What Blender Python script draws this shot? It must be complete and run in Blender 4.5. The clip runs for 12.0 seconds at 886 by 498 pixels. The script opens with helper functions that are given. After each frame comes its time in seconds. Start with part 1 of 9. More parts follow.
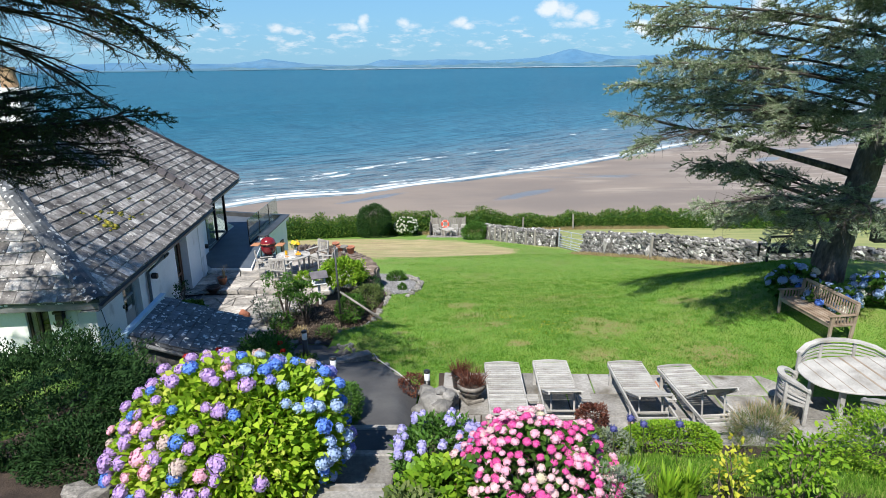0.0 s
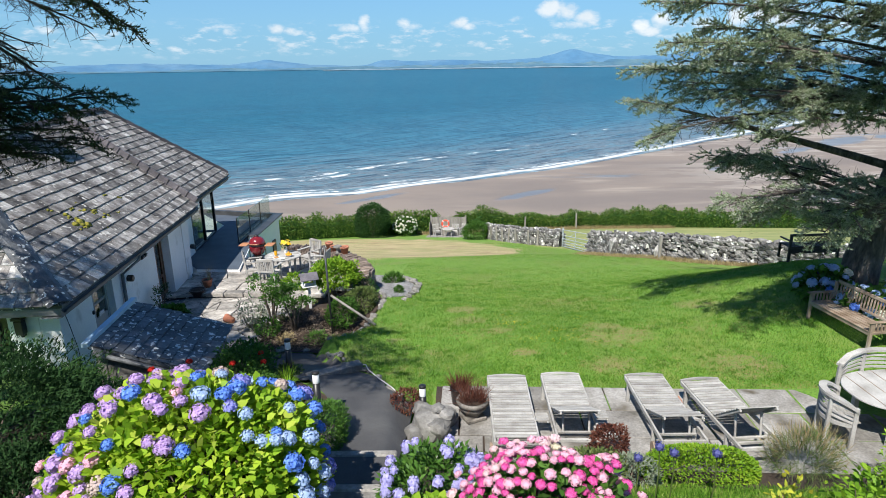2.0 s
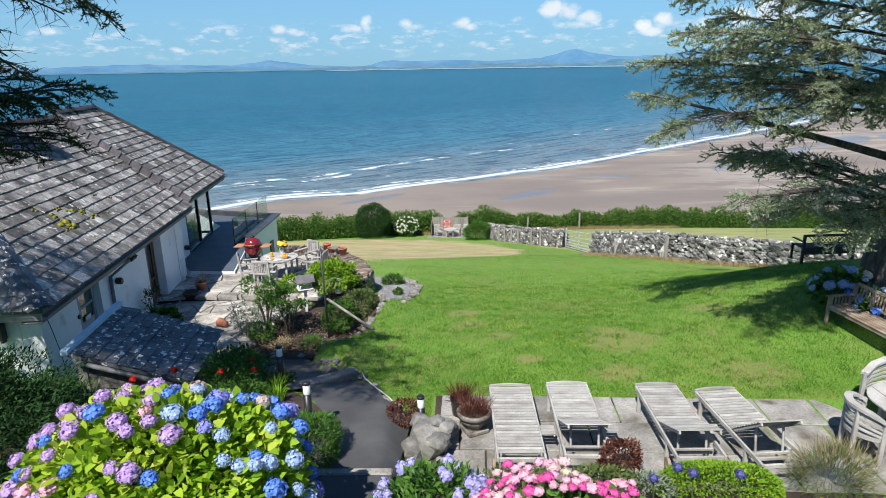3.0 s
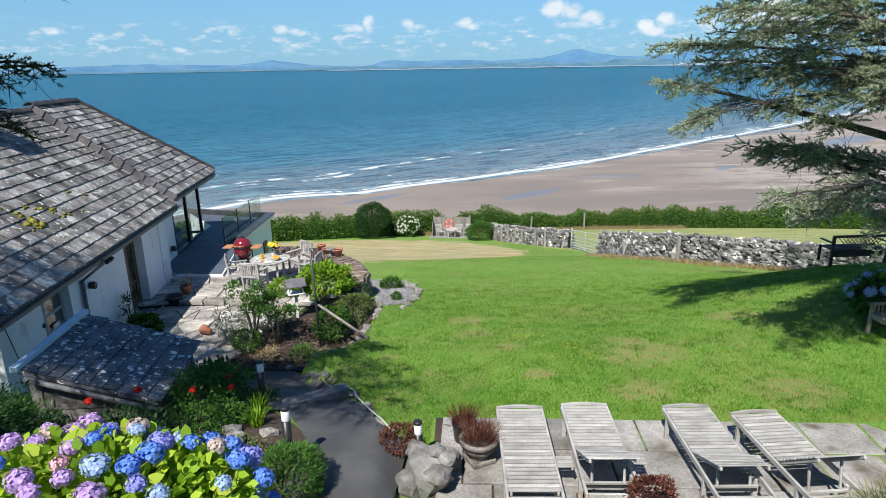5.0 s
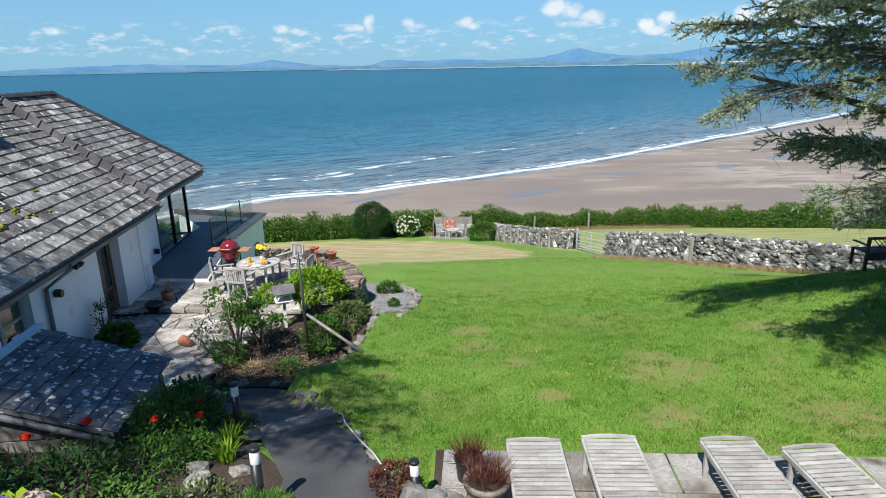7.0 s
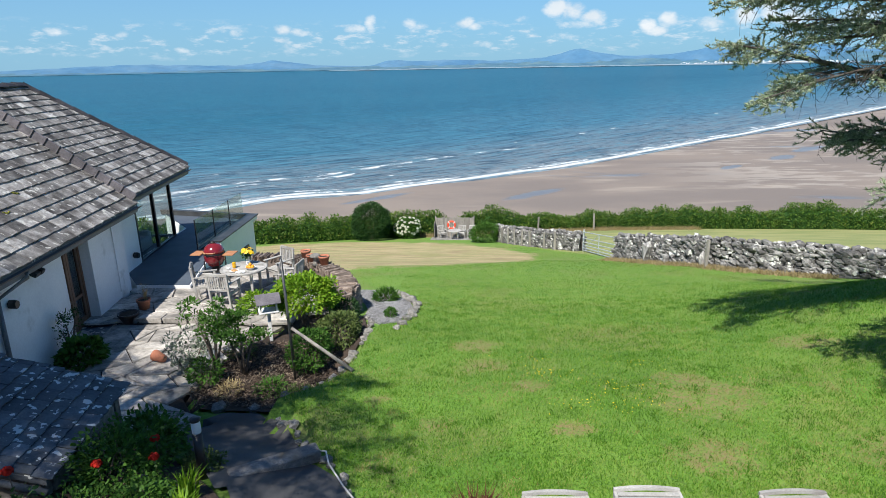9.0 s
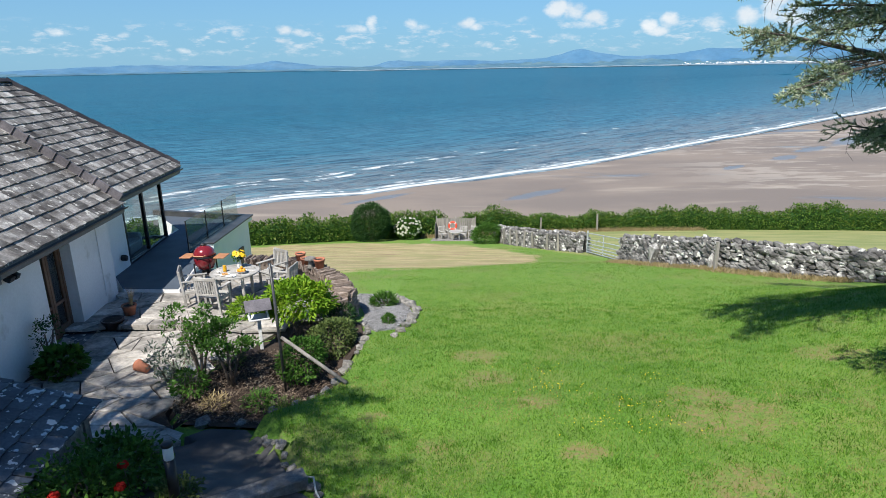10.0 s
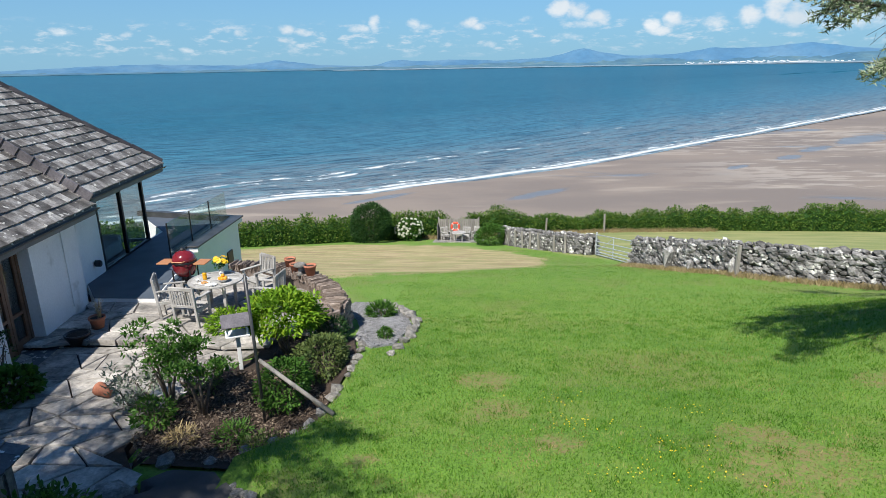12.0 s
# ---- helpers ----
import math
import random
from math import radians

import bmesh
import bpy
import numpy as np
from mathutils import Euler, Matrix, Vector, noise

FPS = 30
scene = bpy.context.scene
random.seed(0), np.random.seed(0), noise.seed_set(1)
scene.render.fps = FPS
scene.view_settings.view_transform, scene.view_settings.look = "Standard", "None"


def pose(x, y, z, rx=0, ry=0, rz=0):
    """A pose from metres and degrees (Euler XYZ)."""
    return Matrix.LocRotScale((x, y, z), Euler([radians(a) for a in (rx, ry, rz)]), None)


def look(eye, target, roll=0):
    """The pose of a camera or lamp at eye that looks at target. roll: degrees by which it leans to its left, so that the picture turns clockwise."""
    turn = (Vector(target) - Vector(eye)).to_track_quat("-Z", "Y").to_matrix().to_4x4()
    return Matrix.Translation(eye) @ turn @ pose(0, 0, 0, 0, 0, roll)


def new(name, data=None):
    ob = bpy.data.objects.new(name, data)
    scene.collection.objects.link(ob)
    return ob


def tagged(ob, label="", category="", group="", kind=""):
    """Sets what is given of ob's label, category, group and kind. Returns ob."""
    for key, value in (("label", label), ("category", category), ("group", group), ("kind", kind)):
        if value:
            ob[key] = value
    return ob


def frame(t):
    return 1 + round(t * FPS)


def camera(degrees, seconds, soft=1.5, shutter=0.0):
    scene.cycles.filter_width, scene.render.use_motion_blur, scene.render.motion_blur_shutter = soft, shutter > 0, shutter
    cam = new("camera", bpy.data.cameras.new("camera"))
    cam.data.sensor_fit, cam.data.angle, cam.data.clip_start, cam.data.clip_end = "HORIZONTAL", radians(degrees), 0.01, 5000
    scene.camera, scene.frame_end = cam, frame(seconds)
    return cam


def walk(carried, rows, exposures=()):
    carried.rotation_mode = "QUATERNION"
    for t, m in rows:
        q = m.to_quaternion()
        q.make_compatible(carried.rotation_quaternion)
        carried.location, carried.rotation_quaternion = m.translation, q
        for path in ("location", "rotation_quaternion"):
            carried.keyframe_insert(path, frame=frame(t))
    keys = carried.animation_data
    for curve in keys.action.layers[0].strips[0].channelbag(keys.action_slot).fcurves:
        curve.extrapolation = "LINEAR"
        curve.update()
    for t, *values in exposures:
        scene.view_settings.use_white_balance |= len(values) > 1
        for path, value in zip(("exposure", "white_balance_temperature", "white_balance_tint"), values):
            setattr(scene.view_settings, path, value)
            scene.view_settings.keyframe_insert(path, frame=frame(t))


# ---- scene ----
cam = camera(71.5, 12.0, 0.8)
PATH = [
    (0, (0.529, -1.283, 6.127), (0.434, 0.63, 5.553), -0.7),
    (0.5, (0.555, -0.955, 6.013), (0.46, 0.959, 5.44), -0.7),
    (1, (0.553, -0.649, 5.919), (0.458, 1.265, 5.347), -0.7),
    (1.5, (0.539, -0.328, 5.824), (0.443, 1.585, 5.251), -0.8),
    (2, (0.528, -0.063, 5.747), (0.43, 1.851, 5.174), -0.8),
    (2.5, (0.541, 0.213, 5.666), (0.44, 2.127, 5.094), -0.8),
    (3, (0.541, 0.526, 5.599), (0.436, 2.44, 5.027), -0.9),
    (5, (0.492, 1.725, 5.29), (0.381, 3.638, 4.718), -0.9),
    (5.5, (0.473, 2.013, 5.227), (0.362, 3.926, 4.654), -0.9),
    (6, (0.452, 2.346, 5.157), (0.341, 4.259, 4.584), -0.9),
    (6.5, (0.434, 2.641, 5.084), (0.323, 4.554, 4.512), -0.9),
    (7, (0.421, 2.992, 5.005), (0.307, 4.904, 4.432), -1.0),
    (9, (0.335, 4.378, 4.7), (0.217, 6.291, 4.128), -1.0),
    (9.5, (0.326, 4.708, 4.64), (0.207, 6.621, 4.067), -1.0),
    (10, (0.308, 5.11, 4.547), (0.186, 7.023, 3.976), -1.0),
    (10.5, (0.273, 5.463, 4.471), (0.15, 7.376, 3.9), -1.0),
    (11, (0.229, 5.86, 4.391), (0.105, 7.772, 3.819), -1.0),
    (11.5, (0.23, 6.19, 4.334), (0.104, 8.102, 3.763), -1.0),
    (12, (0.2, 6.578, 4.258), (0.071, 8.49, 3.686), -1.0),
]
walk(cam, [(t, look(eye, target, roll)) for t, eye, target, roll in PATH], [(0, 0.55), (3, 0.48), (6, 0.46), (9.5, 0.43), (12, 0.37)])

# ---- light ----
SUN = Vector((-0.27, -0.72, 1.0)).normalized()
sun_data = bpy.data.lights.new("sun", "SUN")
sun_data.energy, sun_data.angle, sun_data.color = 5.0, radians(0.55), (1.0, 0.955, 0.88)
sun = new("sun", sun_data)
sun.matrix_world = look(SUN * 60, (0, 0, 0))

world = bpy.data.worlds.new("sky")
scene.world = world
world.use_nodes = True
wn, wl = world.node_tree.nodes, world.node_tree.links
wn.clear()


def wnode(kind, **inputs):
    n = wn.new(kind)
    for k, v in inputs.items():
        n.inputs[k].default_value = v
    return n


def wmath(op, a, b=0.0, clamp=False):
    n = wn.new("ShaderNodeMath")
    n.operation, n.use_clamp = op, clamp
    for i, v in enumerate((a, b)):
        if hasattr(v, "is_linked"):
            wl.new(v, n.inputs[i])
        else:
            n.inputs[i].default_value = v
    return n.outputs[0]


sky = wn.new("ShaderNodeTexSky")
sky.sky_type, sky.sun_disc = "NISHITA", False
sky.sun_elevation, sky.sun_rotation = math.asin(SUN.z), math.atan2(SUN.x, SUN.y)
sky.altitude, sky.air_density, sky.dust_density, sky.ozone_density = 50, 0.75, 0.0, 4.0
coord = wn.new("ShaderNodeTexCoord")
sep = wn.new("ShaderNodeSeparateXYZ")
wl.new(coord.outputs["Generated"], sep.inputs[0])
azim = wmath("MULTIPLY", wmath("ARCTAN2", sep.outputs[0], sep.outputs[1]), 57.2958)
elev = wmath("MULTIPLY", wmath("ARCSINE", sep.outputs[2]), 57.2958)
# fair-weather cumulus low over the far coast: azimuth, elevation, half width, half height, density
CLOUDS = [(6.6, 4.5, 1.5, 0.95, 1.0), (8.0, 4.3, 1.5, 1.1, 1.0), (9.6, 3.7, 1.5, 0.8, 0.95), (8.6, 3.2, 2.6, 0.45, 0.8),
          (7.2, 2.15, 2.4, 0.45, 0.7),
          (-1.2, 3.5, 1.1, 0.7, 0.9), (-0.4, 3.2, 1.1, 0.5, 0.85),
          (-6.0, 3.5, 1.0, 0.6, 0.85), (-5.0, 3.35, 1.2, 0.45, 0.75),
          (3.6, 3.75, 0.9, 0.45, 0.7),
          (-9.6, 3.6, 0.8, 1.0, 0.85), (-10.6, 3.15, 1.3, 0.6, 0.85),
          (-17.0, 3.1, 1.0, 0.6, 0.85), (-15.6, 2.9, 1.4, 0.5, 0.8), (-16.0, 1.95, 2.4, 0.4, 0.6),
          (-20.5, 3.1, 1.1, 0.8, 0.65),
          (14.2, 2.9, 1.0, 0.75, 0.9), (15.9, 3.3, 1.1, 1.05, 1.0), (15.0, 2.5, 2.0, 0.5, 0.8),
          (16.2, 5.6, 2.0, 0.85, 1.0),
          (19.2, 2.9, 1.8, 0.85, 0.95), (21.4, 3.3, 1.5, 1.2, 0.95), (23.4, 4.3, 1.3, 1.9, 1.0), (25.2, 3.4, 2.2, 1.4, 0.95), (29.5, 2.85, 3.0, 1.4, 0.9),
          (-34.0, 2.9, 1.1, 0.5, 0.8), (-29.5, 2.75, 0.8, 0.35, 0.6),
          (-37.0, 1.5, 1.5, 0.25, 0.6), (-25.3, 1.5, 0.9, 0.35, 0.7),
          (-11.5, 1.65, 7.0, 0.35, 0.4), (0.5, 1.65, 5.0, 0.3, 0.4), (-27.5, 1.25, 9.0, 0.25, 0.35),
          (36.5, 4.15, 4.0, 2.0, 0.8), (-50.5, 3.65, 3.0, 1.0, 0.7)]
warp = wnode("ShaderNodeTexNoise", Scale=26.0, Detail=7.0, Roughness=0.62)
mapping = wn.new("ShaderNodeMapping")
mapping.inputs["Scale"].default_value = (1, 1, 1.7)
wl.new(coord.outputs["Generated"], mapping.inputs[0])
wl.new(mapping.outputs[0], warp.inputs["Vector"])
cover = None
for az, el, wide, high, dense in CLOUDS:
    a = wmath("DIVIDE", wmath("SUBTRACT", azim, az), wide)
    e = wmath("DIVIDE", wmath("SUBTRACT", elev, el), high)
    blob = wmath("MULTIPLY", wmath("SUBTRACT", 1.0, wmath("ADD", wmath("MULTIPLY", a, a), wmath("MULTIPLY", e, e)), True), dense)
    cover = blob if cover is None else wmath("MAXIMUM", cover, blob)
body = wmath("ADD", wmath("MULTIPLY", cover, 1.2), wmath("MULTIPLY", wmath("SUBTRACT", warp.outputs[0], 0.62), 2.6))
edge = wn.new("ShaderNodeMapRange")
edge.interpolation_type = "SMOOTHSTEP"
edge.inputs["From Min"].default_value, edge.inputs["From Max"].default_value = 0.02, 1.0
wl.new(body, edge.inputs["Value"])
solid = wmath("MULTIPLY", edge.outputs[0], wmath("GREATER_THAN", cover, 0.0))
# a scatter of small faint puffs in a belt over the hills
puffs = wnode("ShaderNodeTexNoise", Scale=34.0, Detail=6.0, Roughness=0.6)
flat = wn.new("ShaderNodeMapping")
flat.inputs["Scale"].default_value = (1, 1, 3.2)
wl.new(coord.outputs["Generated"], flat.inputs[0])
wl.new(flat.outputs[0], puffs.inputs["Vector"])
belt = wmath("SUBTRACT", 1.0, wmath("POWER", wmath("ABSOLUTE", wmath("DIVIDE", wmath("SUBTRACT", elev, 2.3), 1.7)), 2.0), True)
faint = wn.new("ShaderNodeMapRange")
faint.interpolation_type = "SMOOTHSTEP"
faint.inputs["From Min"].default_value, faint.inputs["From Max"].default_value, faint.inputs["To Max"].default_value = 0.5, 0.72, 0.75
wl.new(puffs.outputs[0], faint.inputs["Value"])
amount = wmath("MAXIMUM", solid, wmath("MULTIPLY", faint.outputs[0], belt))
shade = wnode("ShaderNodeTexNoise", Scale=14.0, Detail=5.0)
wl.new(coord.outputs["Generated"], shade.inputs["Vector"])
tone = wn.new("ShaderNodeMixRGB")
tone.inputs[1].default_value, tone.inputs[2].default_value = (4.1, 5.2, 6.2, 1), (8.0, 8.2, 8.3, 1)
wl.new(wmath("MULTIPLY", shade.outputs[0], 1.05, True), tone.inputs[0])
mixed = wn.new("ShaderNodeMixRGB")
wl.new(amount, mixed.inputs[0])
tint = wn.new("ShaderNodeMixRGB")
tint.blend_type = "MULTIPLY"
tint.inputs[0].default_value, tint.inputs[2].default_value = 1.0, (0.64, 0.91, 1.03, 1)
wl.new(sky.outputs[0], tint.inputs[1])
# sea haze whitens the lowest degrees
haze = wn.new("ShaderNodeMixRGB")
haze.inputs[2].default_value = (1.9, 3.75, 5.4, 1)
low_sky = wn.new("ShaderNodeMapRange")
low_sky.interpolation_type = "SMOOTHSTEP"
low_sky.inputs["From Min"].default_value, low_sky.inputs["From Max"].default_value = 15.0, -2.0
low_sky.inputs["To Max"].default_value = 0.92
wl.new(elev, low_sky.inputs["Value"])
wl.new(low_sky.outputs[0], haze.inputs[0])
wl.new(tint.outputs[0], haze.inputs[1])
wl.new(haze.outputs[0], mixed.inputs[1])
wl.new(tone.outputs[0], mixed.inputs[2])
back = wnode("ShaderNodeBackground", Strength=0.095)
wl.new(mixed.outputs[0], back.inputs[0])
wout = wn.new("ShaderNodeOutputWorld")
wl.new(back.outputs[0], wout.inputs[0])


# ---- materials ----
def surf(name, colors, scale=4.0, rough=0.8, bump=0.2, grain=40.0, metal=0.0, vary=0.0, island=0.0, stretch=(1, 1, 1), spread=(0.3, 0.7), clear=0.0, fine=0.35, dist=0.01, spots=None):
    """A procedural surface: broad patches of the colours, a finer grain over them, relief from the grain, and a shift from piece to piece."""
    m = bpy.data.materials.new(name)
    m.use_nodes = True
    n, l = m.node_tree.nodes, m.node_tree.links
    b = n["Principled BSDF"]
    tc, mp = n.new("ShaderNodeTexCoord"), n.new("ShaderNodeMapping")
    mp.inputs["Scale"].default_value = stretch
    l.new(tc.outputs["Object"], mp.inputs[0])
    info = n.new("ShaderNodeObjectInfo")
    shift = n.new("ShaderNodeVectorMath")
    shift.operation = "MULTIPLY_ADD"
    shift.inputs[1].default_value = (1, 1, 1)
    l.new(mp.outputs[0], shift.inputs[0])
    wide = n.new("ShaderNodeTexNoise")
    wide.inputs["Scale"].default_value, wide.inputs["Detail"].default_value = scale, 5
    small = n.new("ShaderNodeTexNoise")
    small.inputs["Scale"].default_value, small.inputs["Detail"].default_value, small.inputs["Roughness"].default_value = grain, 6, 0.65
    if vary:
        jump = n.new("ShaderNodeVectorMath")
        jump.operation = "SCALE"
        jump.inputs[0].default_value = (37, 17, 53)
        l.new(info.outputs["Random"], jump.inputs["Scale"])
        l.new(jump.outputs[0], shift.inputs[2])
    for t in (wide, small):
        l.new(shift.outputs[0], t.inputs["Vector"])
    ramp = n.new("ShaderNodeValToRGB")
    while len(ramp.color_ramp.elements) < len(colors):
        ramp.color_ramp.elements.new(0.5)
    for i, (e, c) in enumerate(zip(ramp.color_ramp.elements, colors)):
        e.position = spread[0] + (spread[1] - spread[0]) * i / max(1, len(colors) - 1)
        e.color = (*c, 1)
    l.new(wide.outputs[0], ramp.inputs[0])
    gr = n.new("ShaderNodeMapRange")
    gr.inputs["From Min"].default_value, gr.inputs["From Max"].default_value = 0.25, 0.75
    gr.inputs["To Min"].default_value, gr.inputs["To Max"].default_value = 1 - fine, 1 + fine
    l.new(small.outputs[0], gr.inputs["Value"])
    value = gr.outputs[0]
    for amount, out in ((vary, info.outputs["Random"]), (island, None)):
        if amount:
            if out is None:
                out = n.new("ShaderNodeNewGeometry").outputs["Random Per Island"]
            mr = n.new("ShaderNodeMapRange")
            mr.inputs["To Min"].default_value, mr.inputs["To Max"].default_value = 1 - amount, 1 + amount
            l.new(out, mr.inputs["Value"])
            mul = n.new("ShaderNodeMath")
            mul.operation = "MULTIPLY"
            l.new(value, mul.inputs[0])
            l.new(mr.outputs[0], mul.inputs[1])
            value = mul.outputs[0]
    col = n.new("ShaderNodeVectorMath")
    col.operation = "SCALE"
    l.new(ramp.outputs[0], col.inputs[0])
    l.new(value, col.inputs["Scale"])
    final = col.outputs[0]
    if spots:
        spot_color, spot_scale, low, high = spots
        sn = n.new("ShaderNodeTexNoise")
        sn.inputs["Scale"].default_value, sn.inputs["Detail"].default_value = spot_scale, 4
        l.new(shift.outputs[0], sn.inputs["Vector"])
        sm = n.new("ShaderNodeMapRange")
        sm.inputs["From Min"].default_value, sm.inputs["From Max"].default_value = low, high
        l.new(sn.outputs[0], sm.inputs["Value"])
        mx = n.new("ShaderNodeMixRGB")
        mx.inputs[2].default_value = (*spot_color, 1)
        l.new(sm.outputs[0], mx.inputs[0])
        l.new(final, mx.inputs[1])
        final = mx.outputs[0]
    l.new(final, b.inputs["Base Color"])
    b.inputs["Roughness"].default_value, b.inputs["Metallic"].default_value = rough, metal
    b.inputs["Coat Weight"].default_value = clear
    if bump:
        bp = n.new("ShaderNodeBump")
        bp.inputs["Strength"].default_value, bp.inputs["Distance"].default_value = bump, dist
        l.new(small.outputs[0], bp.inputs["Height"])
        l.new(bp.outputs[0], b.inputs["Normal"])
    return m


def leafy(name, colors, through_light=0.3, rough=0.5, island=0.35):
    """Leaves and needles: a colour for each leaf out of a ramp, with some light passing through."""
    m = bpy.data.materials.new(name)
    m.use_nodes = True
    n, l = m.node_tree.nodes, m.node_tree.links
    b, out = n["Principled BSDF"], n["Material Output"]
    geo = n.new("ShaderNodeNewGeometry")
    ramp = n.new("ShaderNodeValToRGB")
    while len(ramp.color_ramp.elements) < len(colors):
        ramp.color_ramp.elements.new(0.5)
    for i, (e, c) in enumerate(zip(ramp.color_ramp.elements, colors)):
        e.position = i / max(1, len(colors) - 1)
        e.color = (*c, 1)
    tc, big = n.new("ShaderNodeTexCoord"), n.new("ShaderNodeTexNoise")
    big.inputs["Scale"].default_value, big.inputs["Detail"].default_value = 2.2, 3
    l.new(tc.outputs["Object"], big.inputs["Vector"])
    add = n.new("ShaderNodeMath")
    add.operation = "MULTIPLY_ADD"
    l.new(geo.outputs["Random Per Island"], add.inputs[0])
    add.inputs[1].default_value = 0.7
    sub = n.new("ShaderNodeMath")
    sub.operation = "MULTIPLY_ADD"
    l.new(big.outputs[0], sub.inputs[0])
    sub.inputs[1].default_value, sub.inputs[2].default_value = 1.1, -0.4
    l.new(sub.outputs[0], add.inputs[2])
    l.new(add.outputs[0], ramp.inputs[0])
    l.new(ramp.outputs[0], b.inputs["Base Color"])
    b.inputs["Roughness"].default_value = rough
    b.inputs["Specular IOR Level"].default_value = 0.22
    tr, mix = n.new("ShaderNodeBsdfTranslucent"), n.new("ShaderNodeMixShader")
    l.new(ramp.outputs[0], tr.inputs[0])
    mix.inputs[0].default_value = through_light
    l.new(b.outputs[0], mix.inputs[1])
    l.new(tr.outputs[0], mix.inputs[2])
    l.new(mix.outputs[0], out.inputs[0])
    return m


def glass(name, tint=(0.93, 0.97, 0.96), alpha=0.35, rough=0.02):
    """A pane: mostly clear, with the reflection of real glass."""
    m = bpy.data.materials.new(name)
    m.use_nodes = True
    n, l = m.node_tree.nodes, m.node_tree.links
    out = n["Material Output"]
    n.remove(n["Principled BSDF"])
    tr, gl, mix, fr = n.new("ShaderNodeBsdfTransparent"), n.new("ShaderNodeBsdfGlossy"), n.new("ShaderNodeMixShader"), n.new("ShaderNodeLayerWeight")
    tr.inputs[0].default_value = (*tint, 1)
    gl.inputs["Roughness"].default_value = rough
    steep, floor_ = n.new("ShaderNodeMath"), n.new("ShaderNodeMath")
    steep.operation, floor_.operation = "POWER", "MULTIPLY_ADD"
    l.new(fr.outputs["Facing"], steep.inputs[0])
    steep.inputs[1].default_value = 4.0
    l.new(steep.outputs[0], floor_.inputs[0])
    floor_.inputs[1].default_value, floor_.inputs[2].default_value = 0.8, 0.05
    l.new(floor_.outputs[0], mix.inputs[0])
    l.new(tr.outputs[0], mix.inputs[1])
    l.new(gl.outputs[0], mix.inputs[2])
    l.new(mix.outputs[0], out.inputs[0])
    return m


TEAK = surf("weathered_teak", [(0.26, 0.245, 0.225), (0.37, 0.36, 0.34), (0.46, 0.45, 0.43)], 3, 0.75, 0.3, 60, vary=0.16, stretch=(1, 1, 1), fine=0.3)
TEAK_BROWN = surf("brown_teak", [(0.17, 0.12, 0.08), (0.3, 0.23, 0.17), (0.38, 0.32, 0.26)], 3, 0.75, 0.3, 60, fine=0.25)
DARK_WOOD = surf("dark_stained_wood", [(0.025, 0.018, 0.014), (0.05, 0.035, 0.028)], 5, 0.6, 0.2, 60)
RENDER = surf("white_render", [(0.72, 0.73, 0.73), (0.81, 0.82, 0.82), (0.85, 0.85, 0.84)], 0.9, 0.9, 0.35, 22, fine=0.06, spots=((0.45, 0.45, 0.42), 1.6, 0.63, 0.8))
SLATE = surf("roof_slate", [(0.075, 0.066, 0.06), (0.19, 0.176, 0.165), (0.32, 0.305, 0.29), (0.48, 0.47, 0.45)], 2.6, 0.7, 0.7, 20, vary=0.55, island=0.4, stretch=(1, 0.9, 1), fine=0.5, dist=0.015, spots=((0.6, 0.59, 0.55), 7, 0.61, 0.66))
SLATE_DARK = surf("blue_slate", [(0.045, 0.052, 0.06), (0.085, 0.094, 0.106), (0.14, 0.15, 0.163)], 2.5, 0.5, 0.4, 25, vary=0.35, fine=0.4, spots=((0.62, 0.63, 0.61), 8.5, 0.6, 0.625))
RIDGE = surf("ridge_tile", [(0.03, 0.028, 0.032), (0.07, 0.062, 0.066)], 4, 0.6, 0.3, 40, vary=0.3)
FLASHING = surf("lead_flashing", [(0.1, 0.095, 0.105), (0.19, 0.175, 0.19)], 4, 0.45, 0.2, 30, metal=0.2, vary=0.2)
LEAD_BLUE = surf("painted_capping", [(0.35, 0.5, 0.62), (0.45, 0.6, 0.7)], 3, 0.5, 0.1, 30, fine=0.1)
GUTTER = surf("dark_gutter", [(0.03, 0.032, 0.036), (0.07, 0.072, 0.075)], 3, 0.4, 0.05, 30)
GREY_PIPE = surf("grey_downpipe", [(0.12, 0.125, 0.13), (0.18, 0.185, 0.19)], 3, 0.45, 0.05, 30)
SOFFIT = surf("painted_fascia", [(0.15, 0.15, 0.155), (0.21, 0.21, 0.215)], 2, 0.6, 0.1, 30, fine=0.15)
ALU = surf("dark_aluminium", [(0.02, 0.022, 0.026), (0.035, 0.037, 0.04)], 2, 0.35, 0.0, 30, metal=0.4)
BROWN_FRAME = surf("brown_door_timber", [(0.11, 0.055, 0.032), (0.19, 0.1, 0.06)], 3, 0.5, 0.2, 50)
GREY_DOOR = surf("grey_painted_door", [(0.3, 0.31, 0.31), (0.38, 0.39, 0.39)], 2, 0.6, 0.1, 40, fine=0.1)
WHITE_PAINT = surf("white_paint", [(0.7, 0.71, 0.7), (0.8, 0.8, 0.79)], 3, 0.5, 0.05, 30, fine=0.06)
DECK = surf("blue_grey_decking", [(0.07, 0.09, 0.12), (0.1, 0.125, 0.16)], 2, 0.6, 0.15, 45, vary=0.12, fine=0.15)
PAVE = surf("patio_flag", [(0.2, 0.19, 0.175), (0.36, 0.335, 0.305), (0.52, 0.49, 0.45)], 2.2, 0.75, 0.7, 11, vary=0.3, fine=0.42, dist=0.03, spots=((0.09, 0.085, 0.075), 4, 0.6, 0.74))
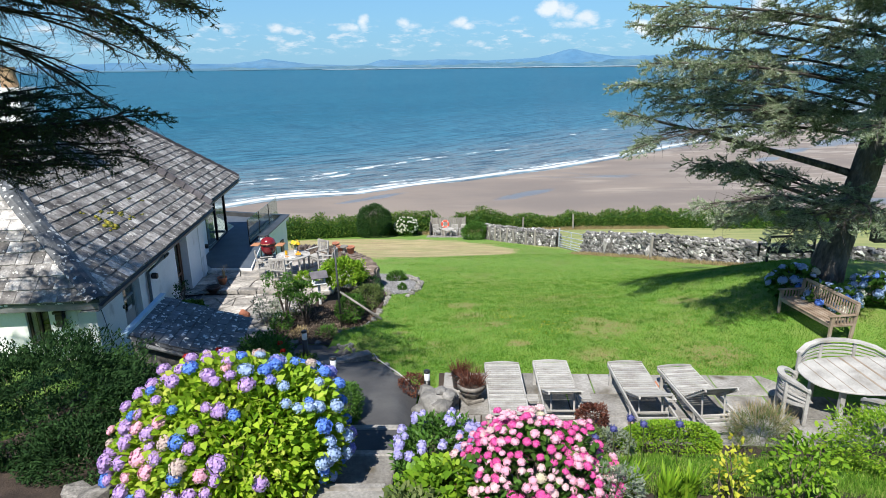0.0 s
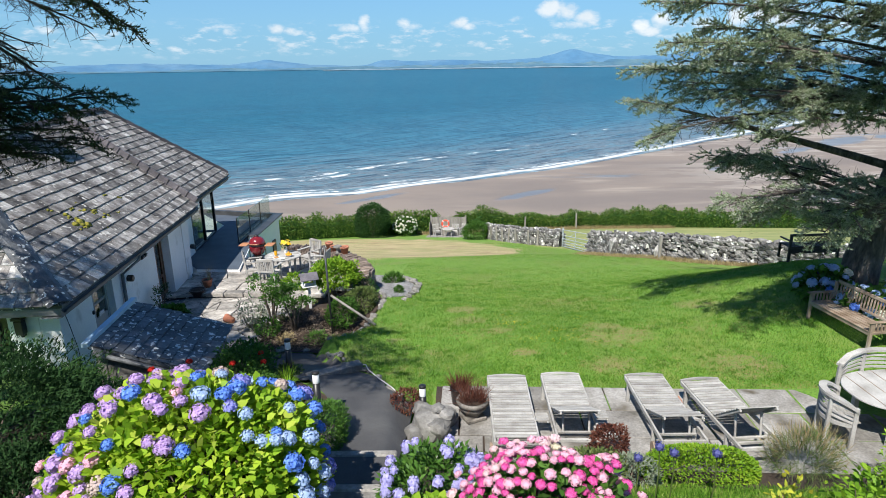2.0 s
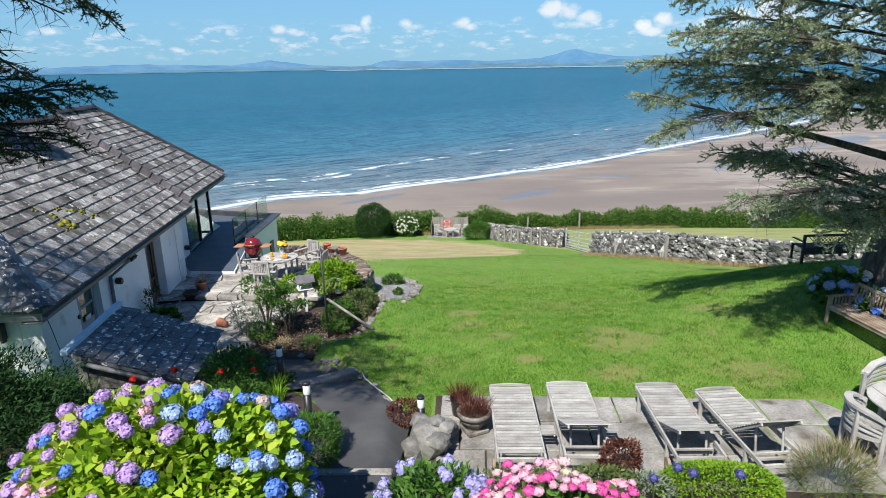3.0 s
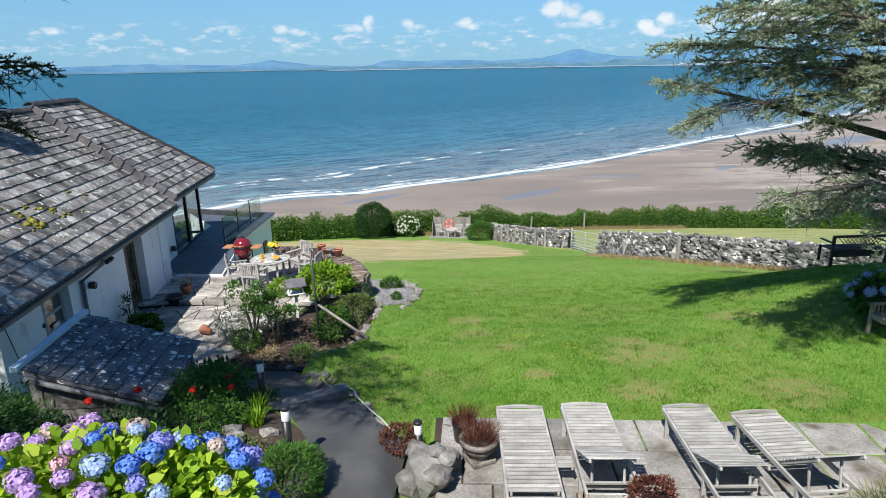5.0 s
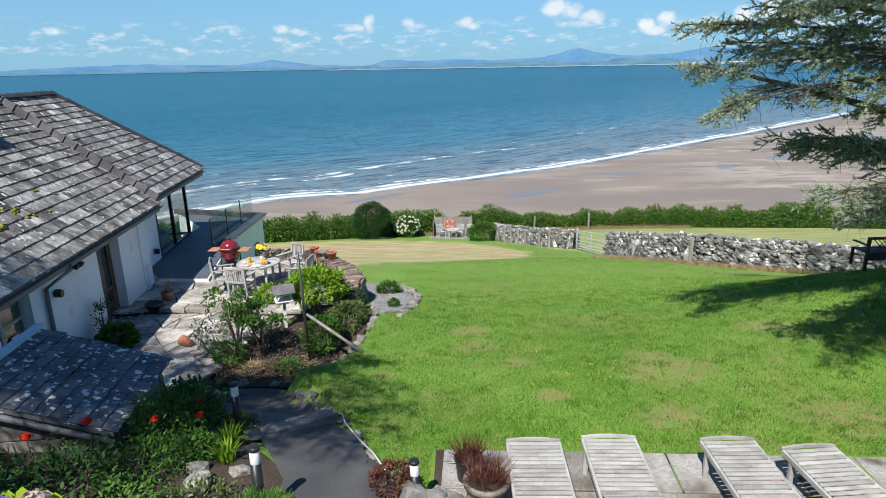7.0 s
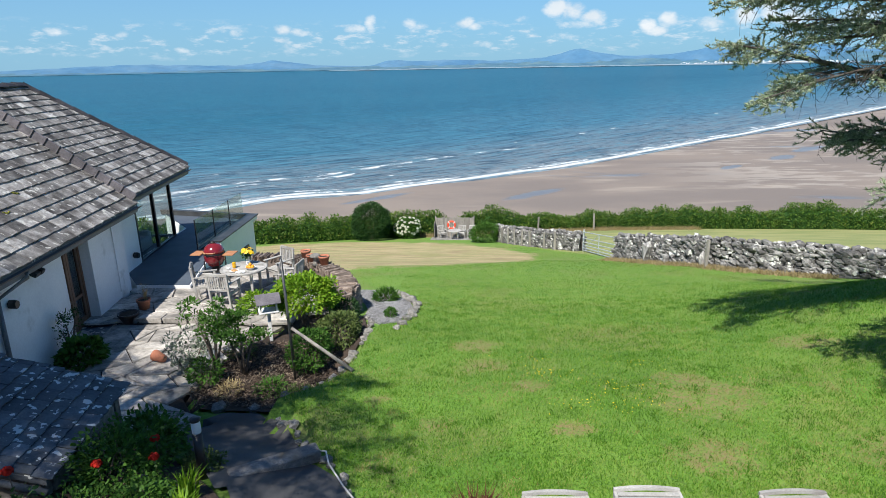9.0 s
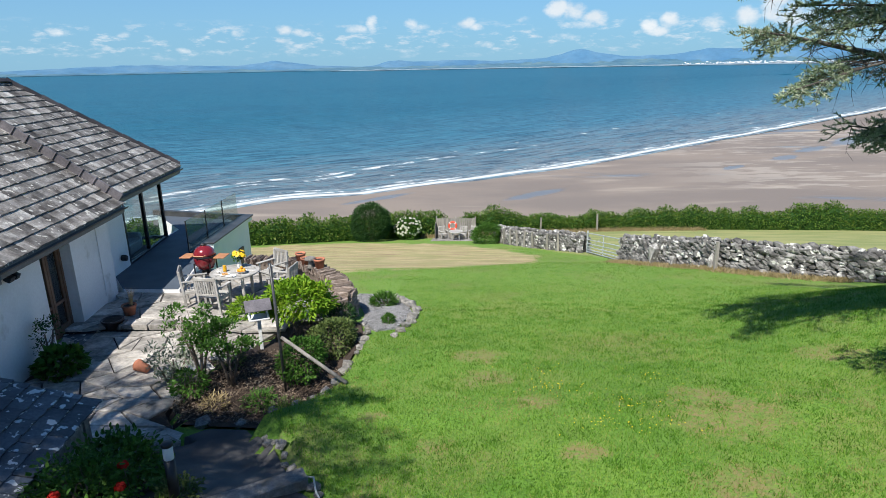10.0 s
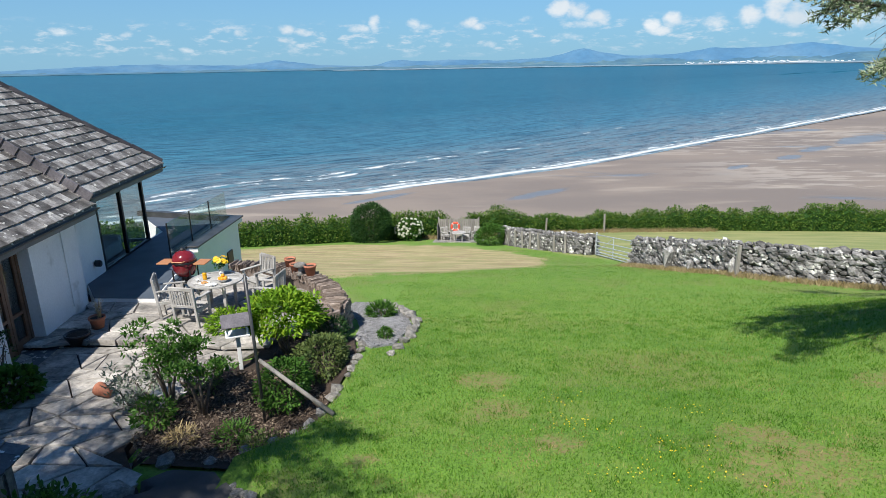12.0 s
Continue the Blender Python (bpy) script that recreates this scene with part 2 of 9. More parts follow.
PAVE_GREY = surf("grey_paving", [(0.13, 0.12, 0.105), (0.24, 0.23, 0.215), (0.33, 0.32, 0.305)], 1.8, 0.85, 0.5, 24, vary=0.22, fine=0.4, spots=((0.1, 0.085, 0.06), 3.0, 0.56, 0.72))
TARMAC = surf("dark_path", [(0.045, 0.046, 0.05), (0.07, 0.07, 0.073), (0.1, 0.1, 0.1)], 1.2, 0.85, 0.5, 60, fine=0.3)
STONE = surf("dry_stone", [(0.11, 0.105, 0.1), (0.24, 0.235, 0.225), (0.4, 0.39, 0.375)], 3.0, 0.9, 0.9, 14, vary=0.45, island=0.4, fine=0.5, dist=0.03, spots=((0.62, 0.62, 0.58), 4, 0.58, 0.65))
ROCK = surf("garden_rock", [(0.1, 0.097, 0.09), (0.19, 0.18, 0.165), (0.29, 0.275, 0.255)], 3, 0.9, 0.7, 12, vary=0.25, island=0.25, fine=0.4, dist=0.02)
RUSTY_STONE = surf("layered_slate_stone", [(0.1, 0.075, 0.06), (0.19, 0.15, 0.125), (0.3, 0.25, 0.22)], 3, 0.85, 0.6, 18, vary=0.3, island=0.35, fine=0.35)
GRAVEL = surf("slate_gravel", [(0.2, 0.2, 0.205), (0.33, 0.33, 0.335)], 8, 0.9, 0.9, 55, fine=0.55, dist=0.03, island=0.3)
SOIL = surf("bark_soil", [(0.035, 0.024, 0.018), (0.075, 0.052, 0.038)], 3, 0.95, 0.9, 30, fine=0.5, dist=0.03)
TERRACOTTA = surf("terracotta", [(0.36, 0.13, 0.075), (0.48, 0.2, 0.12)], 4, 0.8, 0.2, 40, vary=0.15, fine=0.2)
GLAZED = surf("glazed_pot", [(0.03, 0.022, 0.022), (0.06, 0.04, 0.035)], 4, 0.35, 0.1, 40)
BLACK = surf("black_paint", [(0.012, 0.012, 0.013), (0.022, 0.022, 0.024)], 4, 0.4, 0.05, 40)
LAMP_WHITE = surf("opal_diffuser", [(0.72, 0.74, 0.76), (0.8, 0.81, 0.82)], 4, 0.3, 0.0, 40, fine=0.04)
GALV = surf("galvanised_steel", [(0.42, 0.45, 0.48), (0.58, 0.61, 0.64)], 6, 0.45, 0.1, 40, metal=0.15)
CERAMIC = surf("red_ceramic", [(0.16, 0.012, 0.018), (0.22, 0.018, 0.025)], 4, 0.18, 0.05, 200, clear=0.6, fine=0.08)
SHELF_WOOD = surf("orange_shelf_wood", [(0.4, 0.17, 0.07), (0.52, 0.25, 0.12)], 4, 0.5, 0.1, 60, stretch=(1, 6, 1), fine=0.15)
POST = surf("grey_post", [(0.2, 0.185, 0.165), (0.32, 0.3, 0.27)], 3, 0.85, 0.4, 50, stretch=(3, 3, 0.4), vary=0.15)
BARK = surf("conifer_bark", [(0.035, 0.028, 0.024), (0.085, 0.07, 0.06), (0.13, 0.115, 0.1)], 3, 0.95, 1.0, 12, stretch=(1.5, 1.5, 0.5), fine=0.5, dist=0.05)
TWIG = surf("shrub_stem", [(0.1, 0.075, 0.055), (0.2, 0.16, 0.125)], 6, 0.9, 0.3, 40)
ORANGE = surf("lifebuoy_red", [(0.62, 0.06, 0.03), (0.7, 0.09, 0.04)], 3, 0.45, 0.05, 40, fine=0.06)
HOSE = surf("pale_hose", [(0.5, 0.5, 0.48), (0.6, 0.6, 0.58)], 5, 0.5, 0.05, 40)
FAR_WALL = surf("pale_far_render", [(0.6, 0.62, 0.64), (0.7, 0.7, 0.7)], 1, 0.9, 0.0, 20, vary=0.15)
PANE = glass("window_pane")
RAIL_GLASS = glass("rail_glass", (0.84, 0.93, 0.9))
# the unlit room's dimness is put into this dark grey
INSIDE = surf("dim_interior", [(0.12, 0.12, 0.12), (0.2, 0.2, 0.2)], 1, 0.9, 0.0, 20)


# ---- geometry helpers ----
rng = np.random.default_rng(7)


def link_mesh(name, verts, faces, material, parent=None, label="", smooth_shade=False):
    me = bpy.data.meshes.new(name)
    me.from_pydata([tuple(v) for v in verts], [], [tuple(f) for f in faces])
    me.materials.append(material)
    if smooth_shade:
        me.polygons.foreach_set("use_smooth", [True] * len(me.polygons))
    me.update()
    ob = new(name, me)
    if parent:
        ob.parent = parent
    if label:
        ob["label"] = label
    return ob


def part(name, bm, material, parent, label="", smooth_shade=False):
    """Links a bmesh as one mesh object under a thing or a part."""
    me = bpy.data.meshes.new(name)
    bmesh.ops.recalc_face_normals(bm, faces=bm.faces)
    bm.to_mesh(me)
    bm.free()
    me.materials.append(material)
    if smooth_shade:
        me.polygons.foreach_set("use_smooth", [True] * len(me.polygons))
    ob = new(name, me)
    if parent:
        ob.parent = parent
    if label:
        ob["label"] = label
    return ob


def thing(name, m, label, category, group="", kind=""):
    ob = new(name)
    ob.empty_display_size = 0.1
    ob.matrix_basis = m
    return tagged(ob, label, category, group, kind)


def box(bm, center, size, m=None):
    """A box with its centre and size, turned by m about its centre."""
    t = Matrix.Translation(center) @ (m or Matrix.Identity(4)) @ Matrix.Diagonal((*size, 1))
    return bmesh.ops.create_cube(bm, size=1.0, matrix=t)["verts"]


def chamfer(bm, width=0.006, segments=1):
    bmesh.ops.bevel(bm, geom=list(bm.edges), offset=width, segments=segments, affect="EDGES", clamp_overlap=True)


def block(name, center, size, material, parent, label="", bevel=0.006, m=None):
    bm = bmesh.new()
    box(bm, center, size, m)
    if bevel:
        chamfer(bm, min(bevel, 0.3 * min(size)))
    return part(name, bm, material, parent, label)


def lathe(bm, profile, segments=20, center=(0, 0, 0)):
    """Turns a profile of (radius, height) about the upright axis."""
    cx, cy, cz = center
    rings = [[bm.verts.new((cx + r * math.cos(2 * math.pi * i / segments), cy + r * math.sin(2 * math.pi * i / segments), cz + h)) for i in range(segments)] for r, h in profile]
    for a, b in zip(rings, rings[1:]):
        for i in range(segments):
            bm.faces.new((a[i], a[(i + 1) % segments], b[(i + 1) % segments], b[i]))
    for ring, flip in ((rings[0], True), (rings[-1], False)):
        bm.faces.new(ring[::-1] if flip else ring)


def tube(bm, points, radii, segments=7):
    """A tapering tube along points."""
    pts = [Vector(p) for p in points]
    rings = []
    for i, p in enumerate(pts):
        way = (pts[min(i + 1, len(pts) - 1)] - pts[max(i - 1, 0)]).normalized()
        side = way.cross(Vector((0.3, 0.2, 1)) if abs(way.z) < 0.9 else Vector((1, 0.1, 0))).normalized()
        up = side.cross(way)
        r = radii[i] if isinstance(radii, (list, tuple)) else radii
        rings.append([bm.verts.new(p + r * (math.cos(2 * math.pi * k / segments) * side + math.sin(2 * math.pi * k / segments) * up)) for k in range(segments)])
    for a, b in zip(rings, rings[1:]):
        for k in range(segments):
            bm.faces.new((a[k], a[(k + 1) % segments], b[(k + 1) % segments], b[k]))
    bm.faces.new(rings[0][::-1])
    bm.faces.new(rings[-1])


def stone(bm, center, size, rough=0.18, seed=None, turn=0.0, cuts=1):
    """An uneven rounded stone."""
    m = Matrix.Translation(center) @ Euler((rng.uniform(-0.15, 0.15), rng.uniform(-0.15, 0.15), turn)).to_matrix().to_4x4() @ Matrix.Diagonal((*size, 1))
    vs = bmesh.ops.create_icosphere(bm, subdivisions=cuts, radius=0.55, matrix=Matrix.Identity(4))["verts"]
    for v in vs:
        c = v.co
        k = max(abs(c.x), abs(c.y), abs(c.z))
        c *= (1 - 0.45) + 0.45 * 0.5 / k
        c += Vector(rng.uniform(-rough, rough, 3)) * 0.5
        v.co = m @ c
    return vs


def quads(name, corners, material, parent=None, label=""):
    """One mesh out of an array of (N, k, 3) faces."""
    corners = np.asarray(corners, dtype=np.float32)
    n, k, _ = corners.shape
    me = bpy.data.meshes.new(name)
    me.vertices.add(n * k)
    me.vertices.foreach_set("co", corners.ravel())
    me.loops.add(n * k)
    me.loops.foreach_set("vertex_index", np.arange(n * k, dtype=np.int32))
    me.polygons.add(n)
    me.polygons.foreach_set("loop_start", np.arange(0, n * k, k, dtype=np.int32))
    me.polygons.foreach_set("loop_total", np.full(n, k, dtype=np.int32))
    me.materials.append(material)
    me.update(calc_edges=True)
    ob = new(name, me)
    if parent:
        ob.parent = parent
    if label:
        ob["label"] = label
    return ob


def unit(a):
    return a / np.maximum(np.linalg.norm(a, axis=-1, keepdims=True), 1e-9)


def leaves(points, outward, length, width, spread=0.6, droop=0.0, full=False):
    """Pointed leaves, folded along the rib, that grow from points more or less outward: (N, 4, 3), or (N, 6, 3) when full."""
    n = len(points)
    way = unit(outward + rng.normal(0, spread, (n, 3)) + np.array((0, 0, -droop)))
    side = unit(np.cross(way, rng.normal(0, 0.5, (n, 3)) + np.array((0.0, 0.0, 1.0))))
    up = np.cross(side, way)
    size = rng.uniform(0.65, 1.25, (n, 1))
    le, wi = length * size, width * size
    mid = points + way * le * 0.45
    lift = up * wi * rng.uniform(0.0, 0.35, (n, 1))
    if full:
        near, far = points + way * le * 0.25, points + way * le * 0.7 - up * wi * 0.06
        return np.stack([points, near + side * wi * 0.46 + lift, far + side * wi * 0.42 + lift, points + way * le - up * wi * 0.2, far - side * wi * 0.42 + lift, near - side * wi * 0.46 + lift], axis=1)
    return np.stack([points, mid + side * wi * 0.5 + lift, points + way * le, mid - side * wi * 0.5 + lift], axis=1)


def lerp(t, table):
    for (a, va), (b, vb) in zip(table, table[1:]):
        if t <= b:
            s = min(max((t - a) / (b - a), 0.0), 1.0)
            return va + (vb - va) * s
    return table[-1][1]


def smooth(a, b, t):
    t = min(max((t - a) / (b - a), 0.0), 1.0)
    return t * t * (3 - 2 * t)


# ---- the lie of the land ----
SEA = -45.0
SLOPE = [(18, -1.2), (21, -1.85), (28.4, -3.24), (35.2, -5.1), (40.3, -6.2), (50, -8.0), (59, -9.6), (64, -12), (78, -19.5), (120, -38), (150, -42.6)]
LAWN = [(-30, 6.0), (-6, 3.4), (0, 2.3), (2.5, 1.75), (4, 1.3), (5.5, 0.8), (6.6, 0.42), (7.6, 0.0), (11, -0.02), (13, -0.13), (15, -0.52)] + SLOPE
BED = [(-30, 6.0), (-6, 3.4), (0, 2.3), (2.5, 1.75), (4, 1.25), (5.5, 0.85), (7.2, 0.42), (9.4, 0.2), (11.4, -0.2), (12.6, -0.6), (14, -0.95)] + SLOPE
LAWN_EDGE = [(7, -0.35), (9.5, -0.65), (10.75, -1.4), (11.4, -1.85), (12.4, -2.45), (13.25, -3.0), (13.8, -2.5), (14.4, -2.25), (15.7, -2.1), (17, -2.1), (19, -2.4)]
SHORE = [(-1200, -420), (-114, 207), (-92, 230), (-78, 241), (-49, 252), (-13, 276), (42, 315), (120, 390), (239, 504), (411, 671), (900, 1180), (2200, 2700)]


LOW_PATIO = [(-8.3, 12.6), (-5.9, 12.4), (-4.1, 12.9), (-5.2, 14.3), (-5.15, 15.5), (-4.7, 16.5), (-4.2, 17.75), (-8.95, 17.75)]
HIGH_PATIO = [(-8.95, 17.75), (-4.2, 17.75), (-3.4, 18.6), (-3.2, 19.3), (-3.7, 20.3), (-4.6, 21.1), (-5.8, 21.6), (-7.95, 21.7), (-7.56, 19.76), (-9.1, 19.76)]


def inside(p, poly):
    x, y = p
    hit = False
    for (x0, y0), (x1, y1) in zip(poly, poly[1:] + poly[:1]):
        if (y0 > y) != (y1 > y) and x < (x1 - x0) * (y - y0) / (y1 - y0) + x0:
            hit = not hit
    return hit


def land(x, y):
    edge = lerp(y, LAWN_EDGE)
    w = smooth(edge - 0.3, edge + 0.12, x)
    z = lerp(y, LAWN) * w + lerp(y, BED) * (1 - w)
    z -= 0.26 * smooth(2.0, -2.0, x) * smooth(9.6, 12.4, y) * (1 - smooth(14.0, 16.5, y))
    z += 1.32 * math.exp(-((x - 11.5) ** 2 + (y - 17) ** 2) / 20.5)
    if -9.5 < x < -3 and 12 < y < 22 and (inside((x, y), LOW_PATIO) or inside((x, y), HIGH_PATIO)):
        z = min(z, -1.5)
    if y < 30:
        z += 0.025 * noise.noise((x * 0.45, y * 0.45, 3.0))
    return z


def shore_y(x):
    return lerp(x, SHORE)


def ground_z(x, y):
    if y < 150:
        z = land(x, y)
    else:
        z = -42.6
    if y > 120:
        off = (shore_y(x) - y) * 0.72
        beach = SEA + min(max(off * 0.022, -6.0), 2.4) + 0.12 * noise.noise((x * 0.02, y * 0.05, 1.0))
        z = beach if y > 150 else z + (beach - z) * smooth(120, 150, y)
    return z


WORN = [(-1.32, 13.04, 0.22), (0.33, 15.6, 0.5), (0.4, 14.4, 0.45), (3.7, 12.8, 0.7), (3.5, 13.3, 0.5), (3.5, 12.5, 0.5), (1.58, 11.8, 0.25), (3.3, 11.2, 0.5), (1.1, 13.2, 0.3), (5.75, 11.2, 0.7), (-0.3, 12.0, 0.3), (6.2, 15.0, 0.5)]


def zone_material():
    """Lawn, dry hay, worn patches and sand on one sheet, told apart by where they lie."""
    m = bpy.data.materials.new("ground_cover")
    m.use_nodes = True
    n, l = m.node_tree.nodes, m.node_tree.links
    b = n["Principled BSDF"]
    tc, sp = n.new("ShaderNodeTexCoord"), n.new("ShaderNodeSeparateXYZ")
    l.new(tc.outputs["Object"], sp.inputs[0])

    def mth(op, a, c=0.0, clamp=False):
        q = n.new("ShaderNodeMath")
        q.operation, q.use_clamp = op, clamp
        for i, v in enumerate((a, c)):
            if hasattr(v, "is_linked"):
                l.new(v, q.inputs[i])
            else:
                q.inputs[i].default_value = v
        return q.outputs[0]

    def nz(scale, detail=4, stretch=(1, 1, 1), rough=0.55):
        mp, t = n.new("ShaderNodeMapping"), n.new("ShaderNodeTexNoise")
        mp.inputs["Scale"].default_value = stretch
        l.new(tc.outputs["Object"], mp.inputs[0])
        l.new(mp.outputs[0], t.inputs["Vector"])
        t.inputs["Scale"].default_value, t.inputs["Detail"].default_value, t.inputs["Roughness"].default_value = scale, detail, rough
        return t.outputs[0]

    def rng01(v, lo, hi):
        q = n.new("ShaderNodeMapRange")
        q.interpolation_type = "SMOOTHSTEP"
        q.inputs["From Min"].default_value, q.inputs["From Max"].default_value = lo, hi
        l.new(v, q.inputs["Value"])
        return q.outputs[0]

    def mix(f, a, c):
        q = n.new("ShaderNodeMixRGB")
        l.new(f, q.inputs[0])
        for i, v in ((1, a), (2, c)):
            if isinstance(v, tuple):
                q.inputs[i].default_value = (*v, 1)
            else:
                l.new(v, q.inputs[i])
        return q.outputs[0]

    x, y = sp.outputs[0], sp.outputs[1]
    grass = mix(rng01(nz(0.5, 5), 0.35, 0.65), (0.105, 0.238, 0.023), (0.16, 0.305, 0.037))
    grass = mix(mth("MULTIPLY", rng01(nz(26, 8, (1, 1, 1), 0.75), 0.46, 0.6), 0.7), grass, (0.035, 0.1, 0.01))
    grass = mix(mth("MULTIPLY", rng01(nz(3.0, 8, (0.8, 1.3, 1), 0.7), 0.52, 0.64), 0.35), grass, (0.065, 0.17, 0.016))
    # mowing bands across the slope and a yellowed bloom in patches
    band = mth("SINE", mth("ADD", mth("MULTIPLY", y, 3.0), mth("MULTIPLY", nz(0.35, 3), 6.0)))
    grass = mix(mth("MULTIPLY", rng01(band, 0.2, 0.9), 0.2), grass, (0.17, 0.25, 0.05))
    grass = mix(mth("MULTIPLY", rng01(nz(0.8, 8, (1, 1, 1), 0.7), 0.5, 0.66), 0.5), grass, (0.2, 0.27, 0.06))
    # the lower lawn's sunlit brightness at a grazing view is put into its colour
    grass = mix(mth("MULTIPLY", rng01(y, 12.5, 24.0), 0.5), grass, (0.18, 0.31, 0.05))
    # worn places where the soil shows
    ragged = mth("MULTIPLY", mth("SUBTRACT", nz(3.2, 9, (1, 1, 1), 0.8), 0.47), 6.0)
    worn = None
    for cx, cy, half in WORN:
        u, v = mth("DIVIDE", mth("SUBTRACT", x, cx), half * 1.3), mth("DIVIDE", mth("SUBTRACT", y, cy), half)
        one = rng01(mth("ADD", mth("ADD", mth("MULTIPLY", u, u), mth("MULTIPLY", v, v)), ragged), 1.3, 0.1)
        worn = one if worn is None else mth("MAXIMUM", worn, one)
    thin_ = rng01(mth("ADD", nz(0.33, 5), mth("MULTIPLY", nz(3.5, 5), 0.35)), 0.67, 0.8)
    grass = mix(mth("MULTIPLY", mth("MAXIMUM", worn, mth("MULTIPLY", thin_, 0.5)), mth("MULTIPLY", rng01(nz(17, 7, (1, 1, 1), 0.75), 0.38, 0.58), 0.85)), grass, (0.27, 0.19, 0.095))
    # the hay-dry oval in front of the hedge
    ex, ey = mth("DIVIDE", mth("ADD", x, 7.4), 10.9), mth("DIVIDE", mth("SUBTRACT", y, mth("ADD", 37.2, mth("MULTIPLY", x, 0.05))), 9.4)
    oval = mth("ADD", mth("ADD", mth("MULTIPLY", ex, ex), mth("MULTIPLY", ey, ey)), mth("MULTIPLY", mth("SUBTRACT", nz(0.6, 5), 0.5), 0.9))
    dry = rng01(oval, 1.08, 0.86)
    hay = mix(rng01(nz(1.0, 6, (0.5, 2.2, 1)), 0.38, 0.62), (0.5, 0.4, 0.22), (0.33, 0.32, 0.13))
    hay = mix(rng01(nz(1.3, 7, (0.3, 2.6, 1), 0.7), 0.52, 0.64), hay, (0.3, 0.19, 0.12))
    hay = mix(mth("MULTIPLY", rng01(nz(14, 7, (0.7, 1.3, 1), 0.75), 0.48, 0.62), 0.5), hay, (0.2, 0.19, 0.07))
    cover = mix(dry, grass, hay)
    # the paler meadow beyond the stone wall
    beyond = rng01(mth("SUBTRACT", mth("ADD", mth("MULTIPLY", x, 1.6), y), mth("MULTIPLY", nz(0.8, 4), 1.5)), 47.2, 48.8)
    beyond = mth("MULTIPLY", beyond, rng01(x, 1.0, 4.0))
    meadow = mix(rng01(nz(0.5, 5, (0.5, 1.6, 1)), 0.35, 0.65), (0.23, 0.27, 0.09), (0.33, 0.33, 0.13))
    cover = mix(beyond, cover, meadow)
    # beach: pale dry sand, darker wet sand with channels of water lying in it
    sand = mix(rng01(nz(0.02, 5, (0.7, 1.4, 1)), 0.36, 0.64), (0.245, 0.205, 0.175), (0.19, 0.162, 0.145))
    sand = mix(rng01(nz(0.03, 5, (0.5, 1.6, 1)), 0.54, 0.72), sand, (0.33, 0.285, 0.24))
    far = rng01(y, 95, 110)
    cover = mix(far, cover, sand)
    wet = mth("MULTIPLY", rng01(nz(0.013, 4, (0.6, 1.8, 1)), 0.6, 0.66), far)
    # tide pools and runnels left on the sand
    for cx, cy, along_, across in ((22, 243, 17, 4.0), (-38, 240, 16, 3.0), (155, 330, 12, 5.0), (185, 362, 18, 5.5), (232, 402, 34, 11.0), (275, 425, 22, 6.0), (118, 300, 9, 3.0)):
        u = mth("ADD", mth("MULTIPLY", mth("SUBTRACT", x, float(cx)), 0.72), mth("MULTIPLY", mth("SUBTRACT", y, float(cy)), 0.69))
        v = mth("ADD", mth("MULTIPLY", mth("SUBTRACT", y, float(cy)), 0.72), mth("MULTIPLY", mth("SUBTRACT", x, float(cx)), -0.69))
        u, v = mth("DIVIDE", u, float(along_)), mth("DIVIDE", v, float(across))
        r2 = mth("ADD", mth("ADD", mth("MULTIPLY", u, u), mth("MULTIPLY", v, v)), mth("MULTIPLY", mth("SUBTRACT", nz(0.09, 5, (1, 1, 1)), 0.5), 2.6))
        wet = mth("MAXIMUM", wet, rng01(r2, 1.35, 0.55))
    streak = mth("MULTIPLY", rng01(mth("ADD", mth("MULTIPLY", nz(0.016, 4, (0.25, 1.5, 1)), 0.6), mth("MULTIPLY", nz(0.12, 4, (0.5, 1.5, 1)), 0.4)), 0.53, 0.57), mth("MULTIPLY", rng01(x, 70, 130), far))
    cover = mix(mth("MULTIPLY", streak, 0.4), cover, (0.46, 0.42, 0.37))
    l.new(mix(mth("MULTIPLY", wet, 0.6), cover, (0.17, 0.18, 0.19)), b.inputs["Base Color"])
    rough = n.new("ShaderNodeMapRange")
    l.new(wet, rough.inputs["Value"])
    rough.inputs["To Min"].default_value, rough.inputs["To Max"].default_value = 0.95, 0.3
    l.new(rough.outputs[0], b.inputs["Roughness"])
    bp = n.new("ShaderNodeBump")
    bp.inputs["Strength"].default_value, bp.inputs["Distance"].default_value = 0.6, 0.04
    l.new(mth("MULTIPLY", nz(22, 7, (1, 1, 1), 0.7), mth("SUBTRACT", 1.0, wet)), bp.inputs["Height"])
    l.new(bp.outputs[0], b.inputs["Normal"])
    return m


def spaced(*stretches):
    out = []
    for a, b, step in stretches:
        out += list(np.arange(a, b, step))
    return out + [stretches[-1][1]]


gx = spaced((-2600, -400, 200), (-400, -60, 20), (-60, -16, 4), (-16, -8, 1), (-8, 9, 0.25), (9, 14, 0.5), (14, 40, 1.5), (40, 100, 8), (100, 500, 25), (500, 2600, 150))
gy = spaced((-60, -6, 6), (-6, 0, 1), (0, 6, 0.4), (6, 20, 0.25), (20, 24, 0.5), (24, 60, 1.2), (60, 160, 5), (160, 460, 12), (460, 760, 30), (760, 2900, 107))
verts = [(x, y, ground_z(x, y)) for y in gy for x in gx]
w = len(gx)
faces = [(j * w + i, j * w + i + 1, (j + 1) * w + i + 1, (j + 1) * w + i) for j in range(len(gy) - 1) for i in range(w - 1)]
ground = tagged(link_mesh("ground", verts, faces, zone_material(), smooth_shade=True), "sloping mown lawn, dry meadow and wide tidal sand", "ground", kind="structure")


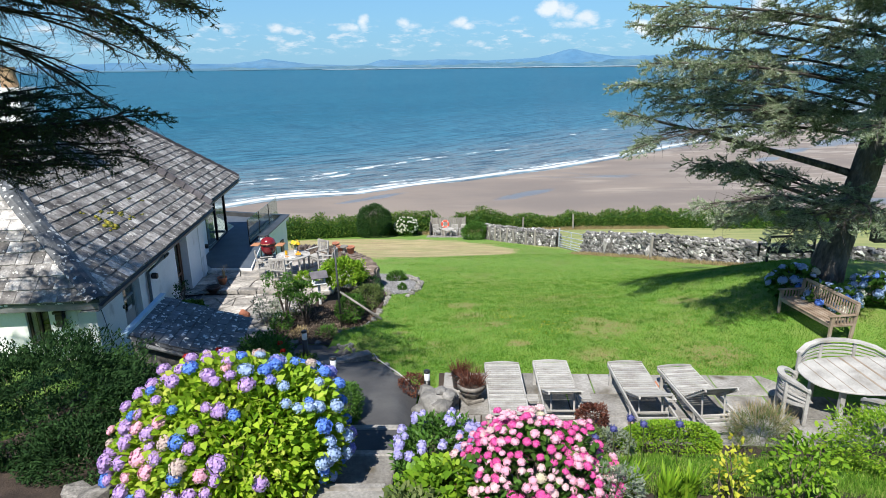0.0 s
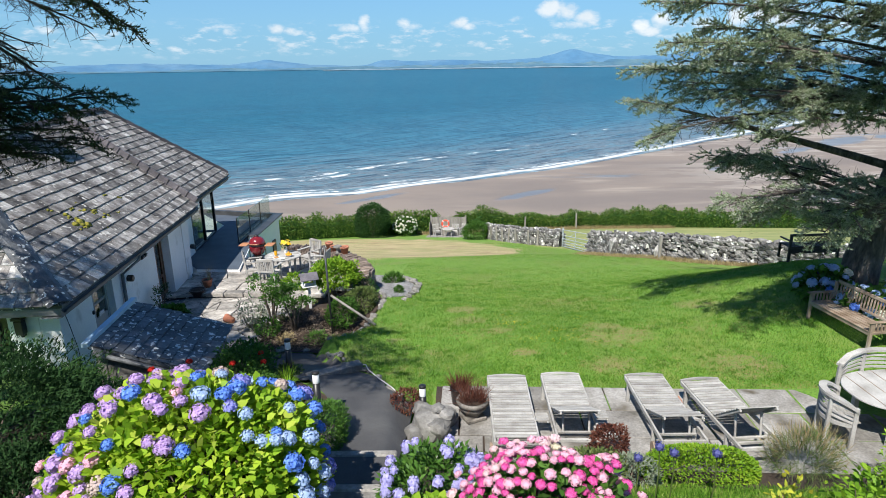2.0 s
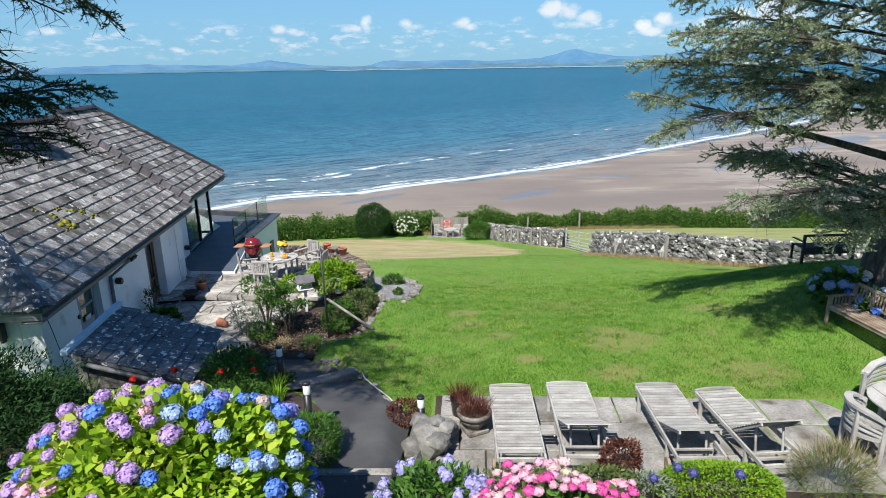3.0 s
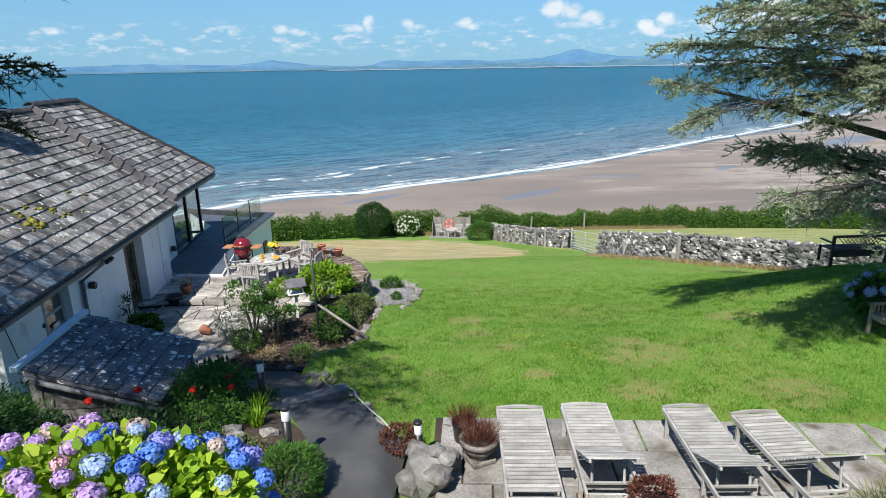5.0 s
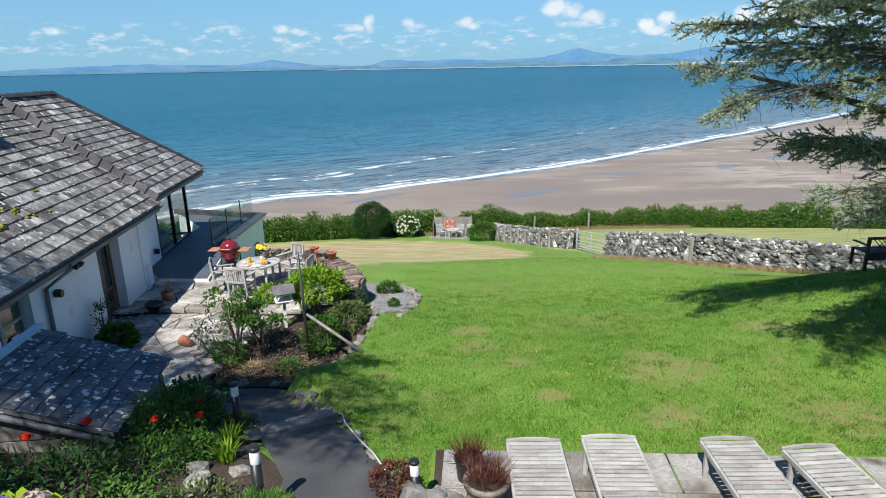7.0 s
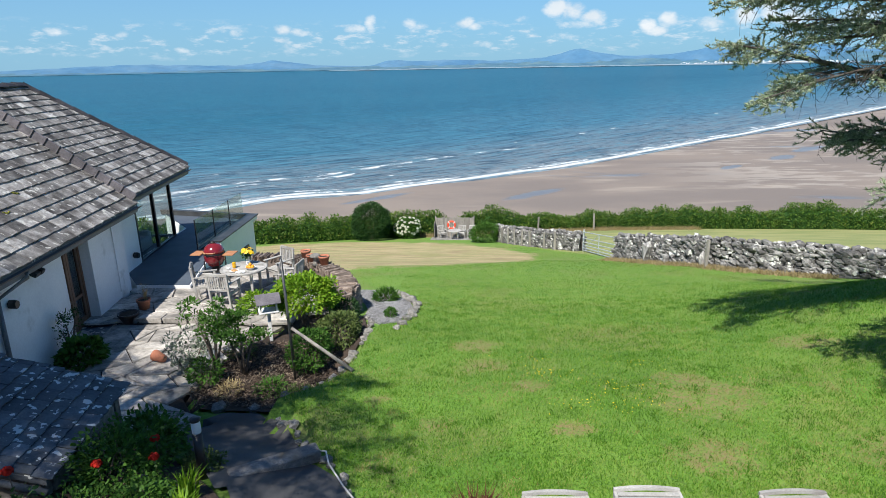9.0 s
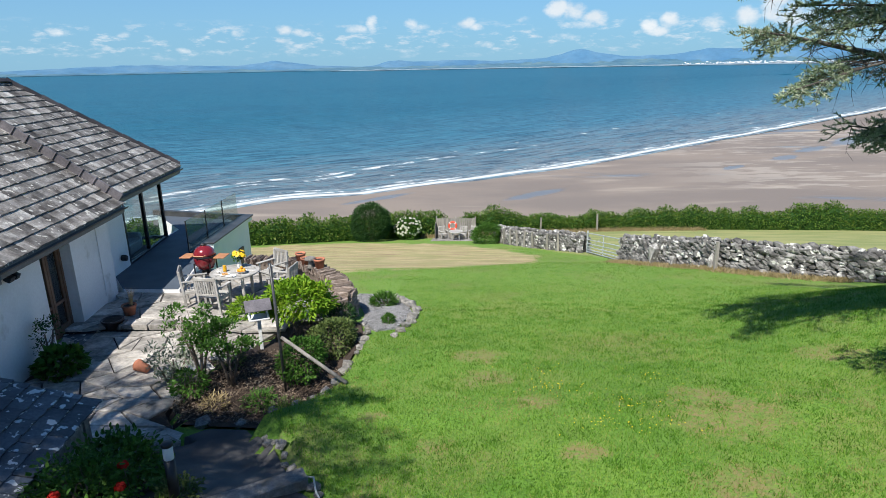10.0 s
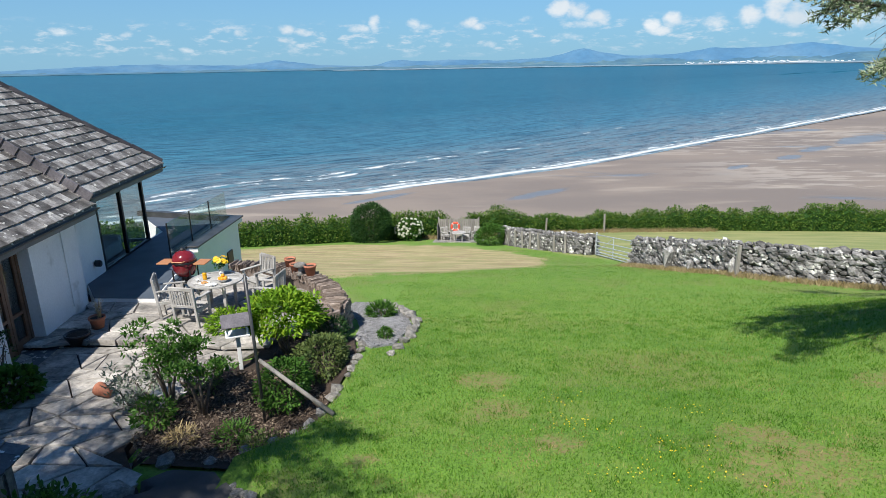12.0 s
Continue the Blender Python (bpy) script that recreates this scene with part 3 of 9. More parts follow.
def sea_material():
    m = bpy.data.materials.new("sea_water")
    m.use_nodes = True
    n, l = m.node_tree.nodes, m.node_tree.links
    b = n["Principled BSDF"]
    at = n.new("ShaderNodeAttribute")
    at.attribute_name = "offshore"
    uvw = n.new("ShaderNodeAttribute")
    uvw.attribute_name = "shorewise"

    def mth(op, a, c=0.0, clamp=False):
        q = n.new("ShaderNodeMath")
        q.operation, q.use_clamp = op, clamp
        for i, v in enumerate((a, c)):
            if hasattr(v, "is_linked"):
                l.new(v, q.inputs[i])
            else:
                q.inputs[i].default_value = v
        return q.outputs[0]

    def nz(scale, stretch, detail=5, rough=0.55):
        mp, t = n.new("ShaderNodeMapping"), n.new("ShaderNodeTexNoise")
        mp.inputs["Scale"].default_value = stretch
        l.new(uvw.outputs["Vector"], mp.inputs[0])
        l.new(mp.outputs[0], t.inputs["Vector"])
        t.inputs["Scale"].default_value, t.inputs["Detail"].default_value, t.inputs["Roughness"].default_value = scale, detail, rough
        return t.outputs[0]

    def ramp01(v, lo, hi):
        q = n.new("ShaderNodeMapRange")
        q.interpolation_type = "SMOOTHSTEP"
        q.inputs["From Min"].default_value, q.inputs["From Max"].default_value = lo, hi
        l.new(v, q.inputs["Value"])
        return q.outputs[0]

    def mix(f, a, c):
        q = n.new("ShaderNodeMixRGB")
        l.new(f, q.inputs[0])
        for i, v in ((1, a), (2, c)):
            if isinstance(v, tuple):
                q.inputs[i].default_value = (*v, 1)
            else:
                l.new(v, q.inputs[i])
        return q.outputs[0]

    d = at.outputs["Fac"]
    wob = mth("ADD", d, mth("MULTIPLY", mth("SUBTRACT", nz(0.02, (1, 1, 1), 5), 0.5), 26.0))
    deep = mix(ramp01(nz(0.006, (0.4, 1.5, 1), 5), 0.35, 0.65), (0.002, 0.07, 0.125), (0.004, 0.1, 0.16))
    shallow = mix(ramp01(wob, 20, 150), (0.17, 0.2, 0.22), (0.05, 0.15, 0.22))
    water = mix(ramp01(wob, 90, 420), shallow, deep)
    # highlights and dark faces of chop, ripple and swell are painted into the colour
    chop = nz(0.05, (0.3, 1.3, 1), 9, 0.82)
    water = mix(mth("MULTIPLY", ramp01(chop, 0.5, 0.6), 0.34), water, (0.05, 0.2, 0.28))
    water = mix(mth("MULTIPLY", ramp01(chop, 0.49, 0.4), 0.6), water, (0.006, 0.07, 0.12))
    ripple = nz(0.17, (0.3, 1.25, 1), 7, 0.8)
    water = mix(mth("MULTIPLY", ramp01(ripple, 0.5, 0.6), 0.6), water, (0.045, 0.21, 0.29))
    water = mix(mth("MULTIPLY", ramp01(ripple, 0.51, 0.42), 0.7), water, (0.002, 0.035, 0.07))
    swell = nz(0.045, (0.22, 1.6, 1), 6, 0.7)
    water = mix(mth("MULTIPLY", ramp01(swell, 0.5, 0.66), 0.3), water, (0.004, 0.06, 0.12))
    far_chop = nz(0.03, (0.3, 0.9, 1), 7, 0.75)
    water = mix(mth("MULTIPLY", mth("MULTIPLY", ramp01(far_chop, 0.5, 0.7), ramp01(d, 150, 500)), 0.16), water, (0.06, 0.2, 0.27))
    foam = None
    sx = n.new("ShaderNodeSeparateXYZ")
    l.new(uvw.outputs["Vector"], sx.inputs[0])
    shore_s = sx.outputs[0]
    for centre, slope, width, thresh, s0, s1 in ((0.5, 0, 4.0, 0.36, -900, 2000), (6.0, 0, 3.0, 0.5, -900, 2000), (12.0, 0, 2.4, 0.56, -900, 2000), (59.0, 0.16, 4.2, 0.515, -110, 32), (50.0, 0.16, 3.6, 0.55, -120, 10), (68.0, 0.14, 3.0, 0.56, -60, 30), (64.0, 0.03, 3.4, 0.53, 35, 85), (30.0, 0.0, 3.0, 0.585, -200, 400), (80.0, 0.05, 3.5, 0.6, -100, 300)):
        here = mth("SUBTRACT", d, mth("MULTIPLY", shore_s, float(slope)))
        near = mth("ABSOLUTE", mth("SUBTRACT", mth("ADD", here, mth("MULTIPLY", mth("SUBTRACT", nz(0.025, (1, 0.2, 1), 4), 0.5), 16.0 if centre > 2 else 8.0)), centre))
        band = mth("MULTIPLY", ramp01(near, width, 0.0), mth("MULTIPLY", ramp01(shore_s, s0 - 12.0, s0 + 12.0), ramp01(shore_s, s1 + 12.0, s1 - 12.0)))
        ragged = ramp01(mth("ADD", mth("MULTIPLY", nz(0.03 + 0.0007 * centre, (1, 0.6, 1), 3), 0.55), mth("MULTIPLY", nz(0.3, (0.8, 1.2, 1), 6, 0.75), 0.5)), thresh, thresh + 0.07)
        one = mth("MULTIPLY", band, ragged)
        foam = one if foam is None else mth("MAXIMUM", foam, one)
    # thin backwash behind the breaking edge
    wash = mth("MULTIPLY", ramp01(mth("ADD", wob, 4.0), 26, 4), mth("MULTIPLY", ramp01(nz(0.2, (0.5, 1.6, 1), 6, 0.7), 0.45, 0.7), 0.55))
    foam = mth("MAXIMUM", foam, wash)
    l.new(mix(foam, water, (0.68, 0.72, 0.74)), b.inputs["Base Color"])
    rg = n.new("ShaderNodeMapRange")
    l.new(foam, rg.inputs["Value"])
    rg.inputs["To Min"].default_value, rg.inputs["To Max"].default_value = 0.28, 0.9
    l.new(rg.outputs[0], b.inputs["Roughness"])
    b.inputs["IOR"].default_value = 1.33
    b.inputs["Specular IOR Level"].default_value = 0.06
    bp = n.new("ShaderNodeBump")
    bp.inputs["Strength"].default_value, bp.inputs["Distance"].default_value = 0.7, 0.5
    l.new(mth("ADD", nz(0.4, (0.4, 1.3, 1), 5), mth("MULTIPLY", nz(0.09, (0.3, 1.8, 1), 3), 1.6)), bp.inputs["Height"])
    l.new(bp.outputs[0], b.inputs["Normal"])
    return m


# the water follows the shore: s runs along it, d out to sea, and the far water lies a little higher, as the horizon does
S_X = spaced((-1150, -130, 60), (-130, 500, 9), (500, 2100, 100))
D_OUT = spaced((-6, 30, 3), (30, 120, 6), (120, 500, 40), (500, 4800, 215))
pts, off, along = [], [], []
for d in D_OUT:
    for s in S_X:
        y0 = shore_y(s) + 3.0 * noise.noise((s * 0.03, 0.0, 5.0))
        nx_, ny_ = -0.69, 0.72
        spread_ = smooth(200, 3500, d)
        x, y = s + d * nx_ * (1 - spread_) + spread_ * (s * 2.6 - 0.15 * d), y0 + d / 0.72 * (ny_ * (1 - spread_) * 0.72 + 0.0) + spread_ * (d - y0 * 0.9)
        r = math.hypot(x, y)
        pts.append((x, y, SEA + 36.0 * min(r / 4700, 1.08) ** 2))
        off.append(d)
        along.append((s, d, 0.0))
w = len(S_X)
sea = tagged(link_mesh("water", pts, [(j * w + i, j * w + i + 1, (j + 1) * w + i + 1, (j + 1) * w + i) for j in range(len(D_OUT) - 1) for i in range(w - 1)], sea_material(), smooth_shade=True), "blue-green sea with small breakers along the shore", "sea", kind="structure")
a1 = sea.data.attributes.new("offshore", "FLOAT", "POINT")
a1.data.foreach_set("value", off)
a2 = sea.data.attributes.new("shorewise", "FLOAT_VECTOR", "POINT")
a2.data.foreach_set("vector", [c for p in along for c in p])

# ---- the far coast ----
# aerial haze is mixed into the blue base colours of hills, coast and strand
HILL = surf("hazy_far_hill", [(0.05, 0.15, 0.27), (0.07, 0.18, 0.3), (0.1, 0.21, 0.32)], 0.004, 1.0, 0.0, 0.02, fine=0.12)
HILL_NEAR = surf("hazy_far_coast", [(0.045, 0.13, 0.21), (0.07, 0.165, 0.23), (0.11, 0.2, 0.24)], 0.006, 1.0, 0.0, 0.03, fine=0.2)
STRAND = surf("hazy_far_strand", [(0.17, 0.25, 0.31), (0.25, 0.32, 0.37)], 0.01, 1.0, 0.0, 0.05)
FAR = 4600.0


def ridge(name, tops, dist, material, label, foot=-14.0, rough=6.0):
    """A range of hills: azimuth in degrees and height in metres along it, with a slope towards the viewer."""
    vs, fs = [], []
    steps = 260
    a0, a1_ = tops[0][0], tops[-1][0]
    rows = 7
    for i in range(steps + 1):
        az = a0 + (a1_ - a0) * i / steps
        h = lerp(az, tops) * 0.9 + rough * noise.noise((az * 0.9, dist * 0.01, 0)) * min(1, max(0, lerp(az, tops)) / 40) + 0.4 * rough * noise.noise((az * 3.1, 2, 0)) * min(1, max(0, lerp(az, tops)) / 40)
        for k in range(rows):
            f = k / (rows - 1)
            r = dist - 260 * (1 - f) + 30 * noise.noise((az * 1.3, k * 1.7, 4.0))
            z = foot + (max(h, foot + 2) - foot) * (f ** 1.2) + (0 if k in (0, rows - 1) else 5 * noise.noise((az * 2.0, k * 2.3, 9.0)))
            vs.append((r * math.sin(radians(az + 0.68)), r * math.cos(radians(az + 0.68)), z))
    for i in range(steps):
        for k in range(rows - 1):
            a = i * rows + k
            fs.append((a, a + rows, a + rows + 1, a + 1))
    return tagged(link_mesh(name, vs, fs, material, smooth_shade=True), label, "hills", kind="structure")


HILLS = [(-59.8, 8), (-45.5, 4), (-40.7, 6), (-36.9, 22), (-34.0, 32), (-32.1, 40), (-28.3, 45), (-25.5, 36), (-21.7, 30), (-19.9, 46), (-18.8, 66), (-17.8, 52), (-15.0, 22), (-11.2, 8), (-10.2, 12), (-8.9, 48), (-7.9, 52), (-6.4, 38), (-3.6, 46), (-1.6, 44), (0.3, 34), (3.1, 42), (5.0, 52), (6.5, 80), (7.4, 104), (7.9, 114), (8.5, 106), (9.4, 82), (10.7, 64), (12.2, 52), (14.1, 54), (16.0, 62), (18.4, 96), (20.3, 90), (22.2, 92), (25.5, 116), (27.4, 88), (29.8, 62), (33.6, 48), (39.3, 40), (49.8, 30)]
ridge("backdrop", HILLS, FAR, HILL, "distant mountains across the bay, haze mixed into their blue colour")
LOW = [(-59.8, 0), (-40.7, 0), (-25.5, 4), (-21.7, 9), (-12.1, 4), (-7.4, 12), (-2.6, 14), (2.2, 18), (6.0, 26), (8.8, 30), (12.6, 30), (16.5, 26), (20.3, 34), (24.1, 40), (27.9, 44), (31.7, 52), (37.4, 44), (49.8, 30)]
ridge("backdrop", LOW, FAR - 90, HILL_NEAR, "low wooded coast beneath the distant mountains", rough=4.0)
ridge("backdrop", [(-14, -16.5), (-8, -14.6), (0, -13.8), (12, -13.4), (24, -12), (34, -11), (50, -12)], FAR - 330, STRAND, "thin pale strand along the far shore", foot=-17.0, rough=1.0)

# a pale town strung along the far shore
r_ = random.Random(12)
tv, tf = [], []
for i in range(150):
    az = radians(r_.gauss(23.6, 2.0) if i % 3 else r_.uniform(17, 29))
    r, up = FAR - 330 - r_.uniform(0, 20), -13 + abs(r_.gauss(0, 5))
    w_, h_ = r_.uniform(5, 14), r_.uniform(3, 6)
    c, d = Vector((r * math.sin(az), r * math.cos(az), up)), Vector((math.cos(az), -math.sin(az), 0))
    k = len(tv)
    for along_ in (-1, 1):
        for back_ in (0, 8):
            q = c + d * along_ * w_ / 2 + Vector((math.sin(az), math.cos(az), 0)) * back_
            tv += [tuple(q), tuple(q + Vector((0, 0, h_)))]
    tf += [(k, k + 4, k + 5, k + 1), (k + 1, k + 5, k + 7, k + 3), (k, k + 1, k + 3, k + 2), (k + 4, k + 6, k + 7, k + 5)]
tagged(link_mesh("distant_town", tv, tf, FAR_WALL), "pale houses of a distant shore town", "town", kind="stuff")

# ---- the house: local x out of the garden wall, y along it to the sea ----
HOUSE = pose(-7.6, 10.98, 0, 0, 0, 8.0)
house = thing("house", HOUSE, "white rendered seaside house with a weathered slate roof", "house")
T = 0.763          # rise of the roof for each metre in
FLOOR = -1.3


def wall_mesh(name, pieces, parent, material=RENDER, label=""):
    bm = bmesh.new()
    for (x0, y0, z0), (x1, y1, z1) in pieces:
        box(bm, ((x0 + x1) / 2, (y0 + y1) / 2, (z0 + z1) / 2), (x1 - x0, y1 - y0, z1 - z0))
    chamfer(bm, 0.025, 2)
    return part(name, bm, material, parent, label)


WX = -0.33
D0, D1, DT = 5.75, 6.98, 1.0       # garden doors
S0, S1, ST = 1.77, 2.86, 0.98      # side door
def wall_plate(name, outline, x0, x1, parent, along_x=False):
    """One wall, its outline in (along, height) with the openings cut up from its foot, between two faces."""
    bm = bmesh.new()
    sides = [[bm.verts.new((a, f, z) if along_x else (f, a, z)) for a, z in outline] for f in (x0, x1)]
    bm.faces.new(sides[0])
    bm.faces.new(sides[1][::-1])
    k = len(outline)
    for i in range(k):
        bm.faces.new((sides[0][i], sides[0][(i + 1) % k], sides[1][(i + 1) % k], sides[1][i]))
    return part(name, bm, RENDER, parent)


wall_plate("wall", [(0.33, FLOOR), (S0, FLOOR), (S0, ST), (S1, ST), (S1, FLOOR), (D0, FLOOR), (D0, DT), (D1, DT), (D1, FLOOR), (8.85, FLOOR), (8.85, 1.3), (0.33, 1.3)], WX - 0.4, WX, house)
wall_plate("wall", [(-8.2, FLOOR), (WX - 0.41, FLOOR), (WX - 0.41, 1.3), (-1.35, 1.3), (-1.35, 0.1), (-1.85, 0.1), (-1.85, 1.3), (-8.2, 1.3)], 0.33, 0.73, house, True)
block("lintel", (-1.6, 0.53, 1.18), (0.5, 0.39, 0.23), RENDER, house, bevel=0)
wall_mesh("wall", [((-1.25, 8.86, FLOOR), (-0.85, 11.05, 1.32))], house)
wall_mesh("wall", [((-8.2, 0.74, FLOOR), (-7.9, 14.2, 1.3))], house)
wall_mesh("wall", [((-7.88, 13.9, FLOOR), (-4.2, 14.2, 1.3))], house)
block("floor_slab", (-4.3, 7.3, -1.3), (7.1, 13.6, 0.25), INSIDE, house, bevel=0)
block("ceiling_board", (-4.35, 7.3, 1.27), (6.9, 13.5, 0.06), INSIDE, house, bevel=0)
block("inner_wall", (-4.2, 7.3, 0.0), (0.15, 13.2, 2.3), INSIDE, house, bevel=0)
block("plinth", (WX + 0.012, 7.9, -1.23), (0.03, 1.8, 0.16), BLACK, house, "black painted plinth strip")


def slope_pt(eave_x, eave_z, run, y, lift=0.0):
    return Vector((eave_x - run, y, eave_z + T * run + lift))


def roof_slab(name, outline, thick, material, parent):
    bm = bmesh.new()
    top = [bm.verts.new(p) for p in outline]
    low = [bm.verts.new(Vector(p) - Vector((0, 0, thick))) for p in outline]
    bm.faces.new(top)
    bm.faces.new(low[::-1])
    for i in range(len(top)):
        bm.faces.new((top[i], low[i], low[(i + 1) % len(top)], top[(i + 1) % len(top)]))
    return part(name, bm, material, parent)


AX, AZ, AY1 = -0.05, 1.27, 9.35        # lower roof: eave and far verge
BX, BZ, BY0, BY1 = -0.15, 1.5, 9.3, 14.3   # higher roof
RUN_A, RUN_B = 3.85, 3.72
HIP = 3.3                               # how far the near hip runs in
APEX_BACK = 2.25
roof_low = roof_slab("roof", [slope_pt(AX, AZ, 0, 0), slope_pt(AX, AZ, 0, AY1), slope_pt(AX, AZ, RUN_A, AY1), slope_pt(AX, AZ, RUN_A, HIP)], 0.07, SLATE_DARK, house)
ridge_a = slope_pt(AX, AZ, RUN_A, HIP)
roof_hip = roof_slab("roof", [(AX - 2 * RUN_A, 0, AZ), (AX, 0, AZ), tuple(ridge_a)], 0.07, SLATE_DARK, house)
roof_slab("roof", [(AX - 2 * RUN_A, 0, AZ), tuple(ridge_a), tuple(slope_pt(AX, AZ, RUN_A, BY1 - APEX_BACK)), (AX - 2 * RUN_A, BY1, AZ)], 0.07, SLATE_DARK, house)
apex = slope_pt(BX, BZ, RUN_B, BY1 - APEX_BACK)
roof_high = roof_slab("roof", [slope_pt(BX, BZ, 0, BY0), slope_pt(BX, BZ, 0, BY1), tuple(apex), slope_pt(BX, BZ, RUN_B, BY0)], 0.09, SLATE_DARK, house)
roof_slab("roof", [slope_pt(BX, BZ, 0, BY1), (BX - 2 * RUN_B, BY1, BZ), tuple(apex)], 0.09, SLATE_DARK, house)


def slate_mesh(width, length, thick, seed):
    """A slate with a ragged lower edge; x across, y up the slope, z out."""
    r = random.Random(seed)
    bm = bmesh.new()
    lower = [(-width / 2 + width * i / 4, -length / 2 + r.uniform(-0.012, 0.012)) for i in range(5)]
    outline = lower + [(width / 2, length / 2), (-width / 2, length / 2)]
    top = [bm.verts.new((x, y, thick * (1.0 if y < 0 else 0.3))) for x, y in outline]
    low = [bm.verts.new((x, y, 0)) for x, y in outline]
    bm.faces.new(top)
    for i in range(len(top)):
        bm.faces.new((top[i], low[i], low[(i + 1) % len(top)], top[(i + 1) % len(top)]))
    me = bpy.data.meshes.new("slate")
    bmesh.ops.recalc_face_normals(bm, faces=bm.faces)
    bm.to_mesh(me)
    bm.free()
    return me


def lay_slates(parent, origin, across, up, limits, course, width, material, singles, thick=0.028, lift=0.006, seed=1, name="slate"):
    """Courses of slates from the eave up. limits(run) gives the stretch along the eave at that run up the slope. Those past the count are joined."""
    r = random.Random(seed)
    across, up = Vector(across).normalized(), Vector(up).normalized()
    out = across.cross(up).normalized()
    kinds = {}
    rest_v, rest_f = [], []
    run, made = 0.0, 0
    total = limits(None)
    row = 0
    while run < total - 0.02:
        c = min(course * (1 - 0.25 * run / max(total, 0.1)), total - run)
        a, b = limits(run + c * 0.5)
        s = a + (-width * 0.5 if row % 2 else 0.0) * r.uniform(0.7, 1.0)
        while s < b - 0.03:
            wd = width * r.uniform(0.8, 1.25)
            s0, s1 = max(s, a), min(s + wd, b)
            s += wd
            if s1 - s0 < 0.05:
                continue
            key = round((s1 - s0) / 0.03) * 0.03
            ln = c * 1.22
            mid = Vector(origin) + across * ((s0 + s1) / 2) + up * (run + ln / 2 - 0.01) + out * (lift + r.uniform(0, 0.008))
            basis = Matrix((across, up, out)).transposed().to_4x4()
            m = Matrix.Translation(mid) @ basis @ Euler((radians(-1.8), r.uniform(-0.01, 0.01), r.uniform(-0.012, 0.012))).to_matrix().to_4x4()
            if made < singles:
                k = (key, round(ln, 2), r.randrange(3))
                if k not in kinds:
                    kinds[k] = slate_mesh(k[0] - 0.006, k[1], thick, len(kinds) + seed)
                    kinds[k].materials.append(material)
                ob = new(name, kinds[k])
                ob.parent = parent
                ob.matrix_basis = m
                made += 1
            else:
                h, q = (s1 - s0) / 2 - 0.003, ln / 2
                base = len(rest_v)
                rest_v += [tuple(m @ Vector(p)) for p in ((-h, -q, 0), (h, -q, 0), (h, -q, thick), (-h, -q, thick), (h, q, 0.006), (-h, q, 0.006))]
                rest_f += [(base, base + 1, base + 2, base + 3), (base + 3, base + 2, base + 4, base + 5), (base + 1, base + 4, base + 2), (base, base + 3, base + 5)]
        run += c
        row += 1
    if rest_v:
        tagged(link_mesh(name + "_work", rest_v, rest_f, material, parent), kind="stuff")


SL = math.hypot(1, T)
UP = Vector((-1, 0, T))
lay_slates(roof_low, (AX + 0.03, 0, AZ - 0.02), (0, 1, 0), UP, lambda q: RUN_A * SL if q is None else (q / SL * HIP / RUN_A, AY1), 0.33, 0.31, SLATE, 300, seed=3)
lay_slates(roof_high, (BX + 0.03, 0, BZ - 0.02), (0, 1, 0), UP, lambda q: RUN_B * SL if q is None else (BY0, BY1 - q / SL * APEX_BACK / RUN_B), 0.32, 0.29, SLATE, 300, seed=5)
hip_up = (Vector(ridge_a) - Vector((ridge_a.x, 0, AZ)))
lay_slates(roof_hip, (0, -0.03, AZ - 0.02), (1, 0, 0), hip_up, lambda q: hip_up.length if q is None else (AX - 2 * RUN_A + q / hip_up.length * RUN_A, AX - q / hip_up.length * RUN_A), 0.34, 0.32, SLATE, 120, seed=8)


def cap_tiles(parent, a, b, length, material, w_=0.17, name="ridge_tile", raised=0.05):
    """Angled cap tiles laid end over end from a to b."""
    a, b = Vector(a), Vector(b)
    n_ = max(1, round((b - a).length / length))
    way = (b - a) / n_
    side = way.normalized().cross(Vector((0, 0, 1))).normalized()
    up = side.cross(way.normalized())
    bm = bmesh.new()
    ln = way.length * 1.05
    prof = [(-w_, -0.07), (-w_ * 0.5, 0.0), (0, 0.03), (w_ * 0.5, 0.0), (w_, -0.07)]
    ends = [[bm.verts.new((x, yy, z + (0.022 if yy > 0 else 0))) for x, z in prof] + [bm.verts.new((x, yy, z - 0.02 + (0.022 if yy > 0 else 0))) for x, z in prof[::-1]] for yy in (-ln / 2, ln / 2)]
    k = len(ends[0])
    for i in range(k):
        bm.faces.new((ends[0][i], ends[0][(i + 1) % k], ends[1][(i + 1) % k], ends[1][i]))
    bm.faces.new(ends[0][::-1])
    bm.faces.new(ends[1])
    me = bpy.data.meshes.new(name)
    bmesh.ops.recalc_face_normals(bm, faces=bm.faces)
    bm.to_mesh(me)
    bm.free()
    me.materials.append(material)
    basis = Matrix((side, way.normalized(), up)).transposed().to_4x4()
    for i in range(n_):
        ob = new(name, me)
        ob.parent = parent
        ob.matrix_basis = Matrix.Translation(a + way * (i + 0.5) + up * raised) @ basis


cap_tiles(roof_high, slope_pt(BX, BZ, 0.05, BY1 - 0.02), apex, 0.45, RIDGE, 0.1, raised=0.07)
cap_tiles(roof_high, apex, slope_pt(BX, BZ, RUN_B, BY0), 0.45, RIDGE, 0.16, raised=0.06)
cap_tiles(roof_low, slope_pt(AX, AZ, RUN_A, AY1 - 0.1), ridge_a, 0.45, RIDGE, 0.16, raised=0.05)
cap_tiles(roof_hip, (AX - 0.02, 0.02, AZ + 0.03), ridge_a, 0.4, SLATE_DARK, 0.24, "hip_slate", raised=0.04)
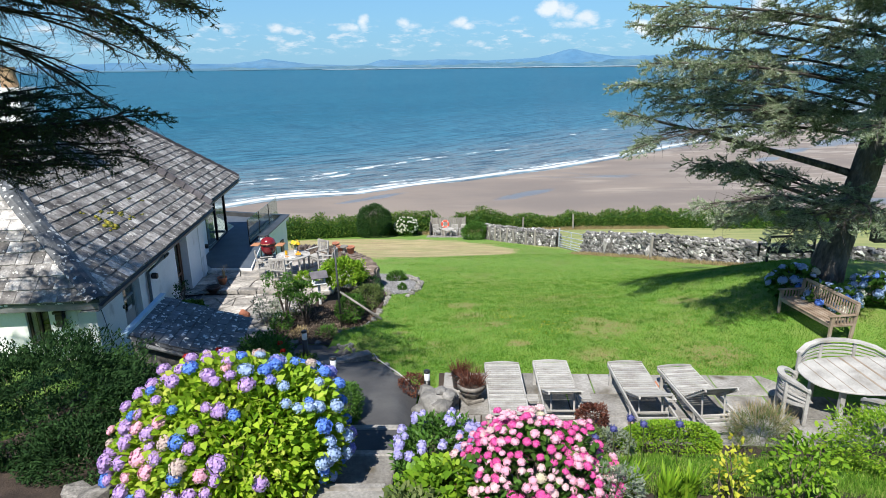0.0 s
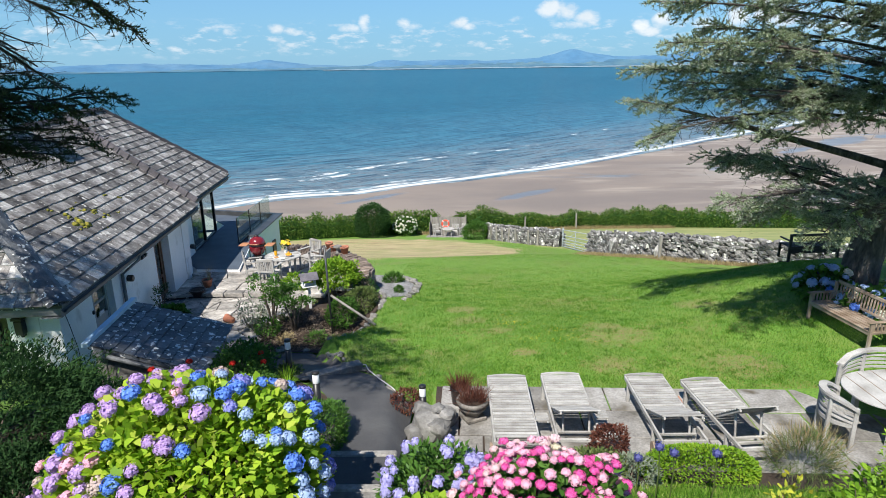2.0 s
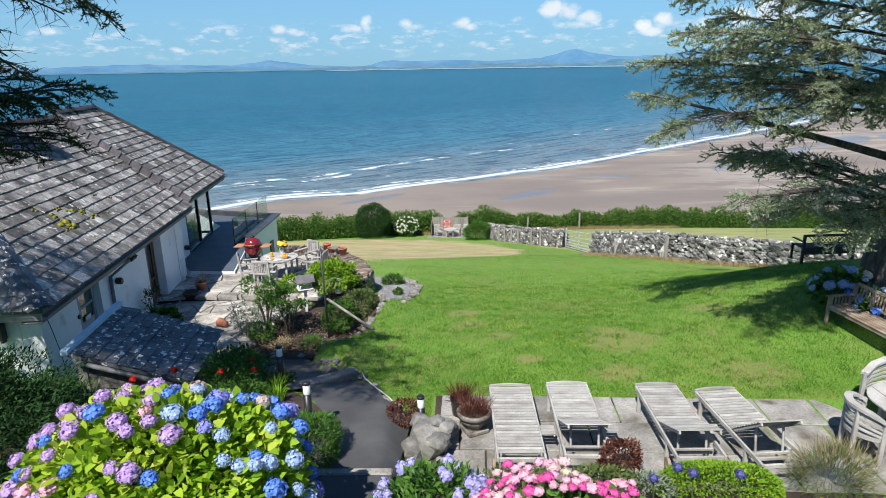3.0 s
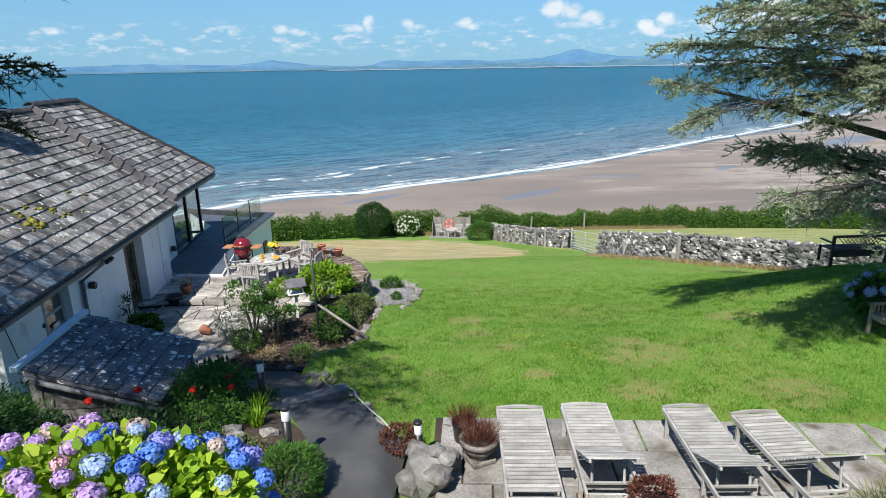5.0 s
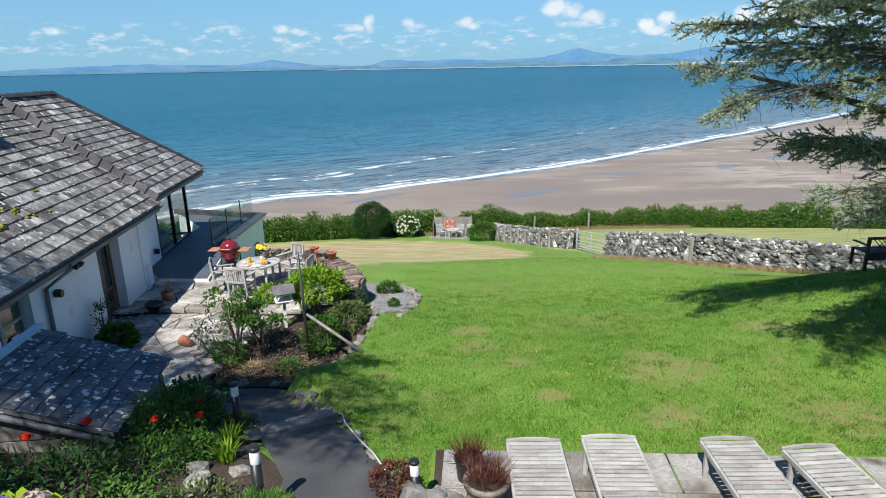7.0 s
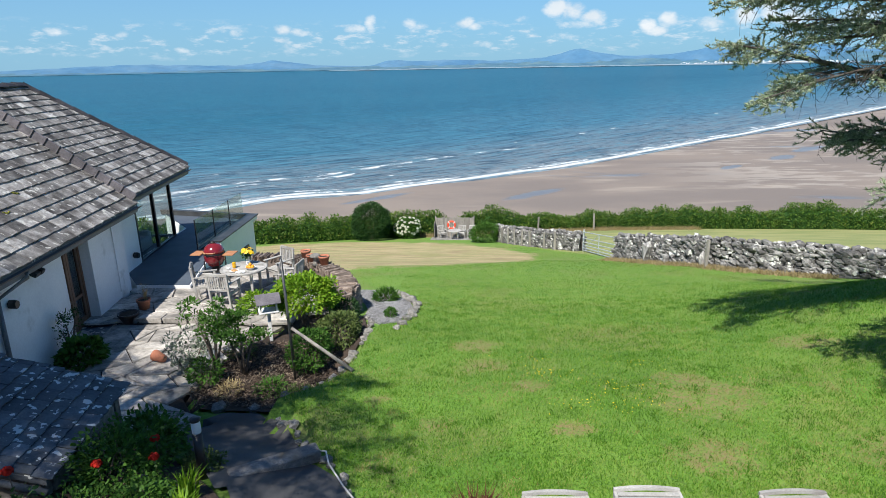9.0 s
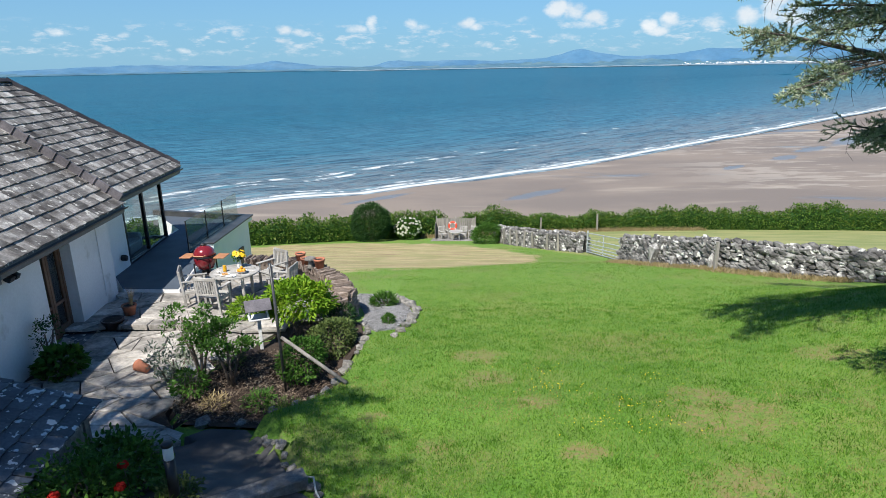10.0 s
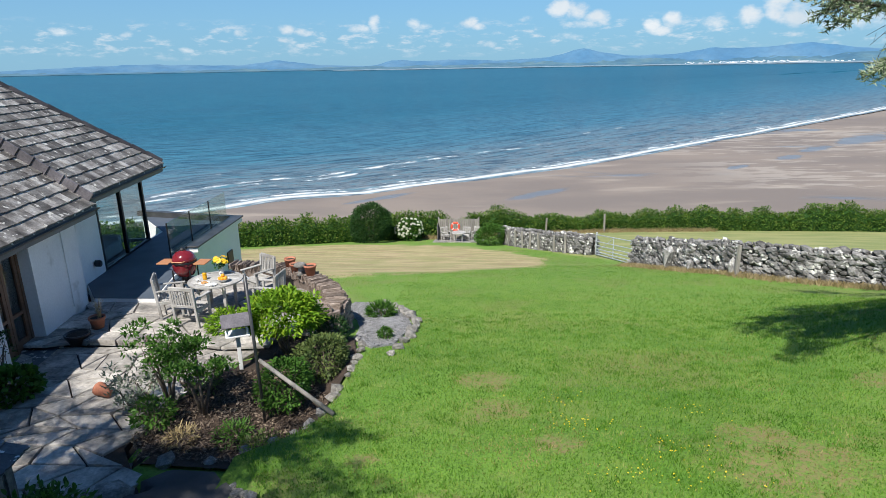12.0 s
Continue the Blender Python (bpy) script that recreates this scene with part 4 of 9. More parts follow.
# stepped lead upstand where the higher roof ends over the lower one
n_steps = 13
for i in range(n_steps):
    r0, r1 = RUN_B * i / n_steps, RUN_B * (i + 1) / n_steps
    a, b = slope_pt(BX + 0.1, BZ - 0.06, r0, BY0 - 0.03), slope_pt(BX + 0.1, BZ - 0.06, r1, BY0 - 0.03)
    bm = bmesh.new()
    box(bm, (a + b) / 2 + Vector((0, 0, -0.02)), ((b - a).length * 1.03, 0.05, 0.24), Matrix.Rotation(math.atan(T), 4, "Y"))
    box(bm, b + Vector((0.0, -0.02, 0.0)), (0.03, 0.07, 0.27), Matrix.Rotation(math.atan(T), 4, "Y"))
    chamfer(bm, 0.006)
    part("flashing", bm, FLASHING, roof_high, "grey-brown lead flashing strip" if i == 0 else "")

# eaves: fascia, soffit, gutter, downpipe
for x, z, y0, y1, lab in ((AX, AZ, 0.0, AY1 + 0.1, "dark half-round gutter"), (BX, BZ, BY0, BY1, "dark half-round gutter")):
    block("fascia", (x - 0.05, (y0 + y1) / 2, z - 0.17), (0.03, y1 - y0, 0.2), SOFFIT, house)
    block("soffit", (x - 0.26 - (0.25 if x < -0.1 else 0), (y0 + y1) / 2, z - 0.27), (0.4 + (0.5 if x < -0.1 else 0), y1 - y0, 0.025), SOFFIT, house)
    bm = bmesh.new()
    ring = [(0.055 * math.cos(a), 0.055 * math.sin(a)) for a in np.linspace(math.pi, 2 * math.pi, 9)] + [(0.047 * math.cos(a), 0.047 * math.sin(a)) for a in np.linspace(2 * math.pi, math.pi, 9)]
    ends = [[bm.verts.new((x + 0.03 + px, y, z - 0.1 + pz)) for px, pz in ring] for y in (y0, y1)]
    for i in range(len(ring)):
        bm.faces.new((ends[0][i], ends[0][(i + 1) % len(ring)], ends[1][(i + 1) % len(ring)], ends[1][i]))
    part("gutter", bm, GUTTER, house, lab)
block("fascia", (-3.9, 0.04, AZ - 0.15), (7.6, 0.03, 0.17), SOFFIT, house)
bm = bmesh.new()
tube(bm, [(AX + 0.02, 3.95, 1.12), (AX + 0.02, 3.95, 1.0), (WX + 0.06, 3.35, 0.78), (WX + 0.06, 3.3, FLOOR)], 0.045, 8)
part("downpipe", bm, GREY_PIPE, house, "grey plastic downpipe", True)
bm = bmesh.new()
tube(bm, [(WX + 0.02, 8.2, 1.05), (WX + 0.02, 8.19, -0.85)], 0.012, 6)
part("wall_cable", bm, WHITE_PAINT, house)
bm = bmesh.new()
tube(bm, [(WX + 0.005, 0.5, 1.05), (WX + 0.03, 0.6, 0.6), (WX + 0.03, 0.75, 0.0), (WX + 0.03, 0.8, -0.6)], 0.008, 5)
part("wall_cable", bm, BLACK, house)

# garden doors: two glazed leaves set back in the wall
garden_door = block("door", (WX - 0.28, (D0 + D1) / 2, DT - 0.05), (0.09, D1 - D0, 0.09), BROWN_FRAME, house, "brown timber glazed garden doors")
for y in (D0 + 0.04, D1 - 0.04):
    block("door_post", (WX - 0.28, y, -0.12), (0.09, 0.08, 2.16), BROWN_FRAME, garden_door)
for y0, y1 in ((D0 + 0.09, (D0 + D1) / 2 - 0.005), ((D0 + D1) / 2 + 0.005, D1 - 0.09)):
    bm = bmesh.new()
    for y in (y0 + 0.045, y1 - 0.045):
        box(bm, (WX - 0.27, y, -0.12), (0.05, 0.09, 2.1))
    for z in (-1.02, -0.4, 0.9):
        box(bm, (WX - 0.272, (y0 + y1) / 2, z), (0.048, y1 - y0, 0.2 if z < -1 else 0.07))
    chamfer(bm, 0.005)
    part("door_leaf", bm, BROWN_FRAME, garden_door)
    block("pane", (WX - 0.28, (y0 + y1) / 2, -0.05), (0.01, y1 - y0 - 0.1, 1.9), PANE, garden_door, bevel=0)
block("sill", (WX + 0.02, (D0 + D1) / 2 + 0.1, -1.2), (0.75, D1 - D0 + 0.3, 0.1), SLATE_DARK, house, "dark slate doorstep")
# side door with a letter plate and a glazed upper half
side_door = block("door", (WX - 0.2, S1 - 0.42, 0.42), (0.06, 0.8, 0.06), GREY_DOOR, house, "grey painted part-glazed side door")
for y in (S0 + 0.06, S0 + 0.34, S1 - 0.05):
    block("door_post", (WX - 0.19, y, -0.1), (0.07, 0.09, 2.15), GREY_DOOR, side_door)
block("door_leaf", (WX - 0.2, S1 - 0.42, -0.55), (0.05, 0.7, 1.25), GREY_DOOR, side_door)
block("pane", (WX - 0.2, S1 - 0.42, 0.5), (0.012, 0.7, 0.82), PANE, side_door, bevel=0)
block("pane", (WX - 0.2, S0 + 0.2, 0.1), (0.012, 0.22, 1.7), PANE, side_door, bevel=0)
block("letter_plate", (WX - 0.165, S1 - 0.42, 0.13), (0.02, 0.26, 0.1), GALV, side_door)
bm = bmesh.new()
lathe(bm, [(0.05, 0), (0.05, 0.03), (0.03, 0.045)], 14)
bmesh.ops.rotate(bm, verts=bm.verts, matrix=Matrix.Rotation(math.pi / 2, 3, "Y"))
bmesh.ops.translate(bm, verts=bm.verts, vec=(WX, 1.72, 0.42))
part("wall_vent", bm, BLACK, house)
# window in the near wall
near_window = block("window", (-1.6, 0.43, 0.14), (0.5, 0.1, 0.06), DARK_WOOD, house, "small dark-framed window")
for x in (-1.82, -1.6, -1.38):
    block("window_frame", (x, 0.43, 0.575), (0.05, 0.07, 0.95), DARK_WOOD, near_window)
block("pane", (-1.6, 0.45, 0.57), (0.44, 0.012, 0.9), PANE, near_window, bevel=0)


def wall_lantern(y, z, x=None, out=0.0):
    x = WX if x is None else x
    lamp = block("wall_lamp", (x + 0.05, y, z), (0.1, 0.1, 0.1), BLACK, house, "black wall floodlight")
    block("lamp_head", (x + 0.13, y - 0.05, z - 0.03), (0.12, 0.16, 0.1), BLACK, lamp, m=Matrix.Rotation(0.5, 4, "Y"))
    block("lamp_head", (x + 0.13, y + 0.14, z - 0.03), (0.12, 0.12, 0.1), BLACK, lamp, m=Matrix.Rotation(0.5, 4, "Y"))


wall_lantern(4.55, 0.92)
for y, z, x in ((3.72, 0.55, WX), (10.5, -0.55, -0.85)):
    bm = bmesh.new()
    lathe(bm, [(0.05, 0), (0.09, 0.02), (0.095, 0.12), (0.08, 0.16)], 6)
    bmesh.ops.rotate(bm, verts=bm.verts, matrix=Matrix.Rotation(math.pi / 2, 3, "Y"))
    bmesh.ops.translate(bm, verts=bm.verts, vec=(x, y, z))
    part("bulkhead_light", bm, BLACK, house)
bm = bmesh.new()
box(bm, (-1.05, 0.22, 0.75), (0.16, 0.16, 0.3))
box(bm, (-1.05, 0.22, 0.95), (0.22, 0.22, 0.06))
box(bm, (-1.05, 0.28, 0.55), (0.06, 0.12, 0.06))
chamfer(bm, 0.01)
part("wall_lantern", bm, BLACK, house, "black carriage lantern")

# glazed sea room
GX = -0.85
glazing = block("glazing", (GX - 0.05, 12.63, 1.2), (0.1, 3.2, 0.1), ALU, house, "tall dark-framed glass wall")
block("bottom_rail", (GX - 0.05, 12.63, -0.92), (0.1, 3.2, 0.09), ALU, glazing)
for y, wd in ((11.1, 0.08), (12.6, 0.1), (14.17, 0.1)):
    block("mullion", (GX - 0.05, y, 0.13), (0.1, wd, 2.1), ALU, glazing)
for y0, y1 in ((11.15, 12.54), (12.66, 14.11)):
    block("pane", (GX - 0.05, (y0 + y1) / 2, 0.13), (0.012, y1 - y0, 2.05), PANE, glazing, bevel=0)
for x in (-2.5, -4.15):
    block("mullion", (x, 14.17, 0.13), (0.1, 0.1, 2.1), ALU, glazing)
for x in (-1.68, -3.33):
    block("pane", (x, 14.17, 0.13), (1.54, 0.012, 2.05), PANE, glazing, bevel=0)
block("bottom_rail", (-2.55, 14.17, -0.92), (3.3, 0.09, 0.09), ALU, glazing)
sofa = thing("sofa", HOUSE @ pose(-1.9, 12.6, -1.17), "pale grey sofa behind the glass wall", "sofa")
SOFA = surf("sofa_cloth", [(0.4, 0.4, 0.4), (0.5, 0.5, 0.5)], 4, 0.95, 0.3, 80)
block("seat", (0, 0, 0.25), (0.85, 1.8, 0.4), SOFA, sofa, bevel=0.06)
block("backrest", (-0.36, 0, 0.55), (0.2, 1.8, 0.5), SOFA, sofa, bevel=0.06)
for y in (-0.95, 0.95):
    block("armrest", (0, y, 0.33), (0.85, 0.16, 0.56), SOFA, sofa, bevel=0.05)
# chimney
chimney = block("chimney", (-3.9, 5.3, 4.85), (0.75, 0.75, 1.4), RENDER, house, "white chimney stack with a clay pot", bevel=0.02)
block("chimney_cap", (-3.9, 5.3, 5.6), (0.95, 0.95, 0.12), RENDER, chimney)
bm = bmesh.new()
lathe(bm, [(0.2, 5.66), (0.22, 5.7), (0.17, 6.1), (0.2, 6.13), (0.2, 6.2), (0.14, 6.2)], 14, (-3.9, 5.3, 0))
part("chimney_pot", bm, surf("buff_clay", [(0.3, 0.19, 0.1), (0.42, 0.29, 0.17)], 5, 0.85, 0.3, 30), chimney, "buff clay chimney pot")

# ---- shed with a low slate roof beside the house ----
shed = thing("shed", HOUSE, "low garden shed with a lichen-spotted slate roof", "shed")
SX0, SX1, SY0, SY1 = 1.08, 3.0, -1.55, 0.62
STOP, SLOW = 1.05, 0.4
shed_roof = roof_slab("roof", [(SX0, SY0, STOP), (SX1, SY0, SLOW), (SX1, SY1, SLOW), (SX0, SY1, STOP)], 0.06, SLATE_DARK, shed)
sh_up = Vector((SX0 - SX1, 0, STOP - SLOW))
lay_slates(shed_roof, (SX1 + 0.04, 0, SLOW - 0.01), (0, 1, 0), sh_up, lambda q: sh_up.length if q is None else (SY0, SY1), 0.23, 0.24, SLATE_DARK, 200, seed=21, thick=0.02)
block("capping", (SX0 - 0.02, (SY0 + SY1) / 2, STOP + 0.035), (0.12, SY1 - SY0 + 0.1, 0.09), LEAD_BLUE, shed, "pale blue painted ridge capping")
for lo, hi in (((SX0 + 0.05, SY0 + 0.08, -1.2), (SX0 + 0.25, SY1 - 0.08, STOP - 0.09)), ((SX0 + 0.26, SY0 + 0.08, -1.2), (SX1 - 0.1, SY0 + 0.25, SLOW - 0.08)),
               ((SX0 + 0.26, SY1 - 0.25, -1.2), (SX1 - 0.1, SY1 - 0.08, SLOW - 0.08)), ((SX1 - 0.3, SY0 + 0.26, -1.2), (SX1 - 0.1, SY1 - 0.26, SLOW - 0.08))):
    wall_mesh("wall", [(lo, hi)], shed, ROCK)
for y in (SY0 + 0.165, SY1 - 0.165):
    bm = bmesh.new()
    tri = [(SX0 + 0.26, SLOW - 0.08), (SX1 - 0.1, SLOW - 0.08), (SX0 + 0.26, STOP - 0.14)]
    f0, f1 = ([bm.verts.new((x, y + o, z)) for x, z in tri] for o in (-0.085, 0.085))
    bm.faces.new(f0)
    bm.faces.new(f1[::-1])
    for i in range(3):
        bm.faces.new((f0[i], f0[(i + 1) % 3], f1[(i + 1) % 3], f1[i]))
    part("gable", bm, ROCK, shed)
bm = bmesh.new()
tube(bm, [(SX0 + 0.1, SY0 - 0.05, STOP - 0.12), (SX1 + 0.02, SY0 - 0.05, SLOW - 0.12)], 0.045, 8)
part("gutter", bm, GREY_PIPE, shed, "", True)

# ---- sea terrace ----
terrace = tagged(thing("terrace", pose(0, 0, 0), "blue-grey decked sea terrace with a glass balustrade", "terrace"), kind="structure")
DZ = -0.95
DECK_OUT = [(-9.05, 19.78), (-7.55, 19.78), (-8.35, 23.5), (-8.5, 27.3), (-12.5, 28.2), (-10.6, 26.0), (-10.25, 21.2)]
bm = bmesh.new()
top = [bm.verts.new((x, y, DZ)) for x, y in DECK_OUT]
low = [bm.verts.new((x, y, -3.6)) for x, y in DECK_OUT]
bm.faces.new(top)
for i in range(len(top)):
    bm.faces.new((top[i], low[i], low[(i + 1) % len(top)], top[(i + 1) % len(top)]))
part("base", bm, RENDER, terrace)
bm = bmesh.new()
deck_in = [(-9.08, 19.8), (-7.6, 19.8), (-8.38, 23.5), (-8.6, 27.25), (-12.4, 28.1), (-10.5, 25.9), (-10.2, 21.2)]
top = [bm.verts.new((x, y, DZ + 0.02)) for x, y in deck_in]
low = [bm.verts.new((x, y, DZ + 0.004)) for x, y in deck_in]
bm.faces.new(top)
for i in range(len(top)):
    bm.faces.new((top[i], low[i], low[(i + 1) % len(top)], top[(i + 1) % len(top)]))
part("deck", bm, DECK, terrace, "blue-grey composite decking")


def along(a, b, height, thick, z, name, material, parent, label="", bevel=0.005):
    a, b = Vector((*a, 0)), Vector((*b, 0))
    d = b - a
    return block(name, ((a + b) / 2 + Vector((0, 0, z + height / 2))), (d.length, thick, height), material, parent, label, bevel, Matrix.Rotation(math.atan2(d.y, d.x), 4, "Z"))


along((-8.37, 23.5), (-8.5, 27.3), 0.16, 0.34, DZ + 0.02, "parapet", RENDER, terrace)
along((-8.36, 23.45), (-8.5, 27.36), 0.045, 0.42, DZ + 0.182, "coping", GUTTER, terrace, "dark metal parapet coping")
along((-8.5, 27.3), (-12.6, 28.2), 0.2, 0.2, DZ + 0.02, "parapet", GUTTER, terrace)
rail_ends = [(-8.72, 22.9), (-8.77, 24.4), (-8.83, 25.9), (-8.9, 27.4)]
for a, b in zip(rail_ends, rail_ends[1:]):
    along(a, (b[0], b[1] - 0.03), 1.02, 0.016, DZ + 0.05, "glass_panel", RAIL_GLASS, terrace, bevel=0)
    along((a[0], a[1] - 0.02), (a[0], a[1] + 0.02), 1.04, 0.03, DZ + 0.03, "glass_clamp", ALU, terrace)
along((-8.7, 22.9), (-8.93, 27.45), 0.07, 0.06, DZ + 0.02, "channel", ALU, terrace)
block("window", (-8.43, 26.2, -2.0), (0.06, 0.42, 0.6), ALU, terrace, "small dark basement window")

# ---- paved ground: patio flags, garden path, sunbed slabs ----
def inset(poly, gap):
    c = sum((Vector(p) for p in poly), Vector((0, 0))) / len(poly)
    out = []
    for p in poly:
        d = Vector(p) - c
        out.append(c + d * max(0.3, 1 - gap / max(d.length, 0.05)))
    return out


def flag(name, poly, z, thick, material, parent, tilt=0.0):
    """One paving stone with a worn top edge."""
    bm = bmesh.new()
    c = sum((Vector(p) for p in poly), Vector((0, 0))) / len(poly)
    rings = []
    for k, dz in ((1.0, -thick), (1.0, -0.012), (0.97, 0.0)):
        rings.append([bm.verts.new((c.x + (p[0] - c.x) * k, c.y + (p[1] - c.y) * k, z + dz + tilt * (p[0] - c.x))) for p in poly])
    for a, b in zip(rings, rings[1:]):
        for i in range(len(poly)):
            bm.faces.new((a[i], a[(i + 1) % len(poly)], b[(i + 1) % len(poly)], b[i]))
    bm.faces.new(rings[-1])
    return part(name, bm, material, parent)


def sheet(name, poly, z, thick, material, label, category, kind="structure"):
    bm = bmesh.new()
    tz = z if callable(z) else (lambda x, y: z)
    top = [bm.verts.new((x, y, tz(x, y))) for x, y in poly]
    low = [bm.verts.new((x, y, tz(x, y) - thick)) for x, y in poly]
    bm.faces.new(top)
    bm.faces.new(low[::-1])
    for i in range(len(top)):
        bm.faces.new((top[i], low[i], low[(i + 1) % len(top)], top[(i + 1) % len(top)]))
    return tagged(part(name, bm, material, None), label, category, kind=kind)


def crazy_paving(parent, poly, z, cell, material, seed, name="flagstone", gap=0.02, thick=0.06):
    """Random flags: a jittered lattice of uneven quads clipped to the outline."""
    r = random.Random(seed)
    x0, x1 = min(p[0] for p in poly), max(p[0] for p in poly)
    y0, y1 = min(p[1] for p in poly), max(p[1] for p in poly)
    nx_, ny_ = int((x1 - x0) / cell[0]) + 2, int((y1 - y0) / cell[1]) + 2
    node = {(i, j): (x0 + (i + (0.5 if j % 2 else 0)) * cell[0] - 0.3 + r.uniform(-0.3, 0.3) * cell[0], y0 + j * cell[1] - 0.2 + r.uniform(-0.3, 0.3) * cell[1]) for i in range(-1, nx_ + 2) for j in range(ny_ + 2)}
    made = []
    for j in range(ny_ + 1):
        for i in range(-1, nx_ + 1):
            q = [node[i, j], node[i + 1, j], node[i + 1, j + 1], node[i, j + 1]]
            c = (sum(p[0] for p in q) / 4, sum(p[1] for p in q) / 4)
            if inside(c, poly):
                if r.random() < 0.25:
                    parts_ = [[q[0], q[1], q[2]], [q[0], q[2], q[3]]]
                else:
                    parts_ = [q]
                for t in parts_:
                    made.append(flag(name, inset(t, gap), z + r.uniform(-0.008, 0.008), thick, material, parent))
    return made


patio = sheet("patio", LOW_PATIO, -1.2, 0.9, SOIL, "sunken crazy-paved patio of worn grey flags", "patio")
patio_high = sheet("patio", HIGH_PATIO, -1.09, 1.6, ROCK, "raised crazy-paved patio under the garden table", "patio")
crazy_paving(patio, LOW_PATIO, -1.15, (0.66, 0.5), PAVE, 11, gap=0.026)
crazy_paving(patio_high, HIGH_PATIO, -1.03, (0.74, 0.56), PAVE, 12, gap=0.026)
for i in range(7):
    x = -8.5 + 0.62 * i
    flag("step_stone", [(x, 17.66 + 0.03 * (i % 2)), (x + 0.58, 17.64), (x + 0.57, 17.98), (x + 0.02, 17.96)], -1.01, 0.13, PAVE, patio_high)

# sunbed slabs
SLABS = [(-0.1, 7.75), (9.6, 7.55), (9.6, 10.25), (-0.15, 10.2)]
slabs = sheet("pavement", SLABS, -0.005, 0.12, SOIL, "strip of large grey slabs under the sunbeds", "paving")
r_ = random.Random(4)
y = 7.78
for row, dep in enumerate((0.82, 0.8, 0.8)):
    x = -0.05 - (0.4 if row % 2 else 0)
    while x < 9.5:
        wd = r_.choice((0.75, 0.9, 1.15))
        a, b = max(x, -0.05), min(x + wd, 9.55)
        if b - a > 0.15:
            flag("slab", [(a + 0.012, y + 0.012), (b - 0.012, y + 0.012), (b - 0.012, y + dep - 0.012), (a + 0.012, y + dep - 0.012)], 0.022 + r_.uniform(-0.006, 0.008), 0.06, PAVE_GREY, slabs)
        x += wd
    y += dep
# one red tile among them
flag("tile", [(3.95, 9.62), (4.2, 9.62), (4.2, 9.9), (3.95, 9.9)], 0.035, 0.03, TERRACOTTA, slabs)

# path down from the steps to the patio: level runs with a shallow step between
PATH_RUNS = [([(-1.8, 7.2), (-0.55, 7.2), (-0.5, 9.35), (-1.0, 9.75), (-1.9, 9.35)], 0.4, 0.22),
             ([(-1.9, 9.1), (-0.95, 9.45), (-1.0, 9.75), (-1.3, 10.5), (-1.85, 11.1), (-2.7, 10.45)], 0.2, 0.02),
             ([(-2.7, 10.2), (-1.7, 10.85), (-1.85, 11.1), (-2.1, 11.55), (-2.6, 12.45), (-2.98, 12.95), (-3.45, 13.55), (-4.1, 13.6), (-4.4, 13.0), (-4.1, 12.2), (-3.4, 11.2)], 0.0, -0.7)]


garden_steps = tagged(thing("garden_steps", pose(0, 0, 0), "worn stone steps up the garden bank", "steps"), kind="structure")
for a, b, z in (((-1.62, 8.7), (-0.8, 8.98), 0.27), ((-2.72, 10.62), (-1.76, 11.22), land(-2.24, 10.9) + 0.19)):
    along(a, b, 0.16, 0.24, z - 0.16, "edging", PAVE_GREY, garden_steps, bevel=0.015)
for y0, y1, z in ((6.15, 7.22, 0.62), (5.1, 6.14, 0.9), (4.1, 5.08, 1.16), (3.1, 4.08, 1.46)):
    flag("tread", [(-1.75, y0), (-0.5, y0 + 0.06), (-0.52, y1), (-1.8, y1 - 0.05)], z, 0.22, PAVE_GREY if z > 0.7 else TARMAC, garden_steps)
    along((-1.8, y1 - 0.05), (-0.52, y1), 0.15, 0.13, z - 0.13, "edging", PAVE_GREY, garden_steps, bevel=0.02)

# planting beds: dark soil a little above the ground
def bed(poly, label, lift=0.03, material=None, name="soil_bed", category="soil", rough=0.05):
    """Soil or tarmac laid over the ground inside an outline."""
    x0, x1 = min(p[0] for p in poly), max(p[0] for p in poly)
    y0, y1 = min(p[1] for p in poly), max(p[1] for p in poly)
    st = 0.12 if material else 0.22
    idx, vs, fs = {}, [], []
    nx_, ny_ = int((x1 - x0) / st) + 2, int((y1 - y0) / st) + 2
    for j in range(ny_):
        for i in range(nx_):
            c = (x0 + (i + 0.5) * st, y0 + (j + 0.5) * st)
            if not inside(c, poly):
                continue
            f = []
            for di, dj in ((0, 0), (1, 0), (1, 1), (0, 1)):
                k = (i + di, j + dj)
                if k not in idx:
                    x, y_ = x0 + k[0] * st, y0 + k[1] * st
                    idx[k] = len(vs)
                    vs.append((x, y_, land(x, y_) + lift + rough * noise.noise((x * 3, y_ * 3, 0))))
                f.append(idx[k])
            fs.append(f)
    edges = {}
    for f in fs:
        for a, b in zip(f, f[1:] + f[:1]):
            k = (min(a, b), max(a, b))
            edges[k] = edges.get(k, 0) + 1
    # the rim is drawn onto the outline
    for v in {v for k, c in edges.items() if c == 1 for v in k}:
        p = Vector(vs[v][:2])
        near_ = None
        for a, b in zip(poly, poly[1:] + poly[:1]):
            a, b = Vector(a), Vector(b)
            q = a + (b - a) * min(max((p - a).dot(b - a) / (b - a).length_squared, 0.0), 1.0)
            if near_ is None or (q - p).length < (near_ - p).length:
                near_ = q
        vs[v] = (near_.x, near_.y, land(near_.x, near_.y) + lift)
    return tagged(link_mesh(name, vs, fs, material or SOIL, smooth_shade=True), label, category, kind="structure")


